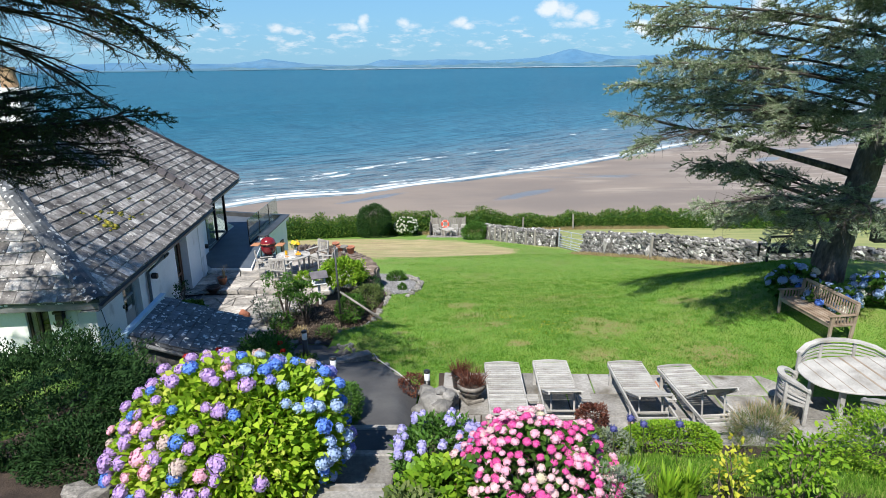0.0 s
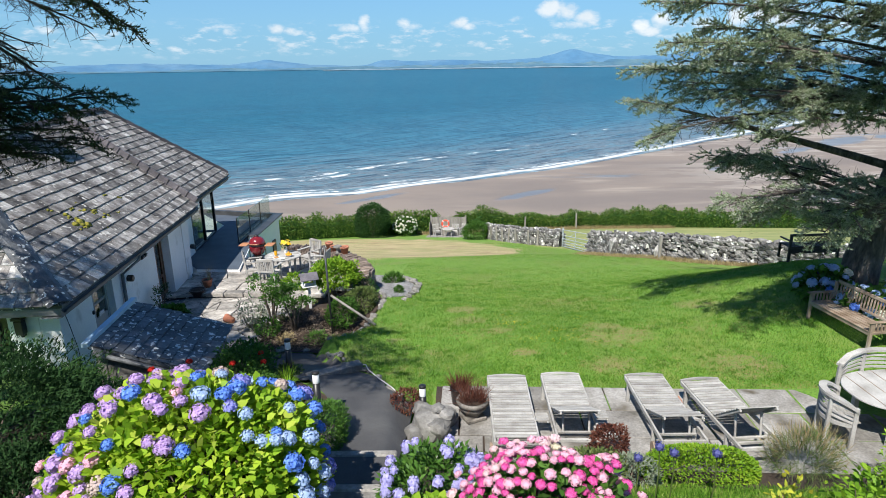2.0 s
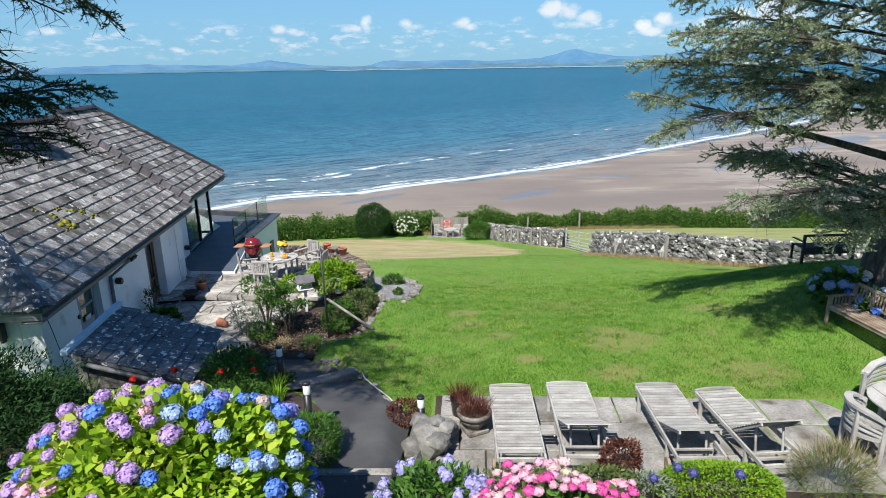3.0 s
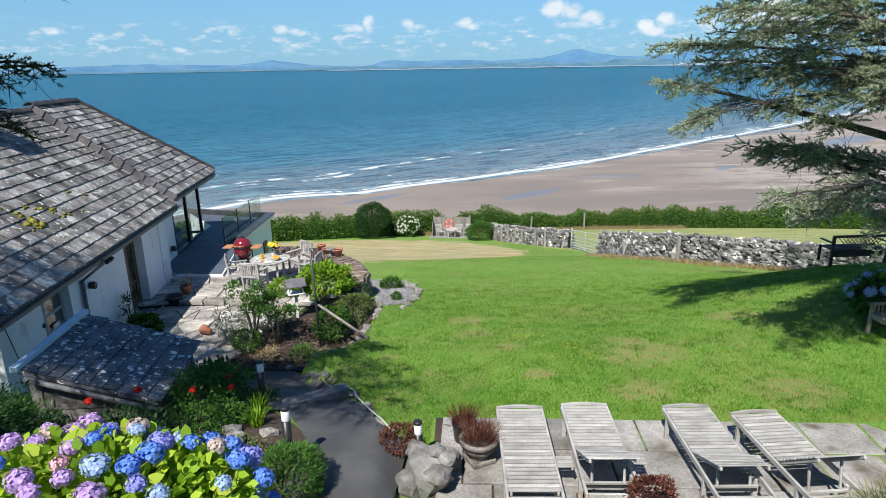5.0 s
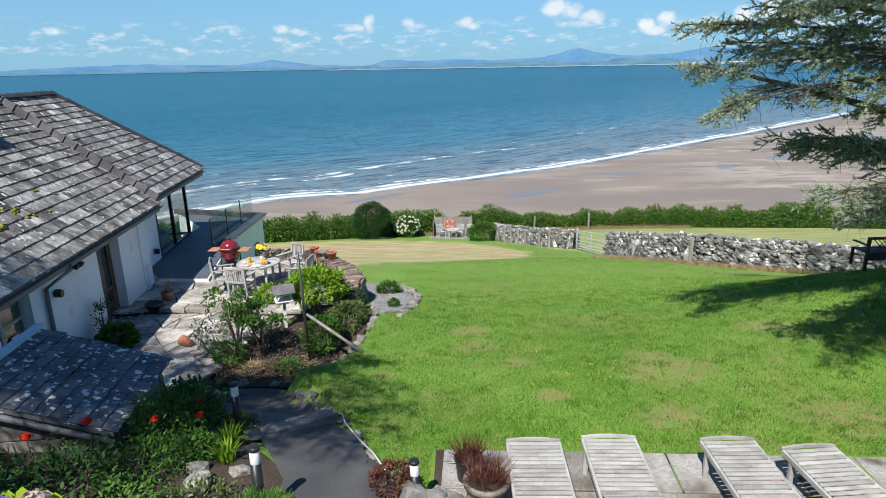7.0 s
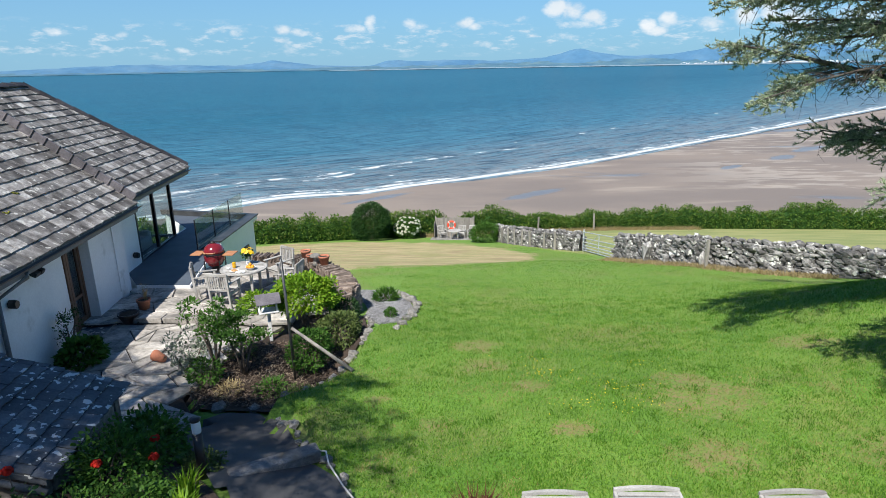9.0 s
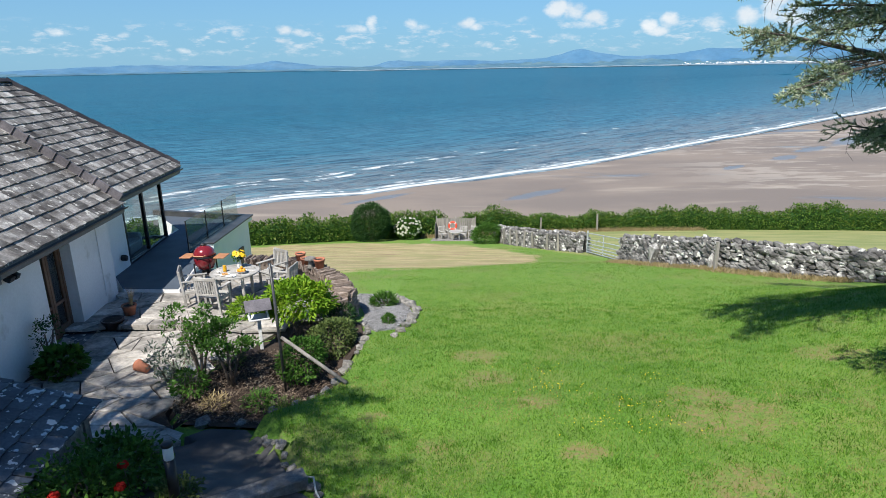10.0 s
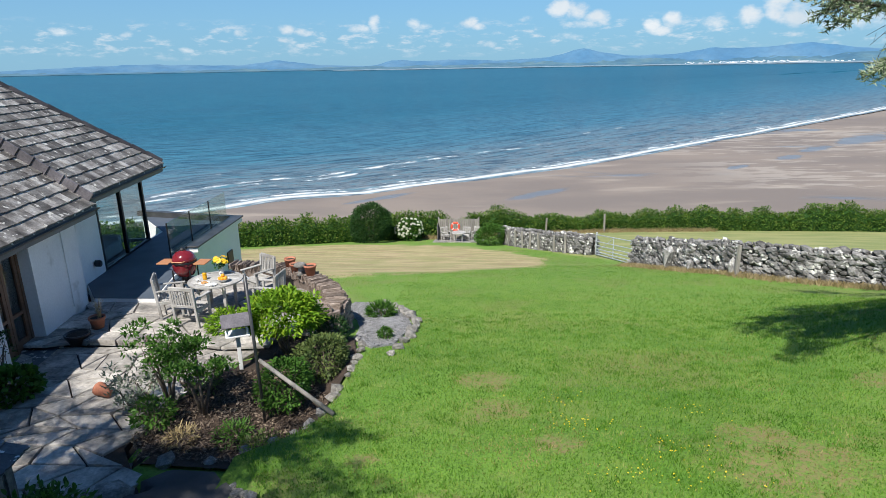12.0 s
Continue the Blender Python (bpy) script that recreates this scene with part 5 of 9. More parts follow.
bed([(-5.3, 14.4), (-4.9, 13.85), (-4.1, 13.75), (-3.4, 13.7), (-2.9, 13.5), (-2.45, 14.1), (-2.25, 15.6), (-2.15, 17.0), (-2.5, 18.3), (-3.3, 18.7), (-4.3, 17.6), (-4.8, 16.4), (-5.2, 15.5)], "dark mulched bed beside the patio", 0.06)
bed([(-6.8, 4.0), (-1.9, 3.4), (-1.85, 9.2), (-2.8, 10.3), (-3.8, 11.3), (-4.2, 12.5), (-5.5, 12.3), (-6.8, 11.0)], "shaded soil bed along the garden path", 0.03)
bed([(-0.45, 3.0), (7.5, 3.0), (7.5, 4.8), (3.0, 6.6), (2.2, 7.7), (-0.1, 7.7), (-0.45, 7.2)], "planted soil bank above the sunbeds", 0.03)
bed([(2.3, 7.1), (7.4, 7.0), (7.4, 7.72), (2.3, 7.74)], "narrow soil border beside the slabs", 0.04)

for k, (poly, hi, lo) in enumerate(PATH_RUNS):
    bed(poly, "dark tarmac garden path in dappled shade", 0.09 - 0.007 * k, TARMAC, "path", "path", 0.008)

# edging stones of the path and the lawn
edge_stones = tagged(thing("stone_edging", pose(0, 0, 0), "row of small grey edging stones along lawn and path", "stones"), kind="structure")
STONE_KINDS = []
for i in range(12):
    bm = bmesh.new()
    stone(bm, (0, 0, 0), (1, 1, 1), 0.22)
    me = bpy.data.meshes.new("stone")
    bmesh.ops.recalc_face_normals(bm, faces=bm.faces)
    bm.to_mesh(me)
    bm.free()
    STONE_KINDS.append(me)
STONE_SETS = {}


def put_stone(parent, p, size, material, turn=None, name="stone", tip=0.25):
    key = material.name
    if key not in STONE_SETS:
        STONE_SETS[key] = []
        for me in STONE_KINDS:
            c = me.copy()
            c.materials.append(material)
            STONE_SETS[key].append(c)
    ob = new(name, STONE_SETS[key][int(rng.integers(12))])
    ob.parent = parent
    turn = rng.uniform(0, 6.28) if turn is None else turn
    ob.matrix_basis = Matrix.Translation(p) @ Euler((rng.uniform(-tip, tip), rng.uniform(-tip, tip), turn)).to_matrix().to_4x4() @ Matrix.Diagonal((*size, 1))
    return ob


def stones_along(line, step, size, parent, material, jitter=0.06, sink=0.3):
    for a, b in zip(line, line[1:]):
        a_, b_ = Vector(a), Vector(b)
        k = max(1, int((b_ - a_).length / step))
        for i in range(k):
            p = a_ + (b_ - a_) * (i + 0.5) / k + Vector(rng.uniform(-jitter, jitter, 2))
            s = size * rng.uniform(0.6, 1.35)
            put_stone(parent, (p.x, p.y, land(p.x, p.y) + s * (0.35 - sink) + 0.04), (s * 1.25, s, s * 0.8), material)


stones_along([(-0.75, 9.6), (-1.15, 10.1), (-1.4, 10.8), (-1.75, 11.2), (-2.05, 11.6), (-2.5, 12.4), (-2.9, 12.95)], 0.2, 0.12, edge_stones, ROCK)
stones_along([(-3.05, 13.25), (-2.55, 13.75), (-2.3, 14.4), (-2.2, 15.0), (-2.15, 15.75), (-2.1, 16.8), (-2.2, 17.6), (-2.45, 18.4)], 0.33, 0.17, edge_stones, ROCK)
stones_along([(-3.3, 13.9), (-4.0, 13.95), (-4.6, 13.9), (-5.0, 13.8), (-5.3, 14.3), (-5.3, 15.0), (-5.0, 15.8)], 0.36, 0.24, edge_stones, ROCK)
stones_along([(-5.6, 12.6), (-4.7, 12.7), (-4.1, 12.9)], 0.4, 0.34, edge_stones, ROCK)
stones_along([(-1.5, 16.9), (-1.45, 17.9), (-1.35, 18.9), (-1.3, 19.8), (-1.55, 20.8), (-2.0, 21.9), (-2.6, 22.7)], 0.34, 0.2, edge_stones, ROCK)
stones_along([(-4.6, 5.0), (-3.9, 4.9), (-3.2, 4.7), (-2.4, 4.6), (-1.9, 4.8)], 0.33, 0.3, edge_stones, ROCK)
stones_along([(-1.95, 5.4), (-1.95, 6.2), (-1.9, 7.0)], 0.4, 0.3, edge_stones, ROCK)
for x, y_, s in ((-2.6, 8.2, 0.24), (-2.9, 9.0, 0.3), (-2.5, 9.3, 0.22), (-3.3, 8.6, 0.26), (-2.35, 7.6, 0.24), (-3.4, 9.6, 0.22), (-3.7, 10.4, 0.24), (-2.75, 8.6, 0.2), (-3.05, 9.35, 0.24), (-2.3, 8.1, 0.2)):
    put_stone(edge_stones, (x, y_, land(x, y_) + 0.06), (s * 1.3, s, s * 0.6), ROCK)

# slate gravel beside the round wall
GRAVEL_OUT = [(-2.5, 18.3), (-2.0, 17.6), (-1.6, 17.9), (-1.5, 18.9), (-1.45, 19.8), (-1.7, 20.8), (-2.2, 21.9), (-2.8, 22.6), (-3.4, 22.7), (-3.5, 21.6), (-2.9, 20.5), (-2.6, 19.4)]
gravel_pts = []
while len(gravel_pts) < 7000:
    x, y_ = rng.uniform(-3.6, -1.3), rng.uniform(17.4, 22.9)
    if inside((x, y_), GRAVEL_OUT):
        gravel_pts.append((x, y_, land(x, y_) + 0.045))
gravel_pts = np.array(gravel_pts)
sheet_poly = [(x, y_) for x, y_ in GRAVEL_OUT]
sheet("gravel_bed", sheet_poly, lambda x, y_: land(x, y_) + 0.035, 0.08, GRAVEL, "curved bed of grey slate chippings", "gravel")
way = rng.normal(0, 1, (7000, 3)) * np.array((1, 1, 0.25))
way = unit(way)
side = unit(np.cross(way, np.array((0.05, 0.03, 1.0))))
s_ = rng.uniform(0.012, 0.035, (7000, 1))
tagged(quads("gravel", np.stack([gravel_pts - way * s_, gravel_pts + side * s_ * 0.7, gravel_pts + way * s_, gravel_pts - side * s_ * 0.7 + np.array((0, 0, 0.012))], 1), GRAVEL), "loose grey slate chips", "gravel", kind="stuff")

# ---- round dry-laid slate wall on the patio's edge ----
slate_wall = tagged(thing("slate_wall", pose(0, 0, 0), "curved dry-laid brown slate wall with upright copings", "garden wall"), kind="structure")
ARC = [(-6.4, 21.75), (-5.6, 21.7), (-4.75, 21.35), (-4.0, 20.75), (-3.4, 20.0), (-3.05, 19.3), (-3.1, 18.75), (-3.55, 18.45)]


def polyline(line, step):
    out = []
    for a, b in zip(line, line[1:]):
        a_, b_ = Vector(a), Vector(b)
        k = max(1, round((b_ - a_).length / step))
        out += [(a_ + (b_ - a_) * i / k, (b_ - a_).normalized()) for i in range(k)]
    out.append((Vector(line[-1]), (Vector(line[-1]) - Vector(line[-2])).normalized()))
    return out


bm = bmesh.new()
core = polyline(ARC, 0.3)
ringv = []
for p, d in core:
    n_ = Vector((d.y, -d.x))
    ringv.append([bm.verts.new((p.x + n_.x * o, p.y + n_.y * o, z)) for o, z in ((-0.17, -2.2), (0.17, -2.2), (0.17, -0.8), (-0.17, -0.8))])
for a, b in zip(ringv, ringv[1:]):
    for k in range(4):
        bm.faces.new((a[k], a[(k + 1) % 4], b[(k + 1) % 4], b[k]))
bm.faces.new(ringv[0])
bm.faces.new(ringv[-1][::-1])
part("core", bm, RUSTY_STONE, slate_wall)
plates = []
for i in range(8):
    bm = bmesh.new()
    box(bm, (0, 0, 0), (1, 1, 1))
    bmesh.ops.subdivide_edges(bm, edges=[e for e in bm.edges if abs(e.verts[0].co.x - e.verts[1].co.x) > 0.5], cuts=2)
    for v in bm.verts:
        v.co += Vector(rng.uniform(-0.09, 0.09, 3))
    me = bpy.data.meshes.new("slate_stone")
    bm.to_mesh(me)
    bm.free()
    me.materials.append(RUSTY_STONE)
    plates.append(me)
z = -2.05
row = 0
while z < -0.8:
    th = rng.uniform(0.075, 0.11)
    for p, d in polyline(ARC, 0.3):
        if z + th < land(p.x, p.y) - 0.15 and row % 2:
            continue
        n_ = Vector((d.y, -d.x))
        q = p + d * rng.uniform(-0.08, 0.08) + n_ * (-0.17 + rng.uniform(-0.02, 0.02))
        ob = new("slate_stone", plates[int(rng.integers(8))])
        ob.parent = slate_wall
        ob.matrix_basis = Matrix.Translation((q.x, q.y, z + th / 2)) @ Matrix.Rotation(math.atan2(d.y, d.x) + rng.uniform(-0.06, 0.06), 4, "Z") @ Matrix.Diagonal((rng.uniform(0.26, 0.4), 0.2, th * 1.02, 1))
    z += th
    row += 1
for p, d in polyline(ARC, 0.07):
    ob = new("coping_slate", plates[int(rng.integers(8))])
    ob.parent = slate_wall
    ob.matrix_basis = Matrix.Translation((p.x, p.y, -0.74 + rng.uniform(-0.025, 0.025))) @ Euler((0, rng.uniform(-0.15, 0.15), math.atan2(d.y, d.x) + rng.uniform(-0.1, 0.1))).to_matrix().to_4x4() @ Matrix.Diagonal((0.045, 0.42, rng.uniform(0.14, 0.2), 1))

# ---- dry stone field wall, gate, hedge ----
# core coloured near-black, which paints the shade in the gaps between stones
WALL_CORE = surf("wall_gap_shade", [(0.03, 0.028, 0.025), (0.08, 0.076, 0.07)], 4, 0.95, 0.8, 18, fine=0.5, dist=0.03)


def dry_wall(line, height, label, singles, size=0.25, base=0.1, end_height=None):
    w_ob = tagged(thing("stone_wall", pose(0, 0, 0), label, "stone wall"), kind="structure")
    bm = bmesh.new()
    rows_ = []
    full, far_end = height, Vector(line[-1])
    span = (Vector(line[0]) - far_end).length

    def tall(p):
        return full if end_height is None else end_height + (full - end_height) * min(1.0, (p - far_end).length / span)

    for p, d in polyline(line, 0.5):
        height = tall(p)
        n_ = Vector((d.y, -d.x))
        g = land(p.x, p.y)
        rows_.append([bm.verts.new((p.x + n_.x * o, p.y + n_.y * o, z)) for o, z in ((-0.3, g - 0.3), (0.3, g - 0.3), (0.2, g + height * 0.9), (-0.2, g + height * 0.9))])
    for a, b in zip(rows_, rows_[1:]):
        for k in range(4):
            bm.faces.new((a[k], a[(k + 1) % 4], b[(k + 1) % 4], b[k]))
    bm.faces.new(rows_[0])
    bm.faces.new(rows_[-1][::-1])
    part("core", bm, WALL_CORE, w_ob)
    jobs = []
    courses = max(3, round(full / (size * 0.62)))
    for c in range(courses + 1):
        f = c / courses
        for p, d in polyline(line, size * rng.uniform(0.9, 1.05)):
            n_ = Vector((d.y, -d.x))
            g = land(p.x, p.y)
            height = tall(p)
            bump_ = 0.12 * noise.noise((p.x * 0.7, p.y * 0.7, 7.0))
            for sgn in ((-1, 1) if c < courses else (0,)):
                s = size * rng.uniform(0.6, 1.35)
                q = p + d * rng.uniform(-0.1, 0.1) + n_ * sgn * (0.3 - 0.1 * f + rng.uniform(-0.03, 0.03))
                jobs.append(((q.x, q.y, g + base + (height + bump_) * f * 0.95), (s * 1.3, s * 0.95, s * rng.uniform(0.65, 0.95)), math.atan2(d.y, d.x) + rng.uniform(-0.4, 0.4), sgn))
    jobs.sort(key=lambda j: (j[3] == -1 or j[3] == 0) is False)
    for p, s, turn, _ in jobs[:singles]:
        put_stone(w_ob, p, s, STONE, turn)
    vs, fs = [], []
    for p, s, turn, _ in jobs[singles:]:
        m = Matrix.Translation(p) @ Euler((rng.uniform(-0.3, 0.3), rng.uniform(-0.3, 0.3), turn)).to_matrix().to_4x4() @ Matrix.Diagonal((*s, 1))
        me = STONE_KINDS[int(rng.integers(12))]
        b0 = len(vs)
        vs += [tuple(m @ v.co) for v in me.vertices]
        fs += [tuple(b0 + i for i in f.vertices) for f in me.polygons]
    if vs:
        tagged(link_mesh("stone_courses", vs, fs, STONE, w_ob), kind="stuff")
    return w_ob


FIELD_WALL = [(7.5, 34.9), (8.05, 33.3), (8.75, 31.0), (9.7, 28.9), (11.1, 27.2), (12.9, 25.8), (15.5, 24.2), (19.0, 22.4)]
dry_wall(FIELD_WALL, 1.3, "old grey dry stone wall with pale lichen", 300, 0.23, end_height=0.85)

dry_wall([(1.6, 46.9), (2.6, 45.2), (3.9, 43.3), (5.2, 41.9), (6.45, 40.6)], 1.1, "old grey dry stone wall beyond the gate", 120)
dry_wall([(19.2, 22.3), (24.0, 20.4), (30.0, 18.2)], 0.9, "low stone wall running on behind the tree", 0, 0.35)


def fence_post(x, y_, h, wd=0.12, label="weathered grey wooden fence post", name="fence_post"):
    ob = block(name, (0, 0, h / 2 - 0.1), (wd, wd, h + 0.2), POST, None, bevel=0.012)
    ob.matrix_basis = pose(x, y_, land(x, y_), rng.uniform(-3, 3), rng.uniform(-3, 3), rng.uniform(0, 40))
    return tagged(ob, label, "fence post", "field fence posts")


for x, y_, h in ((9.35, 28.25, 1.15), (5.0, 41.4, 1.15), (4.4, 42.0, 1.05), (3.6, 42.9, 1.1), (3.1, 43.6, 1.1), (2.7, 44.2, 1.1), (2.3, 44.9, 1.15), (1.9, 45.6, 1.1), (5.2, 54.3, 1.3), (10.1, 55.9, 1.5)):
    fence_post(x, y_, h)

gate = thing("field_gate", pose(6.55, 40.3, 0), "galvanised seven-bar steel field gate, closed", "gate")
ga, gb = Vector((0, 0, land(6.55, 40.3) + 0.1)), Vector((0.85, -5.1, land(7.4, 35.2) + 0.05))
for i in range(6):
    f = (0, 0.13, 0.28, 0.45, 0.66, 1.0)[i]
    bm = bmesh.new()
    tube(bm, [ga + Vector((0, 0, 1.12 * f)), gb + Vector((0, 0, 1.12 * f))], 0.03, 6)
    part("rail", bm, GALV, gate)
for f in (0.0, 0.5, 1.0):
    p = ga.lerp(gb, f)
    bm = bmesh.new()
    tube(bm, [p - Vector((0, 0, 0.02)), p + Vector((0, 0, 1.15))], 0.026, 6)
    part("upright", bm, GALV, gate)
bm = bmesh.new()
tube(bm, [ga + Vector((0, 0, 0.05)), ga.lerp(gb, 0.5) + Vector((0, 0, 1.1))], 0.018, 6)
part("brace", bm, GALV, gate)
for p, h in ((ga, 1.35), (gb, 1.3)):
    bm = bmesh.new()
    tube(bm, [p + Vector((0.03, 0.04, -0.3)), p + Vector((0.03, 0.04, h - 0.1))], 0.055, 8)
    part("gate_post", bm, GALV, gate)

for x, y_, s_, h_ in ((8.05, 31.9, 0.8, 1.3), (9.35, 28.7, 0.45, 0.7), (8.5, 30.6, 0.5, 0.6)):
    rock = thing("boulder", pose(x, y_, land(x, y_)), "big upright grey boulder against the stone wall", "boulder", "boulders at the field wall")
    put_stone(rock, (0, 0, h_ * 0.4), (s_, s_ * 0.5, h_), STONE, 0.9, "rock", 0.1)

# ---- sunbeds ----
def sunbed(m, tilt, tray, label):
    """A slatted teak sunbed. Local y runs to the foot; the backrest, at the head, hinges up by tilt degrees."""
    ob = thing("sunbed", m, label, "sunbed", "sunbeds on the slabs")
    L, W, H = 1.96, 0.7, 0.4
    for x in (-W / 2 + 0.02, W / 2 - 0.02):
        block("side_rail", (x, 0, H - 0.045), (0.035, L, 0.07), TEAK, ob)
    for y in (-L / 2 + 0.02, L / 2 - 0.02):
        block("end_rail", (0, y, H - 0.05), (W - 0.08, 0.035, 0.06), TEAK, ob)
    for y in (-0.55, 0.8):
        for x in (-W / 2 + 0.035, W / 2 - 0.035):
            block("leg", (x, y, (H - 0.08) / 2), (0.06, 0.055, H - 0.07), TEAK, ob)
    block("stretcher", (0, 0.8, 0.16), (W - 0.12, 0.03, 0.05), TEAK, ob)
    block("stretcher", (0, -0.55, 0.16), (W - 0.12, 0.03, 0.05), TEAK, ob)
    hinge = -0.12
    n_ = 14
    st = (L / 2 - 0.02 - hinge) / n_
    for i in range(n_):
        block("slat", (0, hinge + (i + 0.5) * st, H - 0.006), (W - 0.07, st - 0.025, 0.02), TEAK, ob, bevel=0.003)
    # a bowed rail closes the foot
    bm = bmesh.new()
    prev = None
    for i in range(9):
        f = i / 4 - 1
        ring = [bm.verts.new((f * (W / 2 - 0.01), L / 2 + 0.012 + o, H + 0.03 * (1 - f * f) + q)) for o, q in ((-0.018, -0.03), (0.018, -0.03), (0.018, 0.01), (-0.018, 0.01))]
        if prev:
            for j in range(4):
                bm.faces.new((prev[j], prev[(j + 1) % 4], ring[(j + 1) % 4], ring[j]))
        else:
            bm.faces.new(ring[::-1])
        prev = ring
    bm.faces.new(prev)
    part("foot_rail", bm, TEAK, ob)
    back = new("backrest")
    back.parent = ob
    back.matrix_basis = pose(0, hinge, H, -tilt, 0, 0)
    bl = 0.78
    for x in (-W / 2 + 0.07, W / 2 - 0.07):
        block("back_rail", (x, -bl / 2, -0.03), (0.03, bl, 0.045), TEAK, back)
    nb = 10
    for i in range(nb):
        block("back_slat", (0, -(i + 0.5) * bl / nb, 0.003), (W - 0.07, bl / nb - 0.025, 0.02), TEAK, back, bevel=0.003)
    if tilt > 3:
        t = radians(tilt)
        top = Vector((0, hinge - 0.5 * math.cos(t), H + 0.5 * math.sin(t) - 0.05))
        for x in (-0.2, 0.2):
            bm = bmesh.new()
            a, b = Vector((x, top.y, top.z)), Vector((x, top.y - 0.06, 0.27))
            tube(bm, [a, b], 0.018, 6)
            part("prop", bm, TEAK, ob)
        block("prop_bar", (0, top.y - 0.06, 0.27), (W - 0.1, 0.03, 0.04), TEAK, ob)
    for x in (-W / 2 - 0.02, W / 2 + 0.02):
        bm = bmesh.new()
        lathe(bm, [(0.02, -0.02), (0.1, -0.02), (0.105, 0), (0.1, 0.02), (0.02, 0.02)], 18)
        bmesh.ops.rotate(bm, verts=bm.verts, matrix=Matrix.Rotation(math.pi / 2, 3, "Y"))
        bmesh.ops.translate(bm, verts=bm.verts, vec=(x, -0.75, 0.105))
        part("wheel", bm, TEAK_BROWN, ob)
    if tray:
        tr = new("side_tray")
        tr.parent = ob
        tr.matrix_basis = pose(W / 2 + 0.1, -0.2, H - 0.08)
        for i in range(3):
            block("tray_slat", (0, (i - 1) * 0.08, 0), (0.24, 0.065, 0.018), TEAK, tr, bevel=0.003)
        for x in (-0.1, 0.1):
            block("tray_rail", (x, 0, -0.025), (0.025, 0.26, 0.025), TEAK, tr)
    return ob


for x, y, turn, tilt, tray, lab in ((1.15, 8.83, 1.9, 0, True, "silvery weathered teak sunbed lying flat"), (2.1, 8.93, 1.3, 27, True, "silvery weathered teak sunbed with its head slightly raised"),
                                    (3.6, 8.93, 2.6, 23, True, "silvery weathered teak sunbed with its head slightly raised"), (4.6, 8.8, 7.0, 38, False, "silvery weathered teak sunbed with its head propped up")):
    sunbed(pose(x, y, 0.025, 0, 0, turn), tilt, tray, lab)


# ---- chairs, benches and tables ----
def armchair(m, label, group, material=TEAK):
    """An upright slatted garden armchair; local -y is its front."""
    ob = thing("garden_armchair", m, label, "chair", group)
    for x in (-0.26, 0.26):
        block("front_leg", (x, -0.24, 0.32), (0.055, 0.055, 0.64), material, ob)
        block("back_leg", (x, 0.25, 0.46), (0.055, 0.06, 0.94), material, ob, m=Matrix.Rotation(-0.09, 4, "X"))
        block("armrest", (x, -0.03, 0.655), (0.075, 0.58, 0.03), material, ob, bevel=0.01)
        block("side_rail", (x, 0.0, 0.38), (0.035, 0.46, 0.07), material, ob)
    block("front_rail", (0, -0.24, 0.37), (0.5, 0.03, 0.08), material, ob)
    block("stretcher", (0, 0.0, 0.16), (0.5, 0.03, 0.045), material, ob)
    for i in range(7):
        block("seat_slat", (0, -0.25 + i * 0.075, 0.43), (0.5, 0.058, 0.02), material, ob, bevel=0.004)
    back = new("backrest")
    back.parent = ob
    back.matrix_basis = pose(0, 0.255, 0.45, -5, 0, 0)
    block("top_rail", (0, 0.01, 0.46), (0.55, 0.04, 0.09), material, back, bevel=0.012)
    block("low_rail", (0, 0.01, 0.06), (0.5, 0.03, 0.06), material, back)
    for i in range(8):
        block("back_slat", (-0.21 + i * 0.06, 0.01, 0.25), (0.036, 0.018, 0.36), material, back, bevel=0.003)
    return ob


def round_table(m, radius, height, label, material=TEAK):
    ob = thing("garden_table", m, label, "table")
    n_ = 13
    top = new("tabletop")
    top.parent = ob
    st = 2 * radius * 0.94 / n_
    for i in range(n_):
        y = -radius * 0.94 + (i + 0.5) * st
        half = math.sqrt(max(0.01, (radius - 0.05) ** 2 - (abs(y) + st / 2) ** 2)) if abs(y) + st / 2 < radius - 0.06 else 0.12
        block("slat", (0, y, height - 0.012), (2 * half, st - 0.008, 0.022), material, top, bevel=0.003)
    bm = bmesh.new()
    seg = 40
    rings = [[bm.verts.new((r * math.cos(2 * math.pi * i / seg), r * math.sin(2 * math.pi * i / seg), z)) for i in range(seg)] for r, z in ((radius - 0.075, height - 0.03), (radius, height - 0.03), (radius, height), (radius - 0.075, height))]
    for a, b in zip(rings, rings[1:] + rings[:1]):
        for i in range(seg):
            bm.faces.new((a[i], a[(i + 1) % seg], b[(i + 1) % seg], b[i]))
    part("rim", bm, material, top)
    for x in (-1, 1):
        for y in (-1, 1):
            block("leg", (x * radius * 0.5, y * radius * 0.5, height / 2 - 0.02), (0.065, 0.065, height - 0.04), material, ob)
    for y in (-1, 1):
        block("apron", (0, y * radius * 0.5, height - 0.07), (radius, 0.03, 0.08), material, ob)
        block("apron", (y * radius * 0.5, 0, height - 0.07), (0.03, radius - 0.07, 0.08), material, ob)
    return ob


PZ = -1.03
round_table(pose(-5.87, 19.45, PZ), 0.6, 0.71, "round weathered teak garden table laid for breakfast")
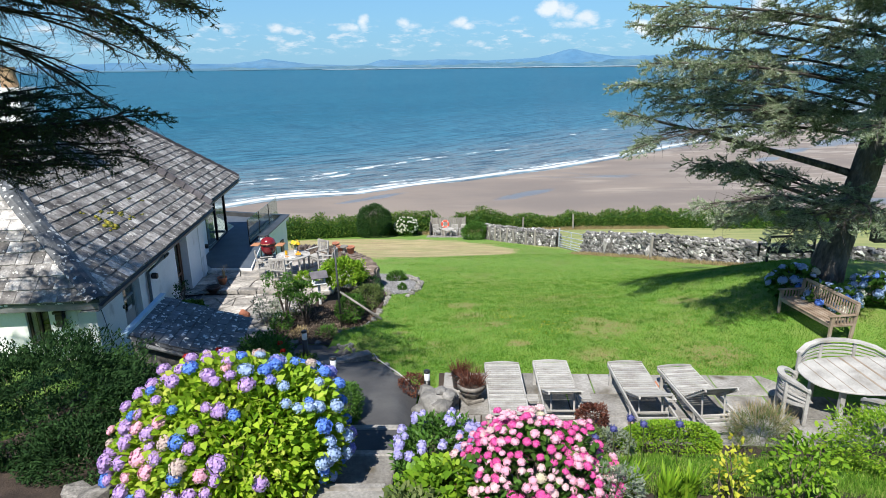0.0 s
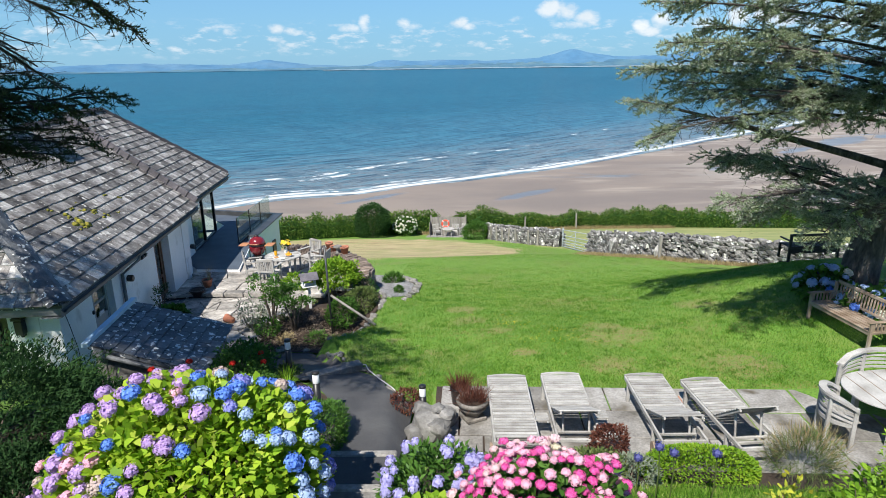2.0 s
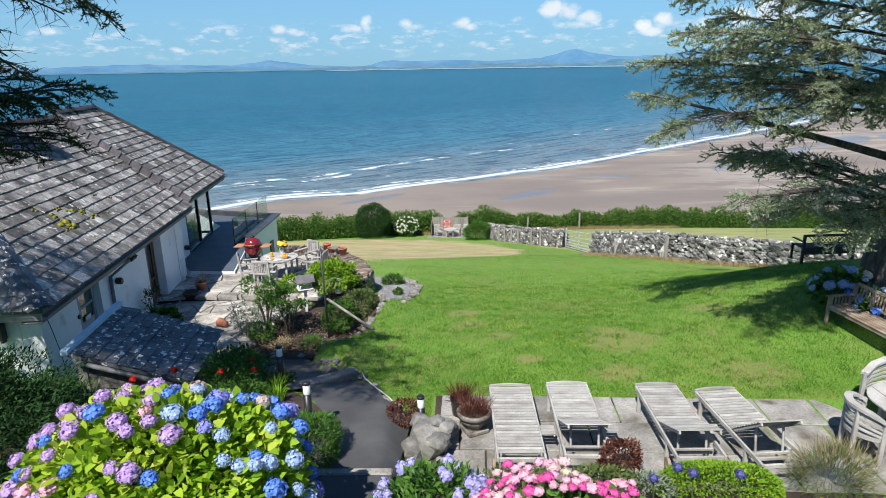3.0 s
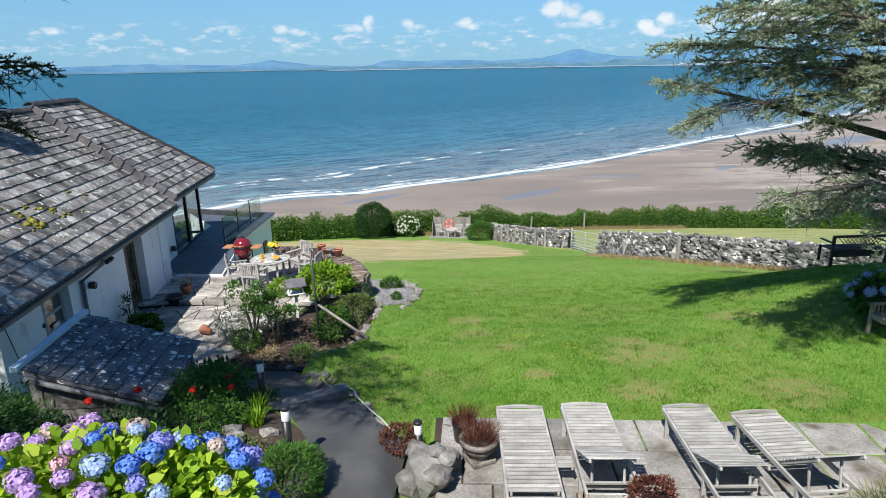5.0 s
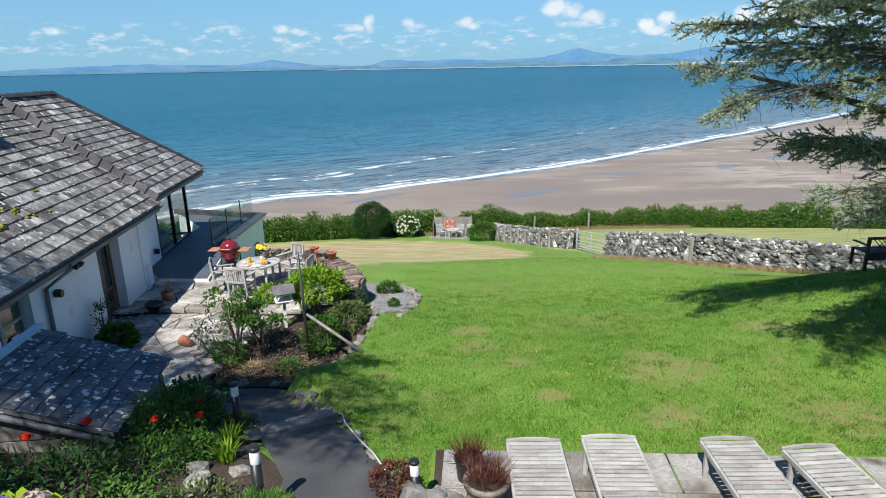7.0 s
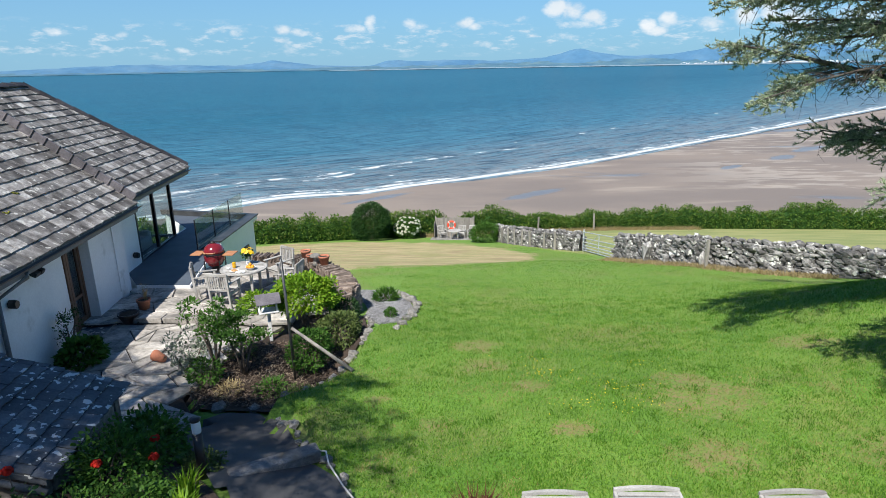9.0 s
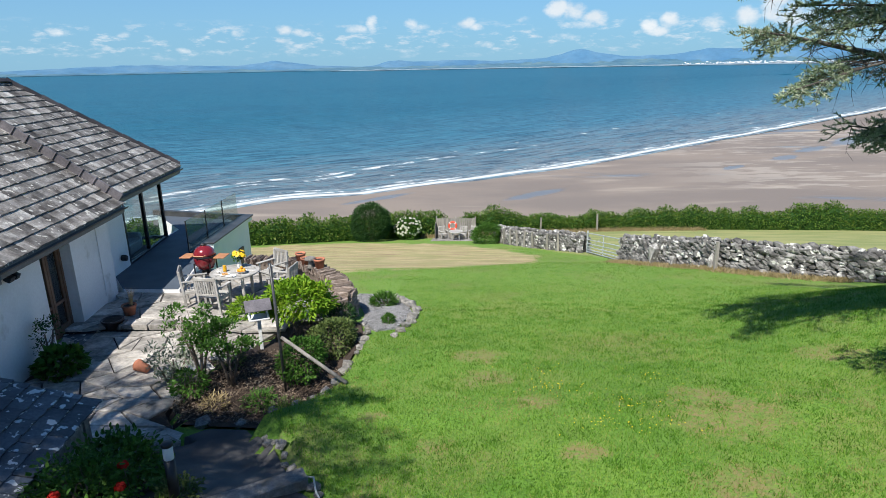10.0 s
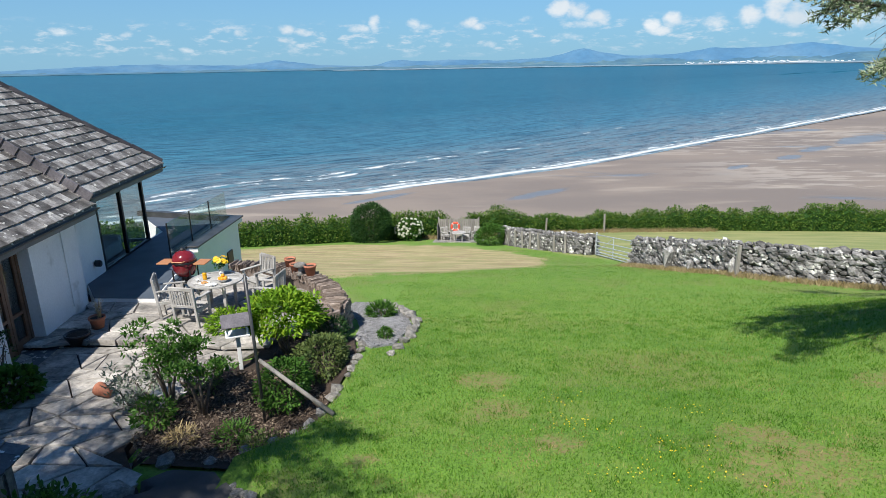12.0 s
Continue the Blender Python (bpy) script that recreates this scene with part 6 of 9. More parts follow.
for x, y, turn, lab in ((-6.78, 19.08, 112, "silvery slatted garden armchair turned to the round table"), (-6.05, 18.55, 172, "silvery slatted garden armchair turned to the round table"),
                        (-5.2, 20.35, -35, "silvery slatted garden armchair turned to the round table"), (-4.6, 19.3, -95, "silvery slatted garden armchair beside the slate wall")):
    armchair(pose(x, y, PZ, 0, 0, turn), lab, "armchairs round the breakfast table")

# breakfast things on the table
TZ = PZ + 0.71
YELLOW = surf("yellow_petal", [(0.75, 0.42, 0.01), (0.85, 0.55, 0.02)], 20, 0.6, 0.1, 60, island=0.15)
ORANGE_FRUIT = surf("orange_peel", [(0.75, 0.3, 0.02), (0.8, 0.38, 0.03)], 20, 0.45, 0.3, 120, vary=0.12)
CHINA = surf("white_china", [(0.78, 0.78, 0.76), (0.82, 0.82, 0.8)], 5, 0.2, 0.0, 40, fine=0.03)
JUICE = surf("orange_juice", [(0.8, 0.4, 0.01), (0.85, 0.45, 0.02)], 5, 0.1, 0.0, 40, fine=0.03)
PASTRY = surf("baked_pastry", [(0.45, 0.22, 0.07), (0.6, 0.34, 0.14)], 12, 0.7, 0.4, 60)
vase = thing("flower_vase", pose(-5.85, 19.75, TZ), "glass vase of bright yellow sunflowers", "vase")
bm = bmesh.new()
lathe(bm, [(0.05, 0), (0.06, 0.05), (0.045, 0.16), (0.055, 0.2), (0.05, 0.2), (0.04, 0.15)], 16)
part("vessel", bm, CHINA, vase)
VASE_LEAF = leafy("vase_leaf", [(0.03, 0.09, 0.02), (0.06, 0.15, 0.03)])
pts = rng.normal(0, 0.06, (60, 3)) + np.array((0, 0, 0.28))
quads("foliage", leaves(pts, pts * np.array((1, 1, 0.5)), 0.1, 0.05), VASE_LEAF, vase)
for i in range(8):
    a, e = i * 2.4, 0.35 + 0.1 * (i % 3)
    c = Vector((0.12 * math.cos(a), 0.12 * math.sin(a), 0.33 + 0.03 * (i % 4)))
    bm = bmesh.new()
    for k in range(12):
        b_ = k * math.pi / 6
        t = bmesh.ops.create_circle(bm, cap_ends=True, segments=5, radius=0.022)["verts"]
        bmesh.ops.transform(bm, verts=t, matrix=Matrix.Rotation(b_, 4, "Z") @ Matrix.Translation((0.045, 0, 0.004 * (k % 2))) @ Matrix.Diagonal((1.6, 0.7, 1, 1)))
    bmesh.ops.create_icosphere(bm, subdivisions=1, radius=0.024)
    ob = part("flower", bm, YELLOW, vase)
    ob.matrix_basis = Matrix.Translation(c) @ Vector((math.cos(a) * e * 2, math.sin(a) * e * 2 - 0.4, 1)).to_track_quat("Z", "Y").to_matrix().to_4x4()
bowl = thing("fruit_bowl", pose(-5.62, 19.3, TZ), "white china bowl heaped with oranges", "bowl")
bm = bmesh.new()
lathe(bm, [(0.05, 0), (0.07, 0.005), (0.13, 0.07), (0.14, 0.075), (0.125, 0.07), (0.06, 0.015)], 22)
part("dish", bm, CHINA, bowl, "", True)
for i, (x, y, z) in enumerate(((0.05, 0.02, 0.085), (-0.05, 0.03, 0.085), (0.0, -0.055, 0.085), (0.07, -0.05, 0.09), (-0.06, -0.05, 0.09), (0.0, 0.0, 0.145))):
    bm = bmesh.new()
    bmesh.ops.create_uvsphere(bm, u_segments=12, v_segments=8, radius=0.042)
    bmesh.ops.translate(bm, verts=bm.verts, vec=(x, y, z))
    part("orange", bm, ORANGE_FRUIT, bowl, "", True)
jug = thing("juice_jug", pose(-6.1, 19.42, TZ), "glass jug of orange juice", "jug")
bm = bmesh.new()
lathe(bm, [(0.045, 0), (0.05, 0.06), (0.046, 0.15), (0.05, 0.16)], 16)
part("juice", bm, JUICE, jug, "orange juice", True)
for x, y, nm, lab in ((-6.0, 19.15, "plate", "white plate of pastries"), (-5.8, 19.05, "plate", "small white breakfast plate")):
    pl = thing(nm, pose(x, y, TZ), lab, "plate")
    bm = bmesh.new()
    lathe(bm, [(0.07, 0), (0.125, 0.015), (0.13, 0.02), (0.12, 0.018), (0.065, 0.008)], 24)
    part("rim", bm, CHINA, pl, "", True)
    if x < -5.9:
        for i in range(4):
            bm = bmesh.new()
            stone(bm, (0.05 * math.cos(i * 1.6), 0.05 * math.sin(i * 1.6), 0.03), (0.09, 0.05, 0.04), 0.1, turn=i)
            part("pastry", bm, PASTRY, pl)
for x, y in ((-6.2, 19.25), (-5.75, 18.95)):
    cup = thing("cup", pose(x, y, TZ), "small white china cup", "cup")
    bm = bmesh.new()
    lathe(bm, [(0.025, 0), (0.04, 0.05), (0.042, 0.065), (0.036, 0.06), (0.02, 0.01)], 14)
    part("bowl", bm, CHINA, cup, "", True)
    bm = bmesh.new()
    tube(bm, [(0.038, 0, 0.05), (0.065, 0, 0.045), (0.065, 0, 0.025), (0.036, 0, 0.02)], 0.006, 5)
    part("handle", bm, CHINA, cup)

# kamado grill
grill = thing("barbecue_grill", pose(-7.12, 20.55, -0.62), "dark red ceramic egg barbecue with wooden side shelves", "barbecue")
bm = bmesh.new()
lathe(bm, [(0.12, 0.0), (0.2, 0.03), (0.275, 0.18), (0.29, 0.32), (0.285, 0.36)], 28)
part("base", bm, CERAMIC, grill, "", True)
bm = bmesh.new()
lathe(bm, [(0.293, 0.35), (0.298, 0.36), (0.298, 0.385), (0.293, 0.395)], 28)
part("band", bm, BLACK, grill, "black metal band")
bm = bmesh.new()
lathe(bm, [(0.285, 0.39), (0.28, 0.45), (0.24, 0.55), (0.16, 0.62), (0.08, 0.645), (0.07, 0.66)], 28)
lid = part("lid", bm, CERAMIC, grill, "", True)
bm = bmesh.new()
lathe(bm, [(0.07, 0.65), (0.075, 0.69), (0.05, 0.715), (0.02, 0.73)], 14)
part("chimney_cap", bm, BLACK, lid)
for x in (-1, 1):
    block("side_shelf", (x * 0.46, 0, 0.36), (0.3, 0.42, 0.025), SHELF_WOOD, grill, "orange-brown wooden shelf")
bm = bmesh.new()
tube(bm, [(-0.16, -0.3, 0.46), (-0.13, -0.36, 0.45), (0.13, -0.36, 0.45), (0.16, -0.3, 0.46)], 0.014, 6)
part("handle", bm, SHELF_WOOD, lid)
for a in (0.8, 2.35, 3.9, 5.5):
    bm = bmesh.new()
    tube(bm, [(0.3 * math.cos(a), 0.3 * math.sin(a), -0.42), (0.3 * math.cos(a), 0.3 * math.sin(a), 0.2)], 0.018, 6)
    part("leg", bm, BLACK, grill)
block("low_shelf", (0, 0, -0.12), (0.55, 0.55, 0.03), BLACK, grill)
bm = bmesh.new()
lathe(bm, [(0.11, -0.1), (0.11, 0.02)], 12)
part("foot_ring", bm, BLACK, grill)


# ---- pots ----
def pot(x, y, z, r, h, material, label, lean=0.0, turn=0.0, group="", soil=True):
    ob = thing("plant_pot", pose(x, y, z, lean, 0, turn), label, "pot", group)
    bm = bmesh.new()
    lathe(bm, [(r * 0.66, 0), (r * 0.92, h * 0.8), (r, h * 0.82), (r, h), (r * 0.88, h), (r * 0.8, h * 0.5)], 22)
    part("body", bm, material, ob, "", True)
    if soil:
        bm = bmesh.new()
        lathe(bm, [(r * 0.86, h * 0.84), (r * 0.5, h * 0.9)], 16)
        part("soil", bm, SOIL, ob)
    return ob


pot(-6.2, 15.62, -1.04, 0.12, 0.26, TERRACOTTA, "small terracotta pot lying tipped on the flags", 82, 250, soil=False)
pot(-8.15, 17.75, -1.15, 0.25, 0.24, GLAZED, "low dark glazed bowl beside the doorstep")
pot(-8.05, 18.3, -1.03, 0.17, 0.26, TERRACOTTA, "terracotta pot with thin bare stems by the wall")
for x, y, z, r, h in ((-4.75, 21.38, -0.66, 0.15, 0.24), (-4.5, 21.0, -0.66, 0.14, 0.22), (-4.05, 20.75, -0.66, 0.16, 0.27)):
    pot(x, y, z, r, h, TERRACOTTA, "terracotta pot standing on the slate wall", group="pots on the slate wall")
bird_bath = thing("garden_ornament", pose(-4.3, 20.75, -0.66), "small weathered stone mushroom ornament", "ornament")
bm = bmesh.new()
lathe(bm, [(0.1, 0), (0.06, 0.08), (0.05, 0.2), (0.16, 0.24), (0.13, 0.3), (0.05, 0.33)], 16)
part("body", bm, ROCK, bird_bath, "", True)
# stone bowl planter and the dark tub beside it
barrel = thing("urn_planter", pose(0.52, 9.1, 0.03), "weathered stone bowl planter with dry russet stems", "planter")
URN = surf("weathered_urn", [(0.09, 0.08, 0.068), (0.17, 0.155, 0.135), (0.27, 0.25, 0.225)], 5, 0.85, 0.5, 30, fine=0.35)
block("plinth", (0, 0, 0.035), (0.36, 0.36, 0.07), URN, barrel, bevel=0.015, m=Matrix.Rotation(0.5, 4, "Z"))
bm = bmesh.new()
lathe(bm, [(0.15, 0.07), (0.13, 0.1), (0.16, 0.13), (0.225, 0.2), (0.25, 0.28)], 24)
part("bowl", bm, URN, barrel, "", True)
bm = bmesh.new()
lathe(bm, [(0.245, 0.28), (0.275, 0.29), (0.28, 0.34), (0.265, 0.36), (0.235, 0.36), (0.22, 0.3)], 24)
part("rim", bm, URN, barrel, "", True)
bm = bmesh.new()
lathe(bm, [(0.23, 0.31), (0.1, 0.34)], 16)
part("soil", bm, SOIL, barrel)
bucket = thing("bucket_planter", pose(0.3, 9.6, 0.0), "black plastic tub of withered plants", "planter")
bm = bmesh.new()
lathe(bm, [(0.14, 0), (0.17, 0.29), (0.18, 0.29), (0.18, 0.33), (0.165, 0.33), (0.14, 0.1)], 20)
part("body", bm, BLACK, bucket, "", True)

# ---- bollard lamps ----
def bollard(x, y, z, h, label):
    ob = thing("bollard_lamp", pose(x, y, z, rng.uniform(-2, 2), rng.uniform(-2, 2), 0), label, "lamp", "bollard lamps along the path")
    bm = bmesh.new()
    lathe(bm, [(0.058, -0.1), (0.058, h - 0.2), (0.05, h - 0.2)], 16)
    part("post", bm, BLACK, ob, "", True)
    bm = bmesh.new()
    lathe(bm, [(0.052, h - 0.2), (0.055, h - 0.19), (0.055, h - 0.045), (0.05, h - 0.04)], 16)
    part("diffuser", bm, LAMP_WHITE, ob, "white opal lamp band", True)
    bm = bmesh.new()
    lathe(bm, [(0.06, h - 0.045), (0.062, h - 0.04), (0.062, h - 0.01), (0.05, h)], 16)
    part("cap", bm, BLACK, ob, "", True)


bollard(-3.06, 10.66, -0.1, 0.81, "black bollard lamp with a white band beside the path")
bollard(-1.91, 8.4, 0.3, 0.93, "black bollard lamp with a white band beside the path")
bollard(-1.95, 7.0, 0.42, 0.72, "black bollard lamp with a white band beside the steps")
bollard(-0.3, 9.02, 0.08, 0.59, "short bollard lamp behind the boulder")
# boulder pile at the path's corner
boulders = thing("boulder_pile", pose(-0.15, 8.65, 0.0), "pile of grey boulders at the corner of the path", "boulders")
BOULDER = surf("grey_boulder", [(0.1, 0.097, 0.09), (0.18, 0.175, 0.165), (0.28, 0.27, 0.255)], 3, 0.9, 0.9, 14, vary=0.15, fine=0.4, dist=0.02)
for x, y, z, s, hh in ((0, 0, 0.18, 0.62, 0.5), (0.2, 0.15, 0.3, 0.34, 0.22), (-0.15, 0.2, 0.32, 0.32, 0.2), (0.15, -0.25, 0.28, 0.35, 0.22), (0.25, -0.05, 0.38, 0.26, 0.15), (0.1, 0.05, 0.43, 0.24, 0.1), (0.28, 0.3, 0.12, 0.3, 0.25), (-0.25, -0.2, 0.1, 0.35, 0.3)):
    bm = bmesh.new()
    stone(bm, (x, y, z), (s, s * 0.9, hh), 0.2, turn=rng.uniform(0, 6), cuts=2)
    part("boulder", bm, BOULDER, boulders)
# hose along the path
hose_pts = [(-1.9, 11.35), (-1.66, 11.2), (-1.55, 10.9), (-1.22, 10.3), (-0.95, 9.9), (-0.75, 9.5), (-0.6, 9.3)]
bm = bmesh.new()
tube(bm, [(x, y, land(x, y) + 0.11) for x, y in hose_pts], 0.012, 6)
tagged(part("garden_hose", bm, HOSE, None, "", True), "pale garden hose lying along the path edge", "hose")

# ---- big outdoor dining set ----
def oval_table(m, half_len, half_wid, height, label):
    ob = thing("dining_table", m, label, "table")
    top = new("tabletop")
    top.parent = ob
    bm = bmesh.new()
    seg = 44
    ringv = []
    for k, z in ((0.985, height - 0.035), (1.0, height - 0.028), (1.0, height - 0.006), (0.99, height)):
        ring = []
        for i in range(seg):
            a = 2 * math.pi * i / seg
            c, s = math.cos(a), math.sin(a)
            ring.append(bm.verts.new((k * half_len * math.copysign(abs(c) ** 0.8, c), k * half_wid * math.copysign(abs(s) ** 0.8, s), z)))
        ringv.append(ring)
    for a, b in zip(ringv, ringv[1:]):
        for i in range(seg):
            bm.faces.new((a[i], a[(i + 1) % seg], b[(i + 1) % seg], b[i]))
    bm.faces.new(ringv[-1])
    bm.faces.new(ringv[0][::-1])
    part("board", bm, TEAK, top)
    for i in range(1, 9):
        x = -half_len + 2 * half_len * i / 9
        reach = half_wid * (1 - abs(x / half_len) ** 2.5) ** 0.4 - 0.02
        block("joint_strip", (x, 0, height + 0.002), (0.012 if i not in (4, 5) else 0.04, 2 * reach, 0.005), TEAK_BROWN, top, bevel=0)
    for x in (-1, 1):
        for y in (-1, 1):
            block("leg", (x * half_len * 0.62, y * half_wid * 0.6, height / 2 - 0.02), (0.085, 0.085, height - 0.03), TEAK, ob)
    for y in (-1, 1):
        block("apron", (0, y * half_wid * 0.6, height - 0.09), (half_len * 1.2, 0.03, 0.1), TEAK, ob)
    return ob


def curved_seat(m, radius, arc, label, name, category, depth=0.45, height=0.84):
    """A seat with a rounded, slatted back; the back bows round local +y."""
    ob = thing(name, m, label, category, "seats round the dining table")
    steps = max(6, int(arc / 12))

    def at(a, r, z):
        return Vector((r * math.sin(radians(a)), r * math.cos(radians(a)) - radius, z))

    for k, (z, rr, hgt, dep) in enumerate(((height - 0.02, 0.0, 0.045, 0.11), (0.74, 0.0, 0.035, 0.025), (0.665, 0.0, 0.035, 0.025), (0.59, 0.0, 0.035, 0.025), (0.515, 0.0, 0.035, 0.025), (0.4, -0.01, 0.06, 0.03))):
        bm = bmesh.new()
        rows_ = []
        for i in range(steps + 1):
            a = -arc / 2 + arc * i / steps
            zz = z - (0.16 * (abs(2 * i / steps - 1) ** 3) if k < 5 else 0) * (1 - k * 0.12)
            rows_.append([bm.verts.new(at(a, radius + rr + o, zz + q)) for o, q in ((-dep / 2, -hgt / 2), (dep / 2, -hgt / 2), (dep / 2, hgt / 2), (-dep / 2, hgt / 2))])
        for a, b in zip(rows_, rows_[1:]):
            for j in range(4):
                bm.faces.new((a[j], a[(j + 1) % 4], b[(j + 1) % 4], b[j]))
        bm.faces.new(rows_[0])
        bm.faces.new(rows_[-1][::-1])
        part("top_rail" if k == 0 else "back_slat" if k < 5 else "seat_rail", bm, TEAK, ob)
    for f in (-1, -0.35, 0.35, 1):
        p = at(f * arc / 2 * 0.97, radius, 0)
        block("leg", (p.x, p.y, 0.36 if abs(f) == 1 else 0.4), (0.06, 0.06, 0.7 if abs(f) == 1 else 0.8), TEAK, ob)
    wide = radius * math.sin(radians(min(arc, 170) / 2))
    n_ = 6
    for i in range(n_):
        r0 = radius - 0.04 - (i + 0.5) * depth / n_
        bm = bmesh.new()
        rows_ = []
        for j in range(steps + 1):
            a = -arc / 2 * 0.95 + arc * 0.95 * j / steps
            c = at(a, radius - 0.05, 0.42)
            lim = at(a, radius - 0.05, 0.42).y - (i + 0.5) * depth / n_ * (1.0 if arc < 100 else 0.9)
            rows_.append((c.x * (1 - 0.04 * i), max(lim, -depth - 0.2) if arc < 100 else -0.06 - (i + 0.5) * depth / n_))
        if arc >= 100:
            half = math.sqrt(max(0.02, (radius - 0.06) ** 2 - (rows_[0][1] + radius) ** 2)) if abs(rows_[0][1] + radius) < radius - 0.06 else 0.1
            box(bm, (0, rows_[0][1], 0.42), (2 * half, depth / n_ - 0.012, 0.022))
        else:
            for (x0, y0), (x1, y1) in zip(rows_, rows_[1:]):
                d = Vector((x1 - x0, y1 - y0, 0))
                box(bm, ((x0 + x1) / 2, (y0 + y1) / 2, 0.42), (d.length + 0.01, depth / n_ - 0.012, 0.022), Matrix.Rotation(math.atan2(d.y, d.x), 4, "Z"))
        part("seat_slat", bm, TEAK, ob)
    return ob


oval_table(pose(7.62, 8.92, 0.02, 0, 0, 4), 1.2, 0.7, 0.73, "large oval weathered teak dining table")
curved_seat(pose(5.98, 8.75, 0.025, 0, 0, 82), 0.34, 190, "silvery round-backed teak armchair", "round_armchair", "chair", 0.42)
curved_seat(pose(7.7, 10.12, 0.025, 0, 0, -3), 1.25, 84, "curved weathered teak bench behind the dining table", "curved_bench", "bench", 0.42, 0.86)
curved_seat(pose(7.35, 7.72, 0.025, 0, 0, 172), 0.34, 190, "silvery round-backed teak armchair", "round_armchair", "chair", 0.42)


def long_bench(m, length, label, material):
    """A garden bench with slatted back and arms; local -y is its front."""
    ob = thing("garden_bench", m, label, "bench")
    for x in (-length / 2 + 0.03, length / 2 - 0.03):
        block("front_leg", (x, -0.26, 0.3), (0.06, 0.06, 0.62), material, ob)
        block("back_leg", (x, 0.28, 0.43), (0.06, 0.07, 0.88), material, ob, m=Matrix.Rotation(-0.08, 4, "X"))
        block("armrest", (x, -0.03, 0.63), (0.085, 0.64, 0.032), material, ob, bevel=0.01)
        for i in range(6):
            block("arm_slat", (x, -0.2 + i * 0.08, 0.52), (0.02, 0.035, 0.2), material, ob, bevel=0.003)
        block("arm_rail", (x, 0.0, 0.4), (0.035, 0.5, 0.05), material, ob)
    block("front_rail", (0, -0.26, 0.38), (length - 0.1, 0.03, 0.07), material, ob)
    for i in range(6):
        block("seat_slat", (0, -0.25 + i * 0.093, 0.43), (length - 0.06, 0.075, 0.022), material, ob, bevel=0.004)
    back = new("backrest")
    back.parent = ob
    back.matrix_basis = pose(0, 0.29, 0.45, -6, 0, 0)
    block("top_rail", (0, 0.01, 0.42), (length - 0.06, 0.04, 0.075), material, back, bevel=0.01)
    block("low_rail", (0, 0.01, 0.07), (length - 0.1, 0.03, 0.05), material, back)
    n_ = int((length - 0.2) / 0.075)
    for i in range(n_):
        block("back_slat", (-length / 2 + 0.1 + (i + 0.5) * (length - 0.2) / n_, 0.01, 0.24), (0.035, 0.018, 0.32), material, back, bevel=0.003)
    return ob


bx, by = 8.42, 12.28
long_bench(pose(bx, by, land(bx, by) + 0.0, 0, 0, -80), 1.75, "brown weathered teak bench beneath the conifer", TEAK_BROWN)
# lattice-backed dark bench on the mound
lat = thing("lattice_bench", pose(10.7, 18.05, land(10.7, 18.05), 0, 0, 6), "dark bench with a diagonal lattice back on the bank", "bench")
for x in (-0.75, 0.75):
    block("post", (x, 0, 0.38), (0.07, 0.07, 0.86), DARK_WOOD, lat)
    block("front_leg", (x, 0.5, 0.2), (0.06, 0.06, 0.45), DARK_WOOD, lat)
    block("armrest", (x, 0.25, 0.6), (0.07, 0.55, 0.03), DARK_WOOD, lat)
for z in (0.4, 0.78):
    block("back_rail", (0, 0, z), (1.44, 0.04, 0.07), DARK_WOOD, lat)
block("apron", (0, 0.02, 0.28), (1.44, 0.04, 0.14), DARK_WOOD, lat)
for i in range(4):
    block("seat_slat", (0, 0.1 + i * 0.13, 0.4), (1.5, 0.1, 0.025), DARK_WOOD, lat, bevel=0.004)
for i in range(15):
    for sgn, off_ in ((1, -0.005), (-1, 0.005)):
        x = -0.78 + i * 0.104
        bm = bmesh.new()
        x0, x1 = x - sgn * 0.17, x + sgn * 0.17
        if max(abs(x0), abs(x1)) > 0.74:
            bm.free()
            continue
        tube(bm, [(x0, off_, 0.42), (x1, off_, 0.76)], 0.011, 4)
        part("lattice_lath", bm, DARK_WOOD, lat)
box_ = block("nest_box", (0, 0, 0), (0.3, 0.22, 0.36), DARK_WOOD, None, bevel=0.01)
box_.matrix_basis = pose(10.62, 13.95, 1.95)
tagged(box_, "dark timber nest box fixed to the trunk", "nest box")

# ---- bird table and clothes pole in the bed ----
bt = thing("bird_table", pose(-4.25, 16.6, -1.05, 0, 0, 25), "white bird table with a grey-brown pitched roof", "bird table")
block("post", (0, 0, 0.32), (0.07, 0.07, 0.8), WHITE_PAINT, bt)
block("tray", (0, 0, 0.7), (0.42, 0.34, 0.03), WHITE_PAINT, bt)
for x in (-0.17, 0.17):
    for y in (-0.12, 0.12):
        block("roof_post", (x, y, 0.83), (0.03, 0.03, 0.25), WHITE_PAINT, bt, bevel=0.003)
for sgn in (-1, 1):
    block("roof_board", (0, sgn * 0.13, 1.0), (0.52, 0.3, 0.025), FLASHING, bt, m=Matrix.Rotation(-sgn * 0.55, 4, "X"))
pole = thing("clothes_pole", pose(-3.24, 14.95, -0.95, 0, -1.5, 0), "dark metal clothes-line pole in the bed", "pole")
bm = bmesh.new()
tube(bm, [(0, 0, -0.2), (0, 0, 1.0), (0, 0, 2.3)], 0.026, 8)
part("shaft", bm, GUTTER, pole, "", True)
bm = bmesh.new()
tube(bm, [(-0.05, 0, 2.2), (0.02, 0, 2.28), (0.06, 0.0, 2.24)], 0.012, 5)
part("hook", bm, GALV, pole)
prop = thing("wooden_prop", pose(-1.98, 14.42, land(-1.98, 14.42) + 0.03), "long grey wooden prop leaning on the pole", "prop")
bm = bmesh.new()
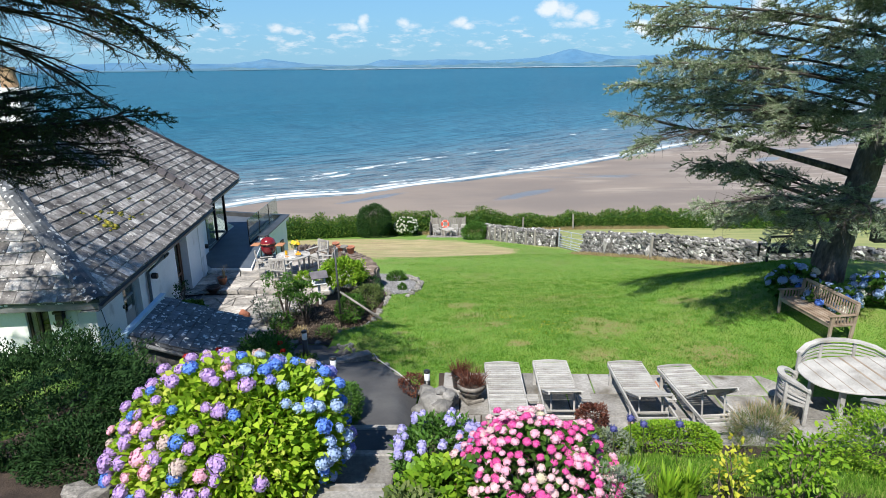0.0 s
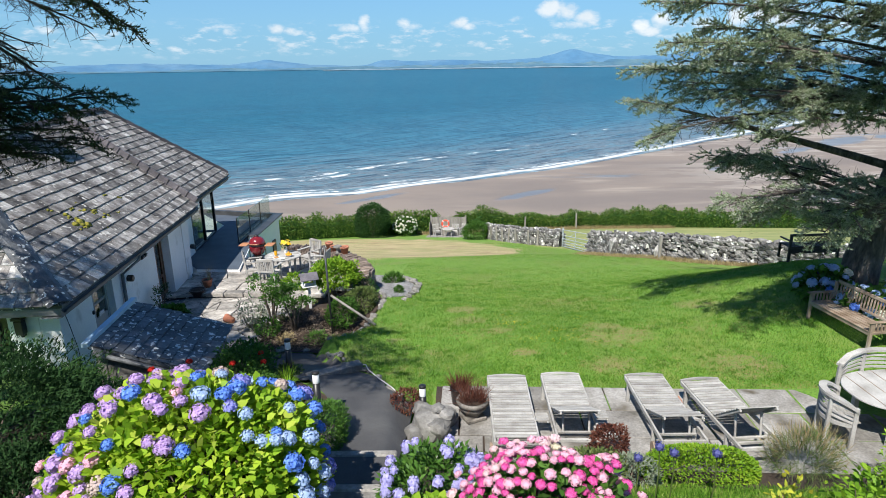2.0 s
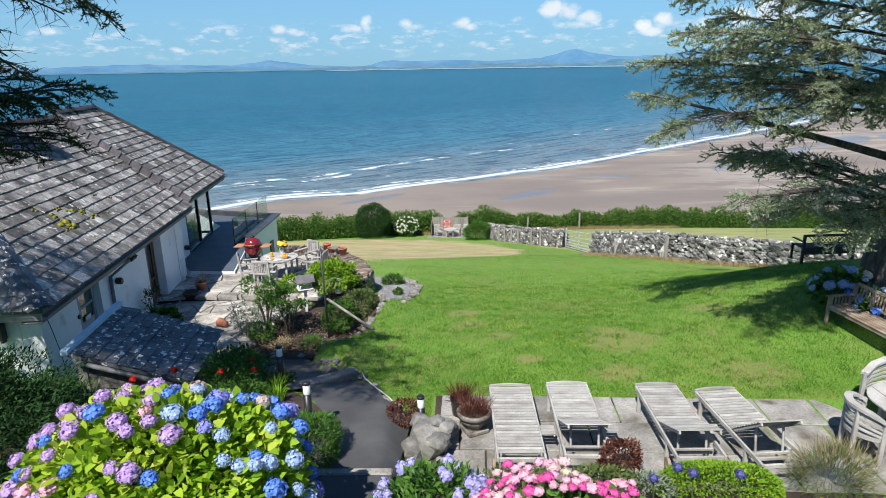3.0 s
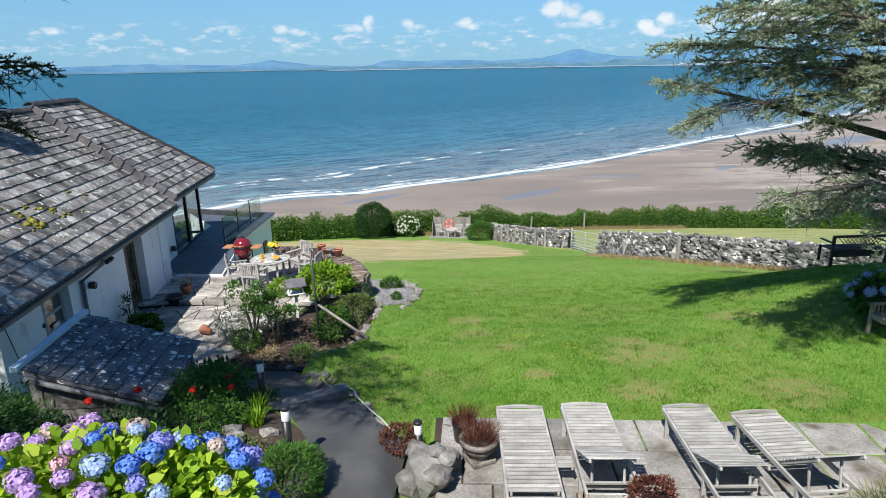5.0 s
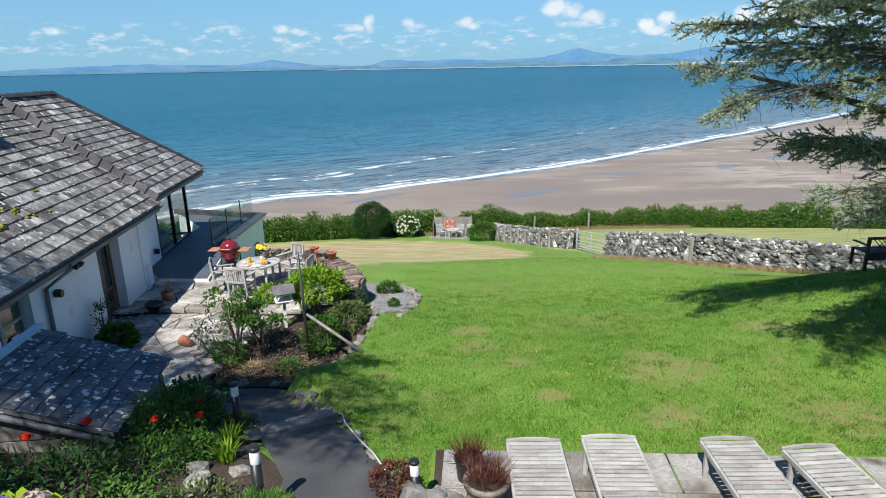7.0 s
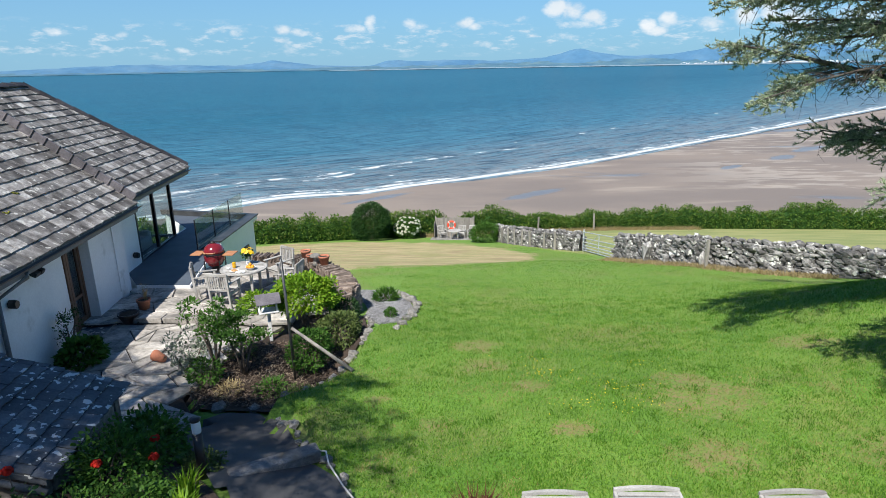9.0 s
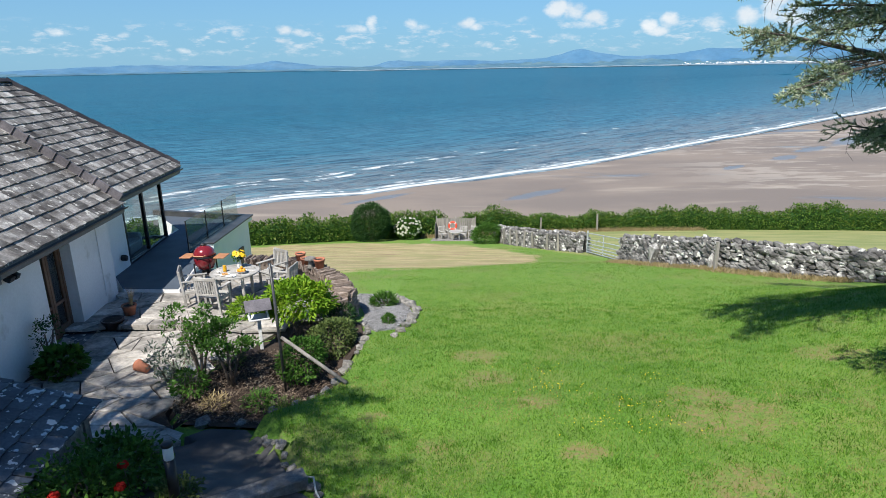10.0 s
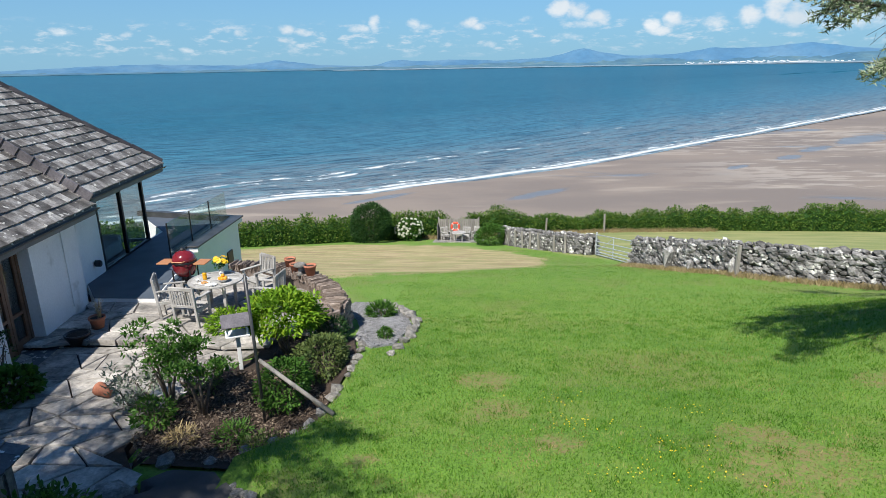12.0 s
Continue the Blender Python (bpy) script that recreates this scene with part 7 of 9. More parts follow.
tube(bm, [(0, 0, 0), (-1.22, 0.47, 0.62)], [0.036, 0.032], 8)
part("shaft", bm, POST, prop, "", True)

# ---- far seating by the hedge ----
screen = thing("fence_screen", pose(-1.56, 50.0, land(-1.56, 50.0)), "weathered grey board fence screen", "fence")
for i in range(20):
    block("board", (-1.4 + i * 0.147, rng.uniform(-0.01, 0.01), 0.76 + rng.uniform(-0.02, 0.02)), (0.135, 0.025, 1.6), POST, screen, bevel=0.004)
for x in (-1.45, 0.0, 1.47):
    block("post", (x, 0.06, 0.8), (0.09, 0.09, 1.75), POST, screen)
block("wing_board", (-1.5, -0.5, 0.65), (0.03, 1.0, 1.3), POST, screen)
buoy = thing("lifebuoy", pose(-1.75, 49.0, land(-1.75, 49.0) + 1.05, 84, 0, 0), "red ring lifebuoy on a short post", "lifebuoy")
bm = bmesh.new()
seg, tub = 26, 10
ringv = [[bm.verts.new(((0.27 + 0.075 * math.cos(2 * math.pi * k / tub)) * math.cos(2 * math.pi * i / seg), (0.27 + 0.075 * math.cos(2 * math.pi * k / tub)) * math.sin(2 * math.pi * i / seg), 0.06 * math.sin(2 * math.pi * k / tub))) for k in range(tub)] for i in range(seg)]
for i in range(seg):
    for k in range(tub):
        bm.faces.new((ringv[i][k], ringv[(i + 1) % seg][k], ringv[(i + 1) % seg][(k + 1) % tub], ringv[i][(k + 1) % tub]))
part("ring", bm, ORANGE, buoy, "", True)
for i in range(4):
    a = math.pi / 4 + i * math.pi / 2
    block("band", (0.27 * math.cos(a), 0.27 * math.sin(a), 0), (0.17, 0.05, 0.135), WHITE_PAINT, buoy, m=Matrix.Rotation(a, 4, "Z"))
bm = bmesh.new()
tube(bm, [(0, -1.05, -0.1), (0, 0.1, -0.1)], 0.04, 6)
part("post", bm, POST, buoy)
for x, y, t_ in ((-2.45, 49.2, 30), (-1.0, 49.2, -8), (-0.25, 49.25, -20)):
    armchair(pose(x, y, land(x, y), 0, 0, t_), "grey weathered armchair in front of the fence screen", "chairs by the hedge")
ft = round_table(pose(-1.5, 48.4, land(-1.5, 48.4)), 0.5, 0.68, "small round weathered table by the hedge")
sheet("pavement", [(-3.3, 47.7), (0.2, 47.7), (0.3, 50.0), (-3.3, 50.0)], lambda x, y: land(x, y) + 0.03, 0.1, PAVE_GREY, "small paved corner by the hedge", "paving")

# ---- conifers ----
NEEDLE = leafy("conifer_needles", [(0.085, 0.13, 0.06), (0.19, 0.255, 0.13), (0.34, 0.39, 0.26), (0.52, 0.54, 0.44)], 0.12, 0.8)
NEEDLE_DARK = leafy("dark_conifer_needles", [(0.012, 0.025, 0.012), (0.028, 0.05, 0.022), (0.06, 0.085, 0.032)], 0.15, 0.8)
# darker copy of the bark, with the backlit boughs' shade in its colour
BARK_SHADED = surf("shaded_conifer_bark", [(0.012, 0.01, 0.009), (0.03, 0.026, 0.022)], 4, 0.95, 0.6, 14, fine=0.4, dist=0.03)


def conifer(name, base, trunk, limbs, needle, label, sub_step=0.15, sub_len=0.95, needle_len=0.05, most=400000, bark=None, dead=0.5, forks=4):
    """A conifer: tapered trunk, boughs that carry flat layers of side branches with needled twigs, and dead twigs hanging under them.
    limbs: (height, tip, arch, density, bare share of the bough)."""
    ob = thing(name, pose(*base), label, "tree")
    bm = bmesh.new()
    tube(bm, [p for p, _ in trunk], [q for _, q in trunk], 14)
    for v in bm.verts:
        v.co += Vector((noise.noise(v.co * 1.7), noise.noise(v.co * 1.7 + Vector((9, 0, 0))), 0)) * 0.07
    bark = bark or BARK
    part("trunk", bm, bark, ob, "", True)
    green, twig_v, twig_f = [], [], []

    def trunk_at(z):
        for (p, _), (q, _) in zip(trunk, trunk[1:]):
            if z <= q[2]:
                return Vector(p).lerp(Vector(q), (z - p[2]) / (q[2] - p[2]))
        return Vector(trunk[-1][0])

    def thin(a, b, r0, r1):
        d = (b - a).normalized()
        s = d.cross(Vector((0.2, 0.1, 1))).normalized()
        u = s.cross(d)
        k = len(twig_v)
        for p, r in ((a, r0), (b, r1)):
            for ang in (0, 2.09, 4.19):
                twig_v.append(tuple(p + r * (math.cos(ang) * s + math.sin(ang) * u)))
        for i in range(3):
            j = (i + 1) % 3
            twig_f.append((k + i, k + j, k + 3 + j, k + 3 + i))

    def spray(p, w_, sl, leafy_from):
        """A side branch that droops at its tip, with twigs all round it, most of them to its two sides."""
        flat = w_.cross(Vector((0, 0, 1))).normalized()
        steps = max(3, int(sl / 0.1))
        q0 = p
        for i in range(steps):
            f = (i + 1) / steps
            q1 = p + w_ * (sl * f) + Vector((0, 0, -0.3 * sl * f * f))
            thin(q0, q1, 0.011 * (1 - f) + 0.004, 0.011 * (1 - f) + 0.003)
            if f > leafy_from:
                green.append((q0, q1))
                for sg in (-1, 1):
                    if rng.random() < 0.9:
                        tl = 0.3 * (1.15 - 0.75 * f) * rng.uniform(0.5, 1.3) * min(1.0, 0.5 + sl)
                        d = (w_ * rng.uniform(0.4, 1.0) + flat * sg * rng.uniform(0.5, 1.0) + Vector((0, 0, rng.uniform(-0.65, 0.5)))).normalized()
                        e = q1 + d * tl
                        thin(q1, e, 0.005, 0.002)
                        green.append((q1, e))
            q0 = q1

    def foliate(pts_, ln, reach, dense, bare):
        """Side branches along a bough, green or bare, and dead twigs under it."""
        steps = len(pts_) - 1
        s, side_sign = bare * ln, 1
        while s < ln:
            t = s / ln
            k = min(int(t * steps), steps - 1)
            p = pts_[k].lerp(pts_[k + 1], t * steps - k)
            d = (pts_[k + 1] - pts_[k]).normalized()
            sidev = d.cross(Vector((0, 0, 1))).normalized() * side_sign
            side_sign = -side_sign
            sl = reach * (0.4 + 0.8 * (1 - t) ** 0.7) * rng.uniform(0.5, 1.2) * min(1.0, 0.55 + t * 2.2)
            w_ = (d * rng.uniform(0.4, 1.0) + sidev * rng.uniform(0.4, 1.0) + Vector((0, 0, rng.uniform(-0.5, 0.45)))).normalized()
            if rng.random() < dense * (1.25 if noise.noise(p * 0.95 + o) > -0.14 or t > 0.85 else 0.06):
                spray(p, w_, sl, 0.15 if t > 0.3 else 0.4)
            elif rng.random() < 0.8:
                q = p + w_ * sl * 0.8
                thin(p, q, 0.01, 0.004)
                for i in range(5):
                    c = p.lerp(q, 0.25 + 0.18 * i)
                    thin(c, c + (w_ + Vector(rng.normal(0, 0.7, 3))).normalized() * rng.uniform(0.1, 0.3), 0.004, 0.002)
            if rng.random() < dead:
                e = p + (d * rng.uniform(-0.2, 0.6) + Vector(rng.normal(0, 0.35, 3)) + Vector((0, 0, -0.9))).normalized() * rng.uniform(0.15, 0.5)
                thin(p, e, 0.006, 0.002)
                for i in range(3):
                    c = p.lerp(e, 0.4 + 0.25 * i)
                    thin(c, c + Vector(rng.normal(0, 0.12, 3)), 0.003, 0.0015)
            s += sub_step * rng.uniform(0.6, 1.3)

    o = Vector(base)
    for z0, tip, arch, dense, *more in limbs:
        bare = more[0] if more else 0.1
        a, b = trunk_at(z0), Vector(tip) - o
        ln = (b - a).length
        steps = max(5, int(ln / 0.45))
        pts_, rad = [], []
        wob = rng.uniform(-1, 1, 4)
        girth = 0.013 if bare >= 0.35 else 0.004
        for i in range(steps + 1):
            t = i / steps
            p = a.lerp(b, t) + Vector((0.16 * wob[0] * math.sin(5 * t + wob[1]), 0.16 * wob[2] * math.sin(6 * t + wob[3]), arch * 4 * t * (1 - t)))
            pts_.append(p)
            rad.append(max(0.01, (0.012 + girth * ln) * (1 - t) ** 0.8 + 0.008))
        bm = bmesh.new()
        tube(bm, pts_, rad, 6)
        part("limb", bm, bark, ob, "", True)
        foliate(pts_, ln, sub_len * 0.75, dense, bare)
        # secondary boughs fork off to both sides
        for j in range(forks):
            k = int(steps * (bare + (0.95 - bare) * (j + 0.5) / forks))
            p, d = pts_[k], (pts_[min(k + 1, steps)] - pts_[k - 1]).normalized()
            side = d.cross(Vector((0, 0, 1))).normalized() * (1 if j % 2 else -1)
            go = (d + side * rng.uniform(0.5, 0.9) + Vector((0, 0, rng.uniform(-0.25, 0.3)))).normalized() * rng.uniform(0.7, 1.3) * (1.25 - 0.6 * k / steps)
            sub = [p + go * f + Vector((0, 0, -0.12 * f * f)) for f in (0, 0.25, 0.5, 0.75, 1.0)]
            for m_, n_ in zip(sub, sub[1:]):
                thin(m_, n_, 0.018, 0.013)
            foliate(sub, go.length, sub_len * 0.5, dense, 0.15)
    link_mesh("twig_work", twig_v, twig_f, bark, ob)
    ga_, gb_ = np.array([tuple(v) for v, _ in green]), np.array([tuple(v) for _, v in green])
    long_ = np.linalg.norm(gb_ - ga_, axis=1)
    count = np.maximum(3, (long_ * most / long_.sum()).astype(int))
    idx = np.repeat(np.arange(len(green)), count)
    way = unit(gb_ - ga_)[idx]
    at = ga_[idx] + (gb_ - ga_)[idx] * rng.uniform(0, 1.05, (len(idx), 1))
    radial = unit(rng.normal(0, 1, at.shape) + np.array((0, 0, 0.45)))
    go = unit(way * rng.uniform(0.35, 0.9, (len(idx), 1)) + radial * 0.75)
    side = unit(np.cross(go, rng.normal(0, 1, at.shape))) * (needle_len * 0.15)
    size = rng.uniform(0.7, 1.25, (len(idx), 1))
    quads("needles", np.stack([at - side, at + side, at + go * needle_len * size], 1), needle, ob, "")
    return ob


limbs = [(2.0, (5.9, 12.2, 2.75), 0.3, 0.6, 0.35), (2.2, (5.4, 11.9, 3.07), 0.35, 0.7, 0.4), (2.3, (6.34, 15.9, 3.47), 0.15, 1.0, 0.35), (2.4, (6.9, 15.6, 3.6), 0.1, 1.0, 0.25), (2.5, (7.4, 15.2, 3.5), 0.1, 1.0, 0.2), (2.2, (7.2, 11.6, 2.5), 0.3, 0.7, 0.3), (2.4, (8.4, 11.0, 2.9), 0.3, 0.8, 0.12),
         (4.0, (4.0, 13.1, 4.2), 0.45, 0.95, 0.3), (3.1, (4.0, 14.4, 4.95), 0.1, 1.0, 0.35), (4.2, (4.5, 13.4, 4.85), 0.35, 1.0, 0.25), (4.3, (5.2, 13.6, 5.1), 0.25, 1.0),
         (4.4, (4.0, 14.3, 5.6), 0.25, 0.95), (4.7, (4.6, 13.2, 5.75), 0.25, 0.95), (5.0, (4.3, 12.6, 6.1), 0.25, 0.95), (5.4, (5.2, 13.8, 6.4), 0.2, 0.95),
         (5.8, (4.2, 13.4, 6.9), 0.2, 0.95), (6.3, (3.9, 12.3, 7.2), 0.25, 0.95), (6.8, (4.5, 13.2, 7.9), 0.2, 0.95), (7.4, (5.2, 11.6, 8.2), 0.2, 0.95),
         (4.2, (7.4, 9.6, 4.9), 0.3, 0.8, 0.12), (4.8, (8.2, 9.2, 5.5), 0.3, 0.9, 0.12), (5.4, (7.2, 9.6, 6.2), 0.3, 0.9, 0.12), (5.9, (8.6, 9.4, 6.6), 0.3, 0.9, 0.12),
         (6.9, (4.3, 7.2, 7.7), 0.3, 1.0), (7.2, (5.1, 7.4, 8.0), 0.3, 1.0), (7.0, (4.7, 8.0, 7.6), 0.3, 1.0), (7.4, (5.7, 7.0, 8.1), 0.3, 1.0), (7.1, (6.2, 7.6, 7.9), 0.3, 1.0),
         (4.1, (5.0, 15.2, 5.3), 0.25, 0.95), (5.1, (5.8, 14.8, 6.0), 0.2, 0.95), (6.2, (5.0, 14.6, 7.2), 0.2, 0.95)]
for i in range(15):
    z0 = 5.4 + 5.4 * i / 15
    az = 2.399 * i
    reach = (5.6 if z0 < 6 else 5.6 - (z0 - 6) * 0.6) * (0.85 + 0.25 * math.sin(i * 1.7))
    if math.cos(az) < -0.45 and z0 < 7:
        continue
    limbs.append((z0, (9.9 + reach * math.cos(az), 14.1 + reach * math.sin(az), 0.3 + z0 + 0.5 + 0.12 * reach), 0.25, 0.85 if math.cos(az) < 0.4 and math.sin(az) < 0.5 else 0.3))
# shorter boughs that close the crown in front of the stem
for i in range(7):
    z0 = 2.6 + 0.9 * i
    az = -2.5 + 1.9 * ((i * 0.618) % 1.0)
    reach = 1.7 + 1.5 * ((i * 0.37) % 1.0)
    limbs.append((z0, (10.1 + 0.08 * z0 + reach * math.cos(az), 14.1 + reach * math.sin(az), z0 + 0.35), 0.2, 1.0, 0.1))
conifer("conifer_tree", (9.8, 14.1, 0.25), [((-0.2, 0, -0.3), 0.55), ((-0.2, 0, 0.15), 0.44), ((-0.17, 0, 1.0), 0.37), ((0.1, 0, 2.2), 0.34), ((0.3, 0, 3.2), 0.32), ((0.7, 0.05, 6.0), 0.25), ((0.9, 0.1, 9.0), 0.16), ((0.95, 0.1, 12.5), 0.04)],
        limbs, NEEDLE, "tall old grey-green conifer with wide layered limbs", 0.12, 1.1, 0.06, 520000, BARK, 0.5, 4)
limbs2 = [(4.9, (-6.47, 9.3, 5.87), 0.1, 0.98), (4.7, (-7.0, 9.3, 5.7), 0.1, 0.98), (4.8, (-6.1, 9.3, 5.74), 0.12, 0.98), (4.7, (-5.63, 9.3, 5.5), 0.15, 0.98), (4.5, (-4.67, 9.4, 5.36), 0.15, 0.98), (4.4, (-5.27, 9.2, 5.25), 0.15, 0.98),
          (4.2, (-5.3, 9.3, 4.6), 0.25, 0.7), (4.1, (-5.82, 9.2, 4.5), 0.2, 0.7), (4.2, (-6.82, 9.3, 4.75), 0.15, 0.95), (4.3, (-5.47, 9.3, 4.85), 0.2, 0.98), (4.0, (-7.3, 9.3, 4.5), 0.1, 0.9), (4.4, (-6.23, 9.2, 5.05), 0.15, 0.98), (4.5, (-6.6, 9.0, 5.3), 0.15, 0.98), (4.3, (-7.0, 8.6, 4.9), 0.15, 0.98), (4.6, (-5.9, 9.1, 5.2), 0.15, 0.98), (4.0, (-6.3, 10.1, 4.5), 0.15, 0.6),
          (6.4, (-3.15, 8.3, 7.1), 0.3, 0.95, 0.3), (6.5, (-3.5, 8.5, 6.95), 0.35, 0.95, 0.4), (6.3, (-3.8, 8.3, 6.22), 0.8, 0.95, 0.62), (6.3, (-3.95, 8.2, 6.6), 0.6, 0.8, 0.6), (6.6, (-4.4, 8.2, 7.05), 0.25, 0.9, 0.3), (6.2, (-4.3, 8.3, 6.26), 0.6, 0.06), (6.1, (-5.4, 8.3, 6.07), 0.4, 0.03), (6.0, (-6.36, 8.3, 6.25), 0.3, 0.05), (5.9, (-6.2, 8.2, 6.05), 0.35, 0.0), (6.15, (-4.93, 8.3, 5.5), 0.75, 0.0, 0.5), (6.4, (-5.0, 8.3, 6.6), 0.4, 0.15),
          (6.3, (-3.3, 5.2, 7.3), 0.3, 0.8), (6.6, (-4.2, 8.6, 7.4), 0.3, 0.8), (7.0, (-3.0, 6.6, 7.8), 0.3, 0.9), (6.4, (-3.4, 5.8, 7.7), 0.3, 1.0), (7.2, (-3.6, 6.6, 8.4), 0.3, 1.0), (6.9, (-4.0, 5.2, 8.0), 0.3, 1.0), (7.4, (-4.6, 4.4, 8.2), 0.3, 0.9), (6.6, (-5.6, 4.6, 7.0), 0.3, 1.0), (6.9, (-6.2, 4.0, 7.4), 0.3, 1.0), (7.2, (-5.1, 4.0, 7.8), 0.3, 1.0), (7.6, (-5.8, 3.4, 8.3), 0.3, 1.0), (6.8, (-5.0, 5.2, 7.2), 0.3, 1.0), (7.0, (-6.6, 5.0, 7.2), 0.3, 1.0), (7.3, (-4.2, 4.9, 7.6), 0.3, 1.0), (7.8, (-4.3, 3.9, 8.5), 0.3, 1.0), (7.2, (-3.2, 4.7, 7.6), 0.3, 0.9), (7.0, (-2.8, 5.3, 7.5), 0.3, 0.9), (7.6, (-3.5, 4.1, 8.3), 0.3, 0.9), (7.4, (-2.7, 5.8, 7.9), 0.3, 0.9)]
for i in range(26):
    z0 = 4.2 + 6.0 * i / 26
    az = 2.399 * i
    reach = 4.6 - (z0 - 4.2) * 0.35
    if (math.cos(az) > 0.2 and z0 < 6.5) or math.sin(az) > 0.25:
        continue
    limbs2.append((z0, (-8.8 + reach * math.cos(az), 7.0 + reach * math.sin(az), z0 + 1.0), 0.25, 0.9))
for i in range(18):
    z0, az = 4.6 + 0.24 * i, 2.399 * i
    limbs2.append((z0, (-8.8 + 2.3 * math.cos(az), 7.0 + 2.3 * math.sin(az), z0 + 0.9), 0.2, 1.0))
conifer("conifer_tree", (-8.8, 7.0, 0.3), [((0, 0, -0.3), 0.4), ((0, 0, 2.0), 0.32), ((0.05, 0, 5.0), 0.24), ((0.05, 0, 8.0), 0.14), ((0.05, 0, 11), 0.03)], limbs2, NEEDLE_DARK, "dark spreading conifer overhanging the house roof", 0.15, 0.85, 0.055, 270000, BARK_SHADED, 0.7, 3)

# ---- shrubs and flowers ----
def dome(center, radii, n_, low=-0.3, lump=0.22, inner=0.6, freq=1.6):
    """Points in the outer part of a lumpy dome, and their outward ways."""
    d = unit(rng.normal(0, 1, (int(n_ * 1.8), 3)))
    d = d[d[:, 2] > low][:n_]
    k = np.array([1 + lump * noise.noise(Vector(v) * freq + Vector(center)) for v in d])[:, None]
    r = k * rng.uniform(inner, 1.0, (len(d), 1)) ** 0.7
    return np.array(center) + d * r * np.array(radii), d


def branches(ob, base, tips, r0=0.012, material=TWIG, name="stem_work"):
    vs, fs = [], []
    for t in tips:
        a, b = Vector(base) + Vector(rng.normal(0, 0.05, 3)) * Vector((1, 1, 0)).length, Vector(t)
        mid = a.lerp(b, 0.5) + Vector(rng.normal(0, 0.05, 3))
        prev = None
        for p, r in ((a, r0), (mid, r0 * 0.7), (b, r0 * 0.35)):
            k = len(vs)
            for ang in (0, 1.57, 3.14, 4.71):
                vs.append((p.x + r * math.cos(ang), p.y + r * math.sin(ang), p.z))
            if prev is not None:
                fs += [(prev + i, prev + (i + 1) % 4, k + (i + 1) % 4, k + i) for i in range(4)]
            prev = k
    return link_mesh(name, vs, fs, material, ob)


def bush(name, center, radii, n_, leaf, material, label, category="shrub", group="", low=-0.3, lump=0.22, inner=0.6, spread=0.6, stems=14, droop=0.0, freq=1.6):
    """A shrub: stems from its foot and a lumpy crown of single leaves. The centre is that of the crown."""
    foot = (center[0], center[1], land(center[0], center[1]))
    ob = thing(name, pose(*foot), label, category, group)
    c = (0, 0, center[2] - foot[2])
    p, d = dome(c, radii, n_, low, lump, inner, freq)
    quads("foliage", leaves(p, d, leaf[0], leaf[1], spread, droop, leaf[0] < 0.13 and n_ < 6000), material, ob)
    if stems:
        q, _ = dome(c, [r * 0.85 for r in radii], stems, low)
        branches(ob, (0, 0, 0), q)
    return ob


GREEN = leafy("fresh_leaf", [(0.03, 0.085, 0.015), (0.07, 0.17, 0.025), (0.12, 0.25, 0.04)], 0.3)
LIME = leafy("lime_leaf", [(0.09, 0.2, 0.015), (0.19, 0.36, 0.025), (0.34, 0.46, 0.04)], 0.35)
HYD_LEAF = leafy("hydrangea_leaf", [(0.12, 0.26, 0.018), (0.27, 0.45, 0.03), (0.44, 0.6, 0.05), (0.58, 0.62, 0.13)], 0.42)
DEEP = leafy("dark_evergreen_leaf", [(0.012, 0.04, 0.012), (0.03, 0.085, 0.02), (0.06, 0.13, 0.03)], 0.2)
JUNIPER = leafy("juniper_leaf", [(0.009, 0.028, 0.008), (0.02, 0.058, 0.015), (0.045, 0.105, 0.028)], 0.15, 0.85)
HEDGE = leafy("hedge_leaf", [(0.025, 0.07, 0.012), (0.06, 0.14, 0.02), (0.12, 0.22, 0.03), (0.22, 0.25, 0.06)], 0.3)
SILVER = leafy("silver_leaf", [(0.13, 0.17, 0.12), (0.22, 0.27, 0.19), (0.3, 0.34, 0.25)], 0.2)
RUSSET = leafy("russet_leaf", [(0.07, 0.025, 0.02), (0.14, 0.05, 0.035), (0.2, 0.09, 0.05)], 0.25)
STRAW = leafy("dry_stalk", [(0.2, 0.15, 0.07), (0.33, 0.26, 0.13), (0.42, 0.35, 0.2)], 0.2)
OLIVE = leafy("olive_leaf", [(0.06, 0.1, 0.03), (0.12, 0.17, 0.05), (0.2, 0.24, 0.08)], 0.3)
YELLOW_LEAF = leafy("yellow_leaf", [(0.3, 0.38, 0.03), (0.5, 0.52, 0.06), (0.6, 0.5, 0.05)], 0.35)


def petal(name, colors):
    return leafy(name, colors, 0.25, 0.6)


BLUE = petal("blue_floret", [(0.07, 0.17, 0.62), (0.14, 0.3, 0.8), (0.26, 0.44, 0.88)])
VIOLET = petal("violet_floret", [(0.2, 0.2, 0.62), (0.32, 0.33, 0.76), (0.46, 0.47, 0.84)])
LILAC = petal("lilac_floret", [(0.42, 0.25, 0.6), (0.56, 0.38, 0.7), (0.68, 0.52, 0.76)])
PALE = petal("pale_blue_floret", [(0.3, 0.44, 0.72), (0.42, 0.55, 0.78), (0.56, 0.66, 0.82)])
BLUSH = petal("faded_pink_floret", [(0.5, 0.38, 0.36), (0.62, 0.5, 0.46), (0.68, 0.6, 0.52)])
MAGENTA = petal("magenta_floret", [(0.66, 0.06, 0.3), (0.78, 0.12, 0.42), (0.86, 0.24, 0.52)])
PINK = petal("pink_floret", [(0.8, 0.36, 0.52), (0.85, 0.5, 0.62), (0.88, 0.62, 0.7)])
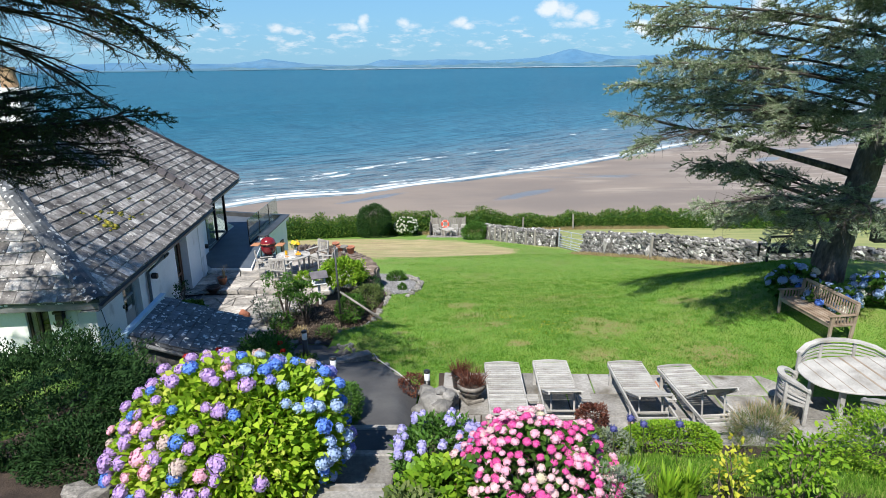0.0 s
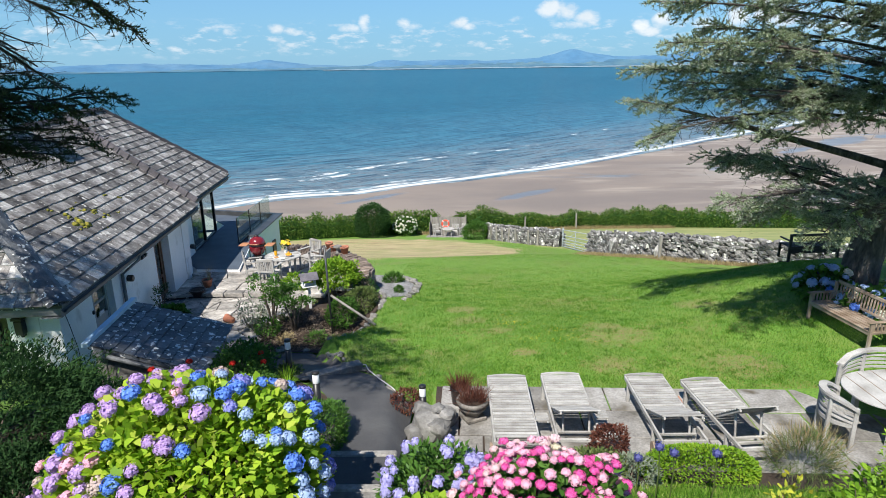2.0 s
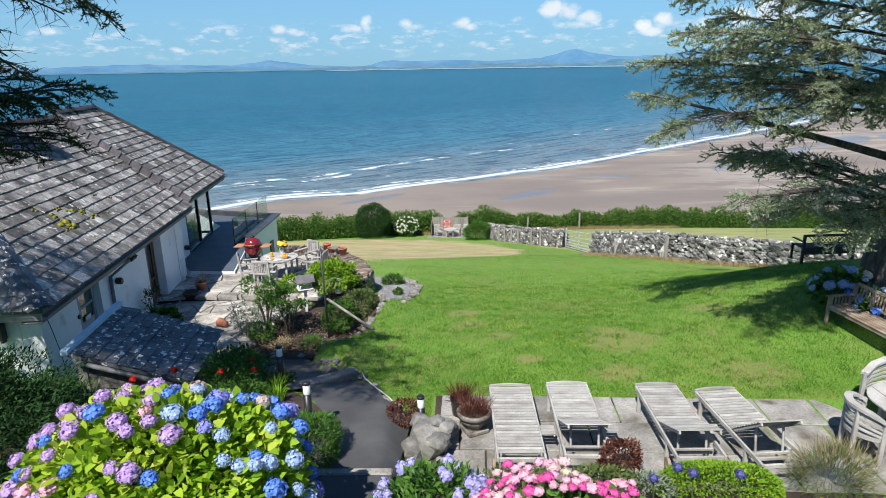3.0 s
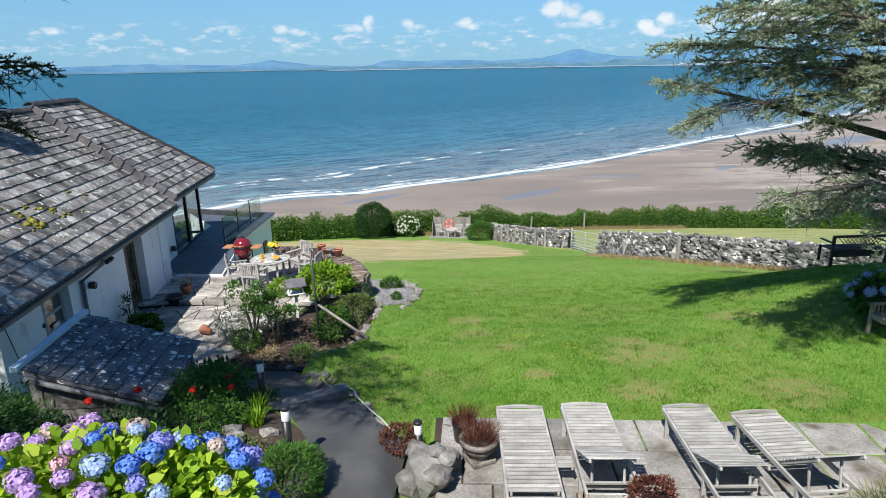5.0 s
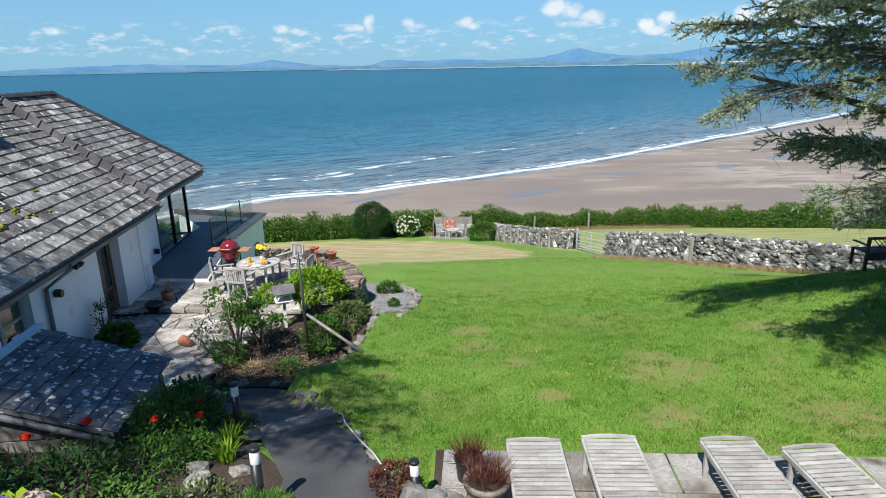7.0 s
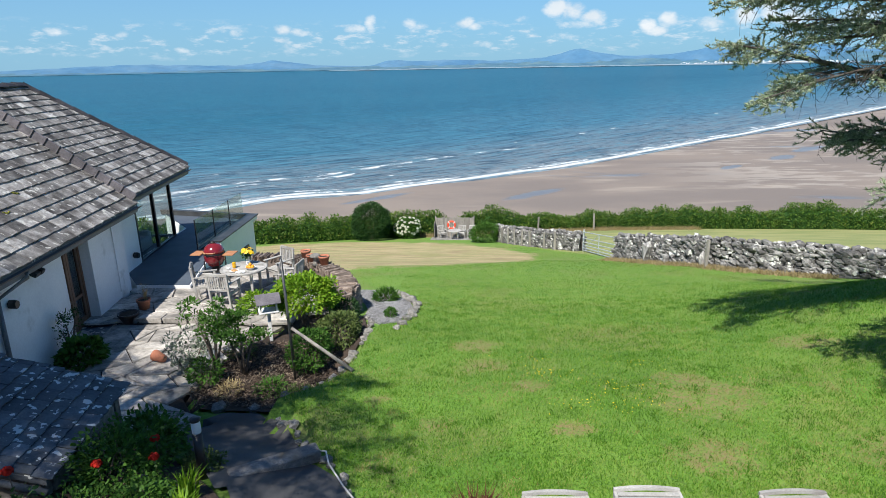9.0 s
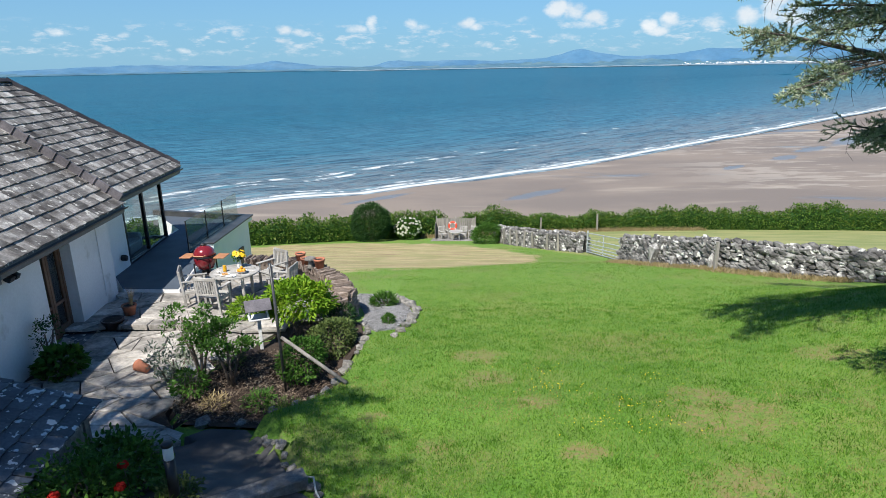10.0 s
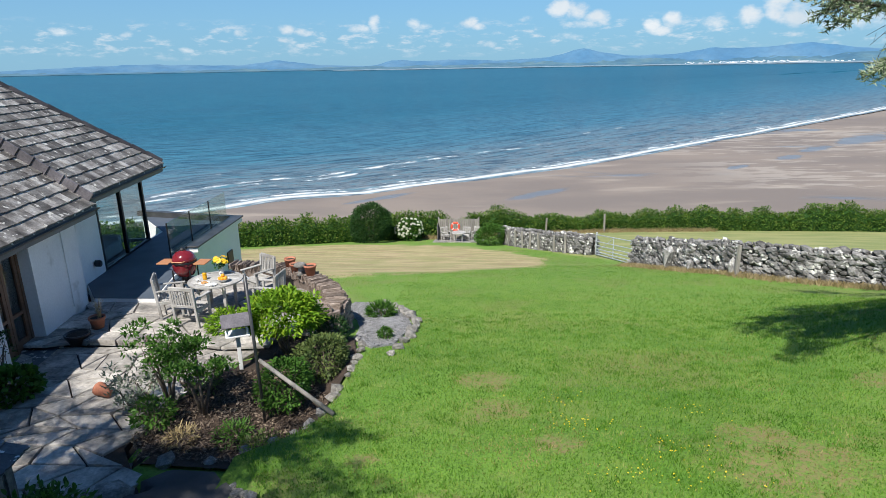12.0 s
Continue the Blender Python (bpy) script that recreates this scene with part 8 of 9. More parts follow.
BLUSH_PINK = petal("blush_pink_floret", [(0.78, 0.5, 0.56), (0.84, 0.62, 0.64), (0.86, 0.72, 0.7)])
CREAM = petal("cream_floret", [(0.62, 0.56, 0.4), (0.72, 0.66, 0.5), (0.74, 0.7, 0.58)])
MAUVE = petal("mauve_phlox", [(0.36, 0.34, 0.72), (0.5, 0.47, 0.82), (0.62, 0.6, 0.86)])
WHITE_FL = petal("white_floret", [(0.6, 0.62, 0.5), (0.72, 0.72, 0.62), (0.78, 0.78, 0.7)])
RED_FL = petal("red_flower", [(0.5, 0.015, 0.01), (0.65, 0.04, 0.02)])


def head_mesh(material, n_=110, floret=0.3, flat=0.75):
    """A mop-head of four-petalled florets, of unit radius."""
    d = unit(rng.normal(0, 1, (n_ * 2, 3)))
    d = d[d[:, 2] > -0.45][:n_]
    c = d * np.array((1, 1, flat)) * rng.uniform(0.86, 1.02, (len(d), 1))
    n2 = unit(d + rng.normal(0, 0.25, d.shape))
    a = unit(np.cross(n2, rng.normal(0, 1, d.shape)))
    b = np.cross(n2, a)
    out = []
    for q, w_ in ((a, b), (b, -a)):
        s = floret * 0.5
        out.append(np.stack([c + q * s + w_ * s * 0.5, c + q * s - w_ * s * 0.5, c - q * s - w_ * s * 0.5 + n2 * 0.03, c - q * s + w_ * s * 0.5 + n2 * 0.03], 1))
    bm = bmesh.new()
    bmesh.ops.create_icosphere(bm, subdivisions=1, radius=0.84)
    for f in bm.faces:
        p3 = [v.co * 1.0 for v in f.verts]
        out.append(np.array([[tuple(p3[0]), tuple(p3[1]), tuple(p3[2]), tuple(p3[2])]]) * np.array((1, 1, flat)))
    bm.free()
    ob = quads("flower_head", np.concatenate(out), material)
    me = ob.data
    bpy.data.objects.remove(ob)
    return me


HEADS = {m.name: [head_mesh(m) for _ in range(2)] for m in (BLUE, VIOLET, LILAC, PALE, BLUSH, MAGENTA, PINK, CREAM, WHITE_FL, BLUSH_PINK)}


def hydrangea(center, radii, count, n_leaves, pick, label, size=0.12, leaf=(0.16, 0.11), leaf_mat=None, low=-0.25, facing=None, name="hydrangea_bush", gap=None):
    """A mop-head hydrangea: stems, broad leaves and flower heads coloured by pick(direction)."""
    foot = (center[0], center[1], land(center[0], center[1]))
    ob = thing(name, pose(*foot), label, "hydrangea")
    c = np.array((0, 0, center[2] - foot[2]))
    p, d = dome(tuple(c), radii, n_leaves, -0.75, 0.12, 0.55)
    quads("foliage", leaves(p, d * np.array((1, 1, 0.7)) + np.array((0, 0, 0.25)), leaf[0], leaf[1], 0.55, 0.0, True), leaf_mat or HYD_LEAF, ob)
    q, _ = dome(tuple(c), [r * 0.9 for r in radii], 40, -0.4)
    branches(ob, (0, 0, 0), q, 0.014)
    placed = []
    tries = 0
    while len(placed) < count and tries < count * 60:
        tries += 1
        v = unit(rng.normal(0, 1, 3))
        if gap is not None and rng.random() < gap(v):
            continue
        if v[2] < low or (facing is not None and v[1] > facing):
            continue
        k = 1.0 + (0.28 if count > 300 else 0.14) * noise.noise(Vector(v) * (2.3 if count > 300 else 1.6) + Vector(tuple(c)))
        s = size * rng.uniform(0.72, 1.25)
        pos = c + v * np.array(radii) * k * rng.uniform(0.98, 1.07)
        if any(np.linalg.norm(pos - o_) < (s + t_) * (0.72 if count > 300 else 0.82) for o_, t_ in placed):
            continue
        placed.append((pos, s))
        m_ = pick(v)
        fl = new("flower_head", HEADS[m_.name][int(rng.integers(2))])
        fl.parent = ob
        up = Vector(tuple(v + np.array((0, 0, 0.5)))).to_track_quat("Z", "Y").to_matrix().to_4x4()
        fl.matrix_basis = Matrix.Translation(tuple(pos)) @ up @ Matrix.Rotation(rng.uniform(0, 6.28), 4, "Z") @ Matrix.Diagonal((s, s, s, 1))
    return ob


def blue_pick(v):
    r = rng.random()
    if -0.9 * v[0] - 0.42 * v[1] > -0.08:
        return (LILAC, LILAC, PINK, BLUSH, LILAC, LILAC, BLUE, LILAC)[int(r * 8)]
    if v[2] > 0.75:
        return (BLUE, VIOLET, BLUE, LILAC, BLUSH, PALE, VIOLET, BLUE)[int(r * 8)]
    if v[0] < 0.1:
        return (LILAC, BLUE, BLUSH, PALE, LILAC, BLUE, VIOLET)[int(r * 7)]
    return (BLUE, BLUE, PALE, VIOLET, BLUE, PALE, BLUE)[int(r * 7)]


hydrangea((-2.48, 5.45, 1.5), (1.45, 1.12, 1.14), 185, 10500, blue_pick, "large hydrangea in bloom, blue, violet and lilac heads", 0.088, (0.105, 0.075),
          gap=lambda v: 0.9 if 0.42 * v[0] - 0.9 * v[1] > 0.3 and -0.25 < 0.9 * v[0] + 0.42 * v[1] < 0.6 and v[2] < 0.62 else 0.0)
def pink_pick(v):
    r = rng.random()
    if noise.noise(Vector(v) * 2.2 + Vector((5, 1, 0))) + 0.25 * v[0] > -0.08:
        return (MAGENTA, MAGENTA, PINK, MAGENTA, PINK)[int(r * 5)]
    return (PINK, BLUSH_PINK, PINK, BLUSH_PINK, CREAM, MAGENTA)[int(r * 6)]


hydrangea((1.3, 5.05, 1.22), (0.9, 0.74, 0.84), 420, 2600, pink_pick, "pink and cream hydrangea in full bloom", 0.052, (0.1, 0.07), GREEN)
for x, y, h, n_, lab in ((8.75, 13.9, 0.75, 24, "blue hydrangea in the shade of the conifer"), (9.15, 12.9, 0.55, 26, "pale blue hydrangea behind the bench"), (10.35, 13.2, 0.6, 22, "pale hydrangea at the foot of the conifer")):
    hydrangea((x, y, land(x, y) + h * 0.55), (0.6, 0.5, h * 0.6), n_, 700, lambda v: (PALE, BLUE, PALE, WHITE_FL, PALE)[int(rng.random() * 5)], lab, 0.11, (0.14, 0.1), GREEN)

# phlox
phlox = thing("phlox_clump", pose(0.1, 5.95, land(0.1, 5.95)), "leafy phlox clump with mauve-blue flower heads", "flowers")
p, d = dome((0, 0, 0.35), (0.62, 0.5, 0.62), 2600, -0.5, 0.2, 0.4)
quads("foliage", leaves(p, d * np.array((1, 1, 0.3)) + np.array((0, 0, 0.3)), 0.1, 0.035, 0.6), GREEN, phlox)
branches(phlox, (0, 0, 0), dome((0, 0, 0.35), (0.55, 0.45, 0.6), 30, 0.1)[0], 0.007)
PHLOX_HEADS = [head_mesh(MAUVE, 60, 0.4, 0.9) for _ in range(2)]
for i in range(48):
    v = unit(rng.normal(0, 1, 3))
    v[2] = abs(v[2]) * 0.8 + 0.1
    fl = new("flower_head", PHLOX_HEADS[i % 2])
    fl.parent = phlox
    s = rng.uniform(0.045, 0.075)
    fl.matrix_basis = Matrix.Translation((v[0] * 0.62, v[1] * 0.5, 0.38 + v[2] * 0.66)) @ Matrix.Rotation(rng.uniform(0, 6), 4, "Z") @ Matrix.Diagonal((s, s, s * 1.2, 1))

# dark evergreen mass by the house, greens along the path
bush("juniper_bush", (-6.2, 6.9, 1.0), (1.7, 1.5, 1.05), 38000, (0.075, 0.024), JUNIPER, "dense dark evergreen bush beside the house", low=-0.6, lump=0.5, inner=0.72, freq=3.6)
bush("juniper_bush", (-4.9, 5.9, 0.9), (0.9, 0.7, 0.5), 10000, (0.07, 0.024), JUNIPER, "low dark evergreen spreading over the bank", low=-0.5, lump=0.3, freq=2.5)
bush("green_shrub", (-1.75, 7.75, 0.62), (0.48, 0.6, 0.42), 6500, (0.07, 0.014), GREEN, "feathery green shrub beside the steps", low=-0.5, lump=0.25)
bush("green_shrub", (-2.6, 6.9, 0.6), (0.7, 0.7, 0.45), 2400, (0.15, 0.08), DEEP, "dark leafy plants below the hydrangea", low=-0.5)
for x, y, h, rx, n_, leaf, mt, lab in ((-3.95, 10.45, 0.55, 0.55, 2300, (0.06, 0.032), GREEN, "leafy green rose bush beside the shed"), (-3.7, 9.2, 0.3, 0.55, 1500, (0.05, 0.022), GREEN, "mixed green plants on the shaded bank"), (-3.3, 9.75, 0.2, 0.36, 1000, (0.06, 0.035), GREEN, "small fresh green shrub beside the path"),
                                       (-4.3, 8.7, 0.45, 0.7, 1500, (0.07, 0.035), DEEP, "dark green plants along the shed"), (-3.4, 8.2, 0.3, 0.55, 900, (0.06, 0.03), GREEN, "low green plants on the bank"), (-4.1, 11.3, 0.5, 0.5, 1900, (0.08, 0.04), GREEN, "green plants at the corner of the shed"), (-3.15, 10.85, 0.2, 0.26, 700, (0.05, 0.03), OLIVE, "small cushion plant at the path's edge"),
                                       (-2.7, 8.6, 0.2, 0.4, 700, (0.05, 0.025), OLIVE, "low herbs between the rocks"), (-5.2, 8.0, 0.5, 0.9, 1700, (0.08, 0.032), DEEP, "dark grassy shrub in front of the shed"), (-6.0, 8.7, 0.6, 0.6, 1500, (0.12, 0.025), GREEN, "long-leaved green plants in front of the shed")):
    bush("garden_plant", (x, y, land(x, y) + h * 0.5), (rx, rx, h * 0.75), n_, leaf, mt, lab, "plant", "plants of the path bed", low=-0.6, lump=0.6, inner=0.4, freq=2.6)


def tuft(name, x, y, n_, length, wide, material, label, z=None, lean=0.5, spread=0.1, group=""):
    """A tuft of strap leaves that arch out of one foot."""
    g = land(x, y) if z is None else z
    ob = thing(name, pose(x, y, g), label, "plant", group)
    az = rng.uniform(0, 6.28, n_)
    out = np.stack([np.cos(az), np.sin(az), np.zeros(n_)], 1)
    side = np.stack([-np.sin(az), np.cos(az), np.zeros(n_)], 1)
    base = out * rng.uniform(0, spread, (n_, 1)) + side * rng.normal(0, spread * 0.3, (n_, 1))
    ln = length * rng.uniform(0.6, 1.15, (n_, 1))
    ln_out = rng.uniform(0.15, 1.0, (n_, 1)) * lean
    up = np.array((0, 0, 1.0))
    p1 = base + (out * ln_out * 0.35 + up * 0.55) * ln
    p2 = base + (out * ln_out * 1.0 + up * (0.95 - 0.45 * ln_out)) * ln
    w_ = wide * 0.5
    a = np.stack([base - side * w_, base + side * w_, p1 + side * w_, p1 - side * w_], 1)
    b = np.stack([p1 - side * w_, p1 + side * w_, p2 + side * w_ * 0.12, p2 - side * w_ * 0.12], 1)
    quads("blade_work", np.concatenate([a, b]), material, ob)
    return ob


for x, y, l_ in ((-2.95, 10.05, 0.4), (-2.8, 9.6, 0.35), (-4.6, 6.2, 0.5), (-4.2, 5.6, 0.45), (-1.9, 6.4, 0.3)):
    tuft("strap_leaf_plant", x, y, 70, l_, 0.03, OLIVE if l_ > 0.42 else LIME, "tuft of arching strap leaves", group="strap-leaved tufts")
roses = ((-3.62, 10.7, 0.42), (-3.45, 10.35, 0.3), (-3.9, 10.0, 0.35), (-4.4, 9.4, 0.55), (-4.8, 8.9, 0.6))
for x, y, h in roses:
    fl = thing("red_rose", pose(x, y, land(x, y) + h + 0.12), "single red rose above the leaves", "flower", "red roses")
    me = HEADS.setdefault("red", [head_mesh(RED_FL, 40, 0.7, 0.8)])[0]
    hd = new("bloom", me)
    hd.parent = fl
    hd.matrix_basis = Matrix.Diagonal((0.055, 0.055, 0.055, 1))
    bm = bmesh.new()
    tube(bm, [(0, 0, -h - 0.1), (0.02, 0.01, -0.3), (0, 0, 0)], 0.006, 5)
    part("stem", bm, TWIG, fl)

# ---- borders above and beside the slabs ----
bush("box_hedge", (3.75, 7.55, 0.2), (0.85, 0.42, 0.33), 9000, (0.045, 0.025), LIME, "low clipped bright green cushion hedge", "hedge", low=-0.6, lump=0.1, inner=0.85, stems=0)
bush("silver_plant", (2.75, 7.35, 0.2), (0.42, 0.4, 0.32), 3200, (0.05, 0.016), SILVER, "silvery grey lavender cushion", "plant", low=-0.6, lump=0.15)
bush("russet_shrub", (2.55, 7.95, 0.3), (0.3, 0.28, 0.36), 2200, (0.05, 0.02), RUSSET, "dark russet leaved shrub beside the slabs", low=-0.6)
bush("russet_shrub", (-0.6, 9.15, 0.3), (0.26, 0.24, 0.24), 1000, (0.05, 0.02), RUSSET, "small russet plant at the path's corner", low=-0.6)
bush("green_shrub", (2.2, 7.3, 0.3), (0.5, 0.4, 0.35), 1800, (0.06, 0.03), OLIVE, "low mixed green border plants", low=-0.5)
bush("green_shrub", (1.1, 7.25, 0.3), (0.6, 0.4, 0.35), 2200, (0.06, 0.02), OLIVE, "low herbs behind the pink hydrangea", low=-0.5)
bush("silver_plant", (2.15, 4.75, 1.35), (0.4, 0.4, 0.4), 1800, (0.06, 0.015), SILVER, "grey-green herb cushion on the bank", "plant", low=-0.5)
bush("green_shrub", (0.2, 5.0, 1.1), (0.6, 0.5, 0.42), 1300, (0.12, 0.09), LIME, "broad-leaved green plants in front of the phlox", low=-0.5)
bush("green_shrub", (-0.15, 4.5, 1.2), (0.45, 0.5, 0.3), 1100, (0.08, 0.04), OLIVE, "low green plants beside the steps", low=-0.5)
seed_heads = bush("dry_lavender", (5.2, 7.6, 0.35), (0.5, 0.42, 0.45), 1600, (0.16, 0.008), OLIVE, "wispy lavender bush gone to seed", "plant", low=-0.3, inner=0.3, stems=0)
p, d = dome((0, 0, 0.35), (0.55, 0.45, 0.55), 900, 0.0, 0.2, 0.3)
quads("dry_growth", leaves(p, d + np.array((0, 0, 0.8)), 0.2, 0.006, 0.3), STRAW, seed_heads)
bush("fern_shrub", (6.7, 6.6, 0.75), (1.0, 0.75, 0.6), 9000, (0.065, 0.02), LIME, "feathery light green shrub beside the dining table", low=-0.6, lump=0.35, freq=2.6)
bush("camellia_shrub", (4.55, 5.3, 1.35), (0.42, 0.4, 0.6), 520, (0.085, 0.045), LIME, "glossy bright green shrub on the bank", low=-0.7, lump=0.4, inner=0.3)
bush("camellia_shrub", (3.75, 5.35, 1.2), (0.28, 0.28, 0.6), 240, (0.075, 0.04), YELLOW_LEAF, "thin shrub with yellow leaves on the bank", low=-0.8, lump=0.4, inner=0.2)
for x, y in ((2.55, 5.3), (2.9, 5.15), (3.2, 5.3), (2.3, 5.1)):
    tuft("strap_leaf_plant", x, y, 90, 0.55, 0.035, LIME, "tuft of upright green strap leaves on the bank", group="strap-leaved tufts", lean=0.35)
AGA = petal("agapanthus_floret", [(0.05, 0.055, 0.2), (0.09, 0.1, 0.3), (0.16, 0.17, 0.38)])
AGA_HEAD = head_mesh(AGA, 34, 0.3, 1.0)
for x, y, h in ((2.75, 6.4, 0.85), (3.0, 6.6, 0.7), (3.45, 6.45, 0.75), (2.6, 6.7, 0.6), (2.3, 6.5, 0.5)):
    ob = thing("agapanthus", pose(x, y, land(x, y)), "blue agapanthus globe on a tall stem", "flower", "agapanthus stems")
    bm = bmesh.new()
    tube(bm, [(0, 0, -0.05), (0.02, 0.0, h * 0.6), (0, 0, h)], 0.008, 5)
    part("stem", bm, OLIVE, ob)
    hd = new("flower_head", AGA_HEAD)
    hd.parent = ob
    hd.matrix_basis = Matrix.Translation((0, 0, h)) @ Matrix.Diagonal((0.07, 0.07, 0.07, 1))
# withered stems in the planters
for parent, h0, n_, r in ((barrel, 0.32, 420, 0.2), (bucket, 0.3, 300, 0.15)):
    pts = np.stack([rng.uniform(-r, r, n_), rng.uniform(-r, r, n_), np.full(n_, h0)], 1) * np.array((0.8, 0.8, 1))
    quads("dry_growth", leaves(pts, unit(pts * np.array((2.5, 2.5, 0)) + np.array((0, 0, 0.8))), 0.3, 0.008, 0.5), RUSSET, parent)

# ---- patio bed ----
def small_tree(x, y, h, crown, n_, leaf, mt, label, stems=4, name="garden_shrub", g=None):
    g = land(x, y) if g is None else g
    ob = thing(name, pose(x, y, g), label, "shrub")
    tops = []
    for i in range(stems):
        a = 6.28 * i / stems + 0.4
        t = Vector((crown[0] * 0.6 * math.cos(a), crown[1] * 0.6 * math.sin(a), h * rng.uniform(0.55, 0.8)))
        bm = bmesh.new()
        tube(bm, [(0, 0, -0.05), (t.x * 0.35, t.y * 0.35, t.z * 0.45), t], [0.032, 0.024, 0.012], 6)
        part("stem", bm, TWIG, ob, "", True)
        tops.append(t)
    out = []
    for t in tops:
        for _ in range(5):
            c = t + Vector((rng.normal(0, crown[0] * 0.33), rng.normal(0, crown[1] * 0.33), rng.normal(0.05, crown[2] * 0.3)))
            p, d = dome(tuple(c), (crown[0] * 0.33, crown[1] * 0.33, crown[2] * 0.24), n_ // (5 * stems), -0.6, 0.3, 0.3)
            out.append(leaves(p, d * 0.7 + np.array((0, 0, 0.3)), leaf[0], leaf[1], 0.6))
    quads("foliage", np.concatenate(out), mt, ob)
    branches(ob, (0, 0, h * 0.4), [tuple(t + Vector(rng.normal(0, 0.12, 3))) for t in tops for _ in range(4)], 0.01)
    return ob


small_tree(-4.95, 15.3, 1.65, (0.46, 0.4, 0.4), 1100, (0.085, 0.04), GREEN, "open leafy shrub with bare pale stems in the bed", 5)
small_tree(-4.3, 15.1, 1.6, (0.5, 0.42, 0.42), 1300, (0.085, 0.04), GREEN, "open leafy shrub with bare pale stems in the bed", 4)
small_tree(-5.5, 15.3, 1.05, (0.42, 0.4, 0.55), 620, (0.1, 0.035), SILVER, "thin grey-green shrub at the patio's edge", 4)
bush("azalea_shrub", (-3.65, 17.35, -0.32), (0.72, 0.7, 0.5), 5500, (0.1, 0.04), LIME, "rounded yellow-green shrub beside the slate wall", low=-0.35, lump=0.3, inner=0.6, freq=2.4)
bush("green_shrub", (-2.75, 16.7, -0.85), (0.5, 0.7, 0.4), 2600, (0.07, 0.03), OLIVE, "low trailing plants along the lawn edge", low=-0.5)
bush("green_shrub", (-3.05, 15.5, -0.75), (0.45, 0.6, 0.45), 2600, (0.06, 0.03), GREEN, "low green ground cover round the pole", low=-0.5)
bush("green_shrub", (-2.9, 18.0, -0.95), (0.4, 0.4, 0.35), 1300, (0.07, 0.02), DEEP, "dark shrub at the foot of the slate wall", low=-0.5)
bush("fern_plant", (-2.35, 20.9, -1.72), (0.32, 0.3, 0.22), 700, (0.18, 0.03), GREEN, "fern beside the gravel", "fern", low=-0.2)
bush("green_shrub", (-1.85, 18.4, -1.15), (0.14, 0.14, 0.14), 300, (0.06, 0.03), GREEN, "small plant among the gravel edging", low=-0.4)
bush("green_shrub", (-5.1, 18.2, -0.85), (0.45, 0.3, 0.3), 900, (0.12, 0.03), LIME, "green plants behind the bird table", low=-0.5, stems=0)
bush("green_shrub", (-4.9, 14.7, -0.85), (0.35, 0.3, 0.3), 500, (0.07, 0.03), GREEN, "sparse green plants in the mulch", low=-0.5)
bush("green_shrub", (-7.95, 15.65, -0.98), (0.42, 0.42, 0.35), 800, (0.13, 0.09), GREEN, "broad-leaved green plant against the white wall", low=-0.4)
small_tree(-8.35, 15.9, 1.1, (0.22, 0.28, 0.6), 420, (0.05, 0.03), DEEP, "thin climber against the white wall", 3, g=-1.2)
def mulch_points(poly, count):
    out = []
    x0, x1 = min(p[0] for p in poly), max(p[0] for p in poly)
    y0, y1 = min(p[1] for p in poly), max(p[1] for p in poly)
    while len(out) < count:
        a, b = rng.uniform(x0, x1), rng.uniform(y0, y1)
        if inside((a, b), poly):
            out.append((a, b, land(a, b) + 0.085 + rng.uniform(-0.01, 0.02)))
    return np.array(out)


CHIP = leafy("bark_chip", [(0.04, 0.03, 0.024), (0.11, 0.08, 0.06), (0.22, 0.17, 0.13), (0.3, 0.25, 0.19)], 0.0, 0.9)
pts = mulch_points([(-5.2, 14.5), (-4.8, 13.95), (-3.4, 13.85), (-2.9, 13.7), (-2.4, 14.6), (-2.3, 15.6), (-3.4, 16.6), (-4.7, 16.2)], 5200)
tagged(quads("bark_mulch", leaves(pts, rng.normal(0, 1, pts.shape) * np.array((1, 1, 0.25)), 0.075, 0.022, 0.3), CHIP), "loose bark chips and dry litter on the bed", "mulch", kind="stuff")
for x, y, rx, n_, mt in ((-4.6, 15.9, 0.32, 420, OLIVE), (-3.55, 14.5, 0.28, 380, GREEN), (-4.3, 14.35, 0.25, 260, STRAW), (-5.0, 14.9, 0.26, 300, GREEN), (-3.0, 14.2, 0.3, 420, OLIVE)):
    bush("garden_plant", (x, y, land(x, y) + 0.15), (rx, rx, 0.22), n_, (0.09, 0.018), mt, "sparse low plants in the mulch", "plant", "plants of the patio bed", low=-0.4, lump=0.4, inner=0.3, stems=5)
tuft("dry_grass", -7.98, 18.3, 30, 0.55, 0.006, STRAW, "thin dry stems in the terracotta pot", z=-0.85, lean=0.3, spread=0.05)

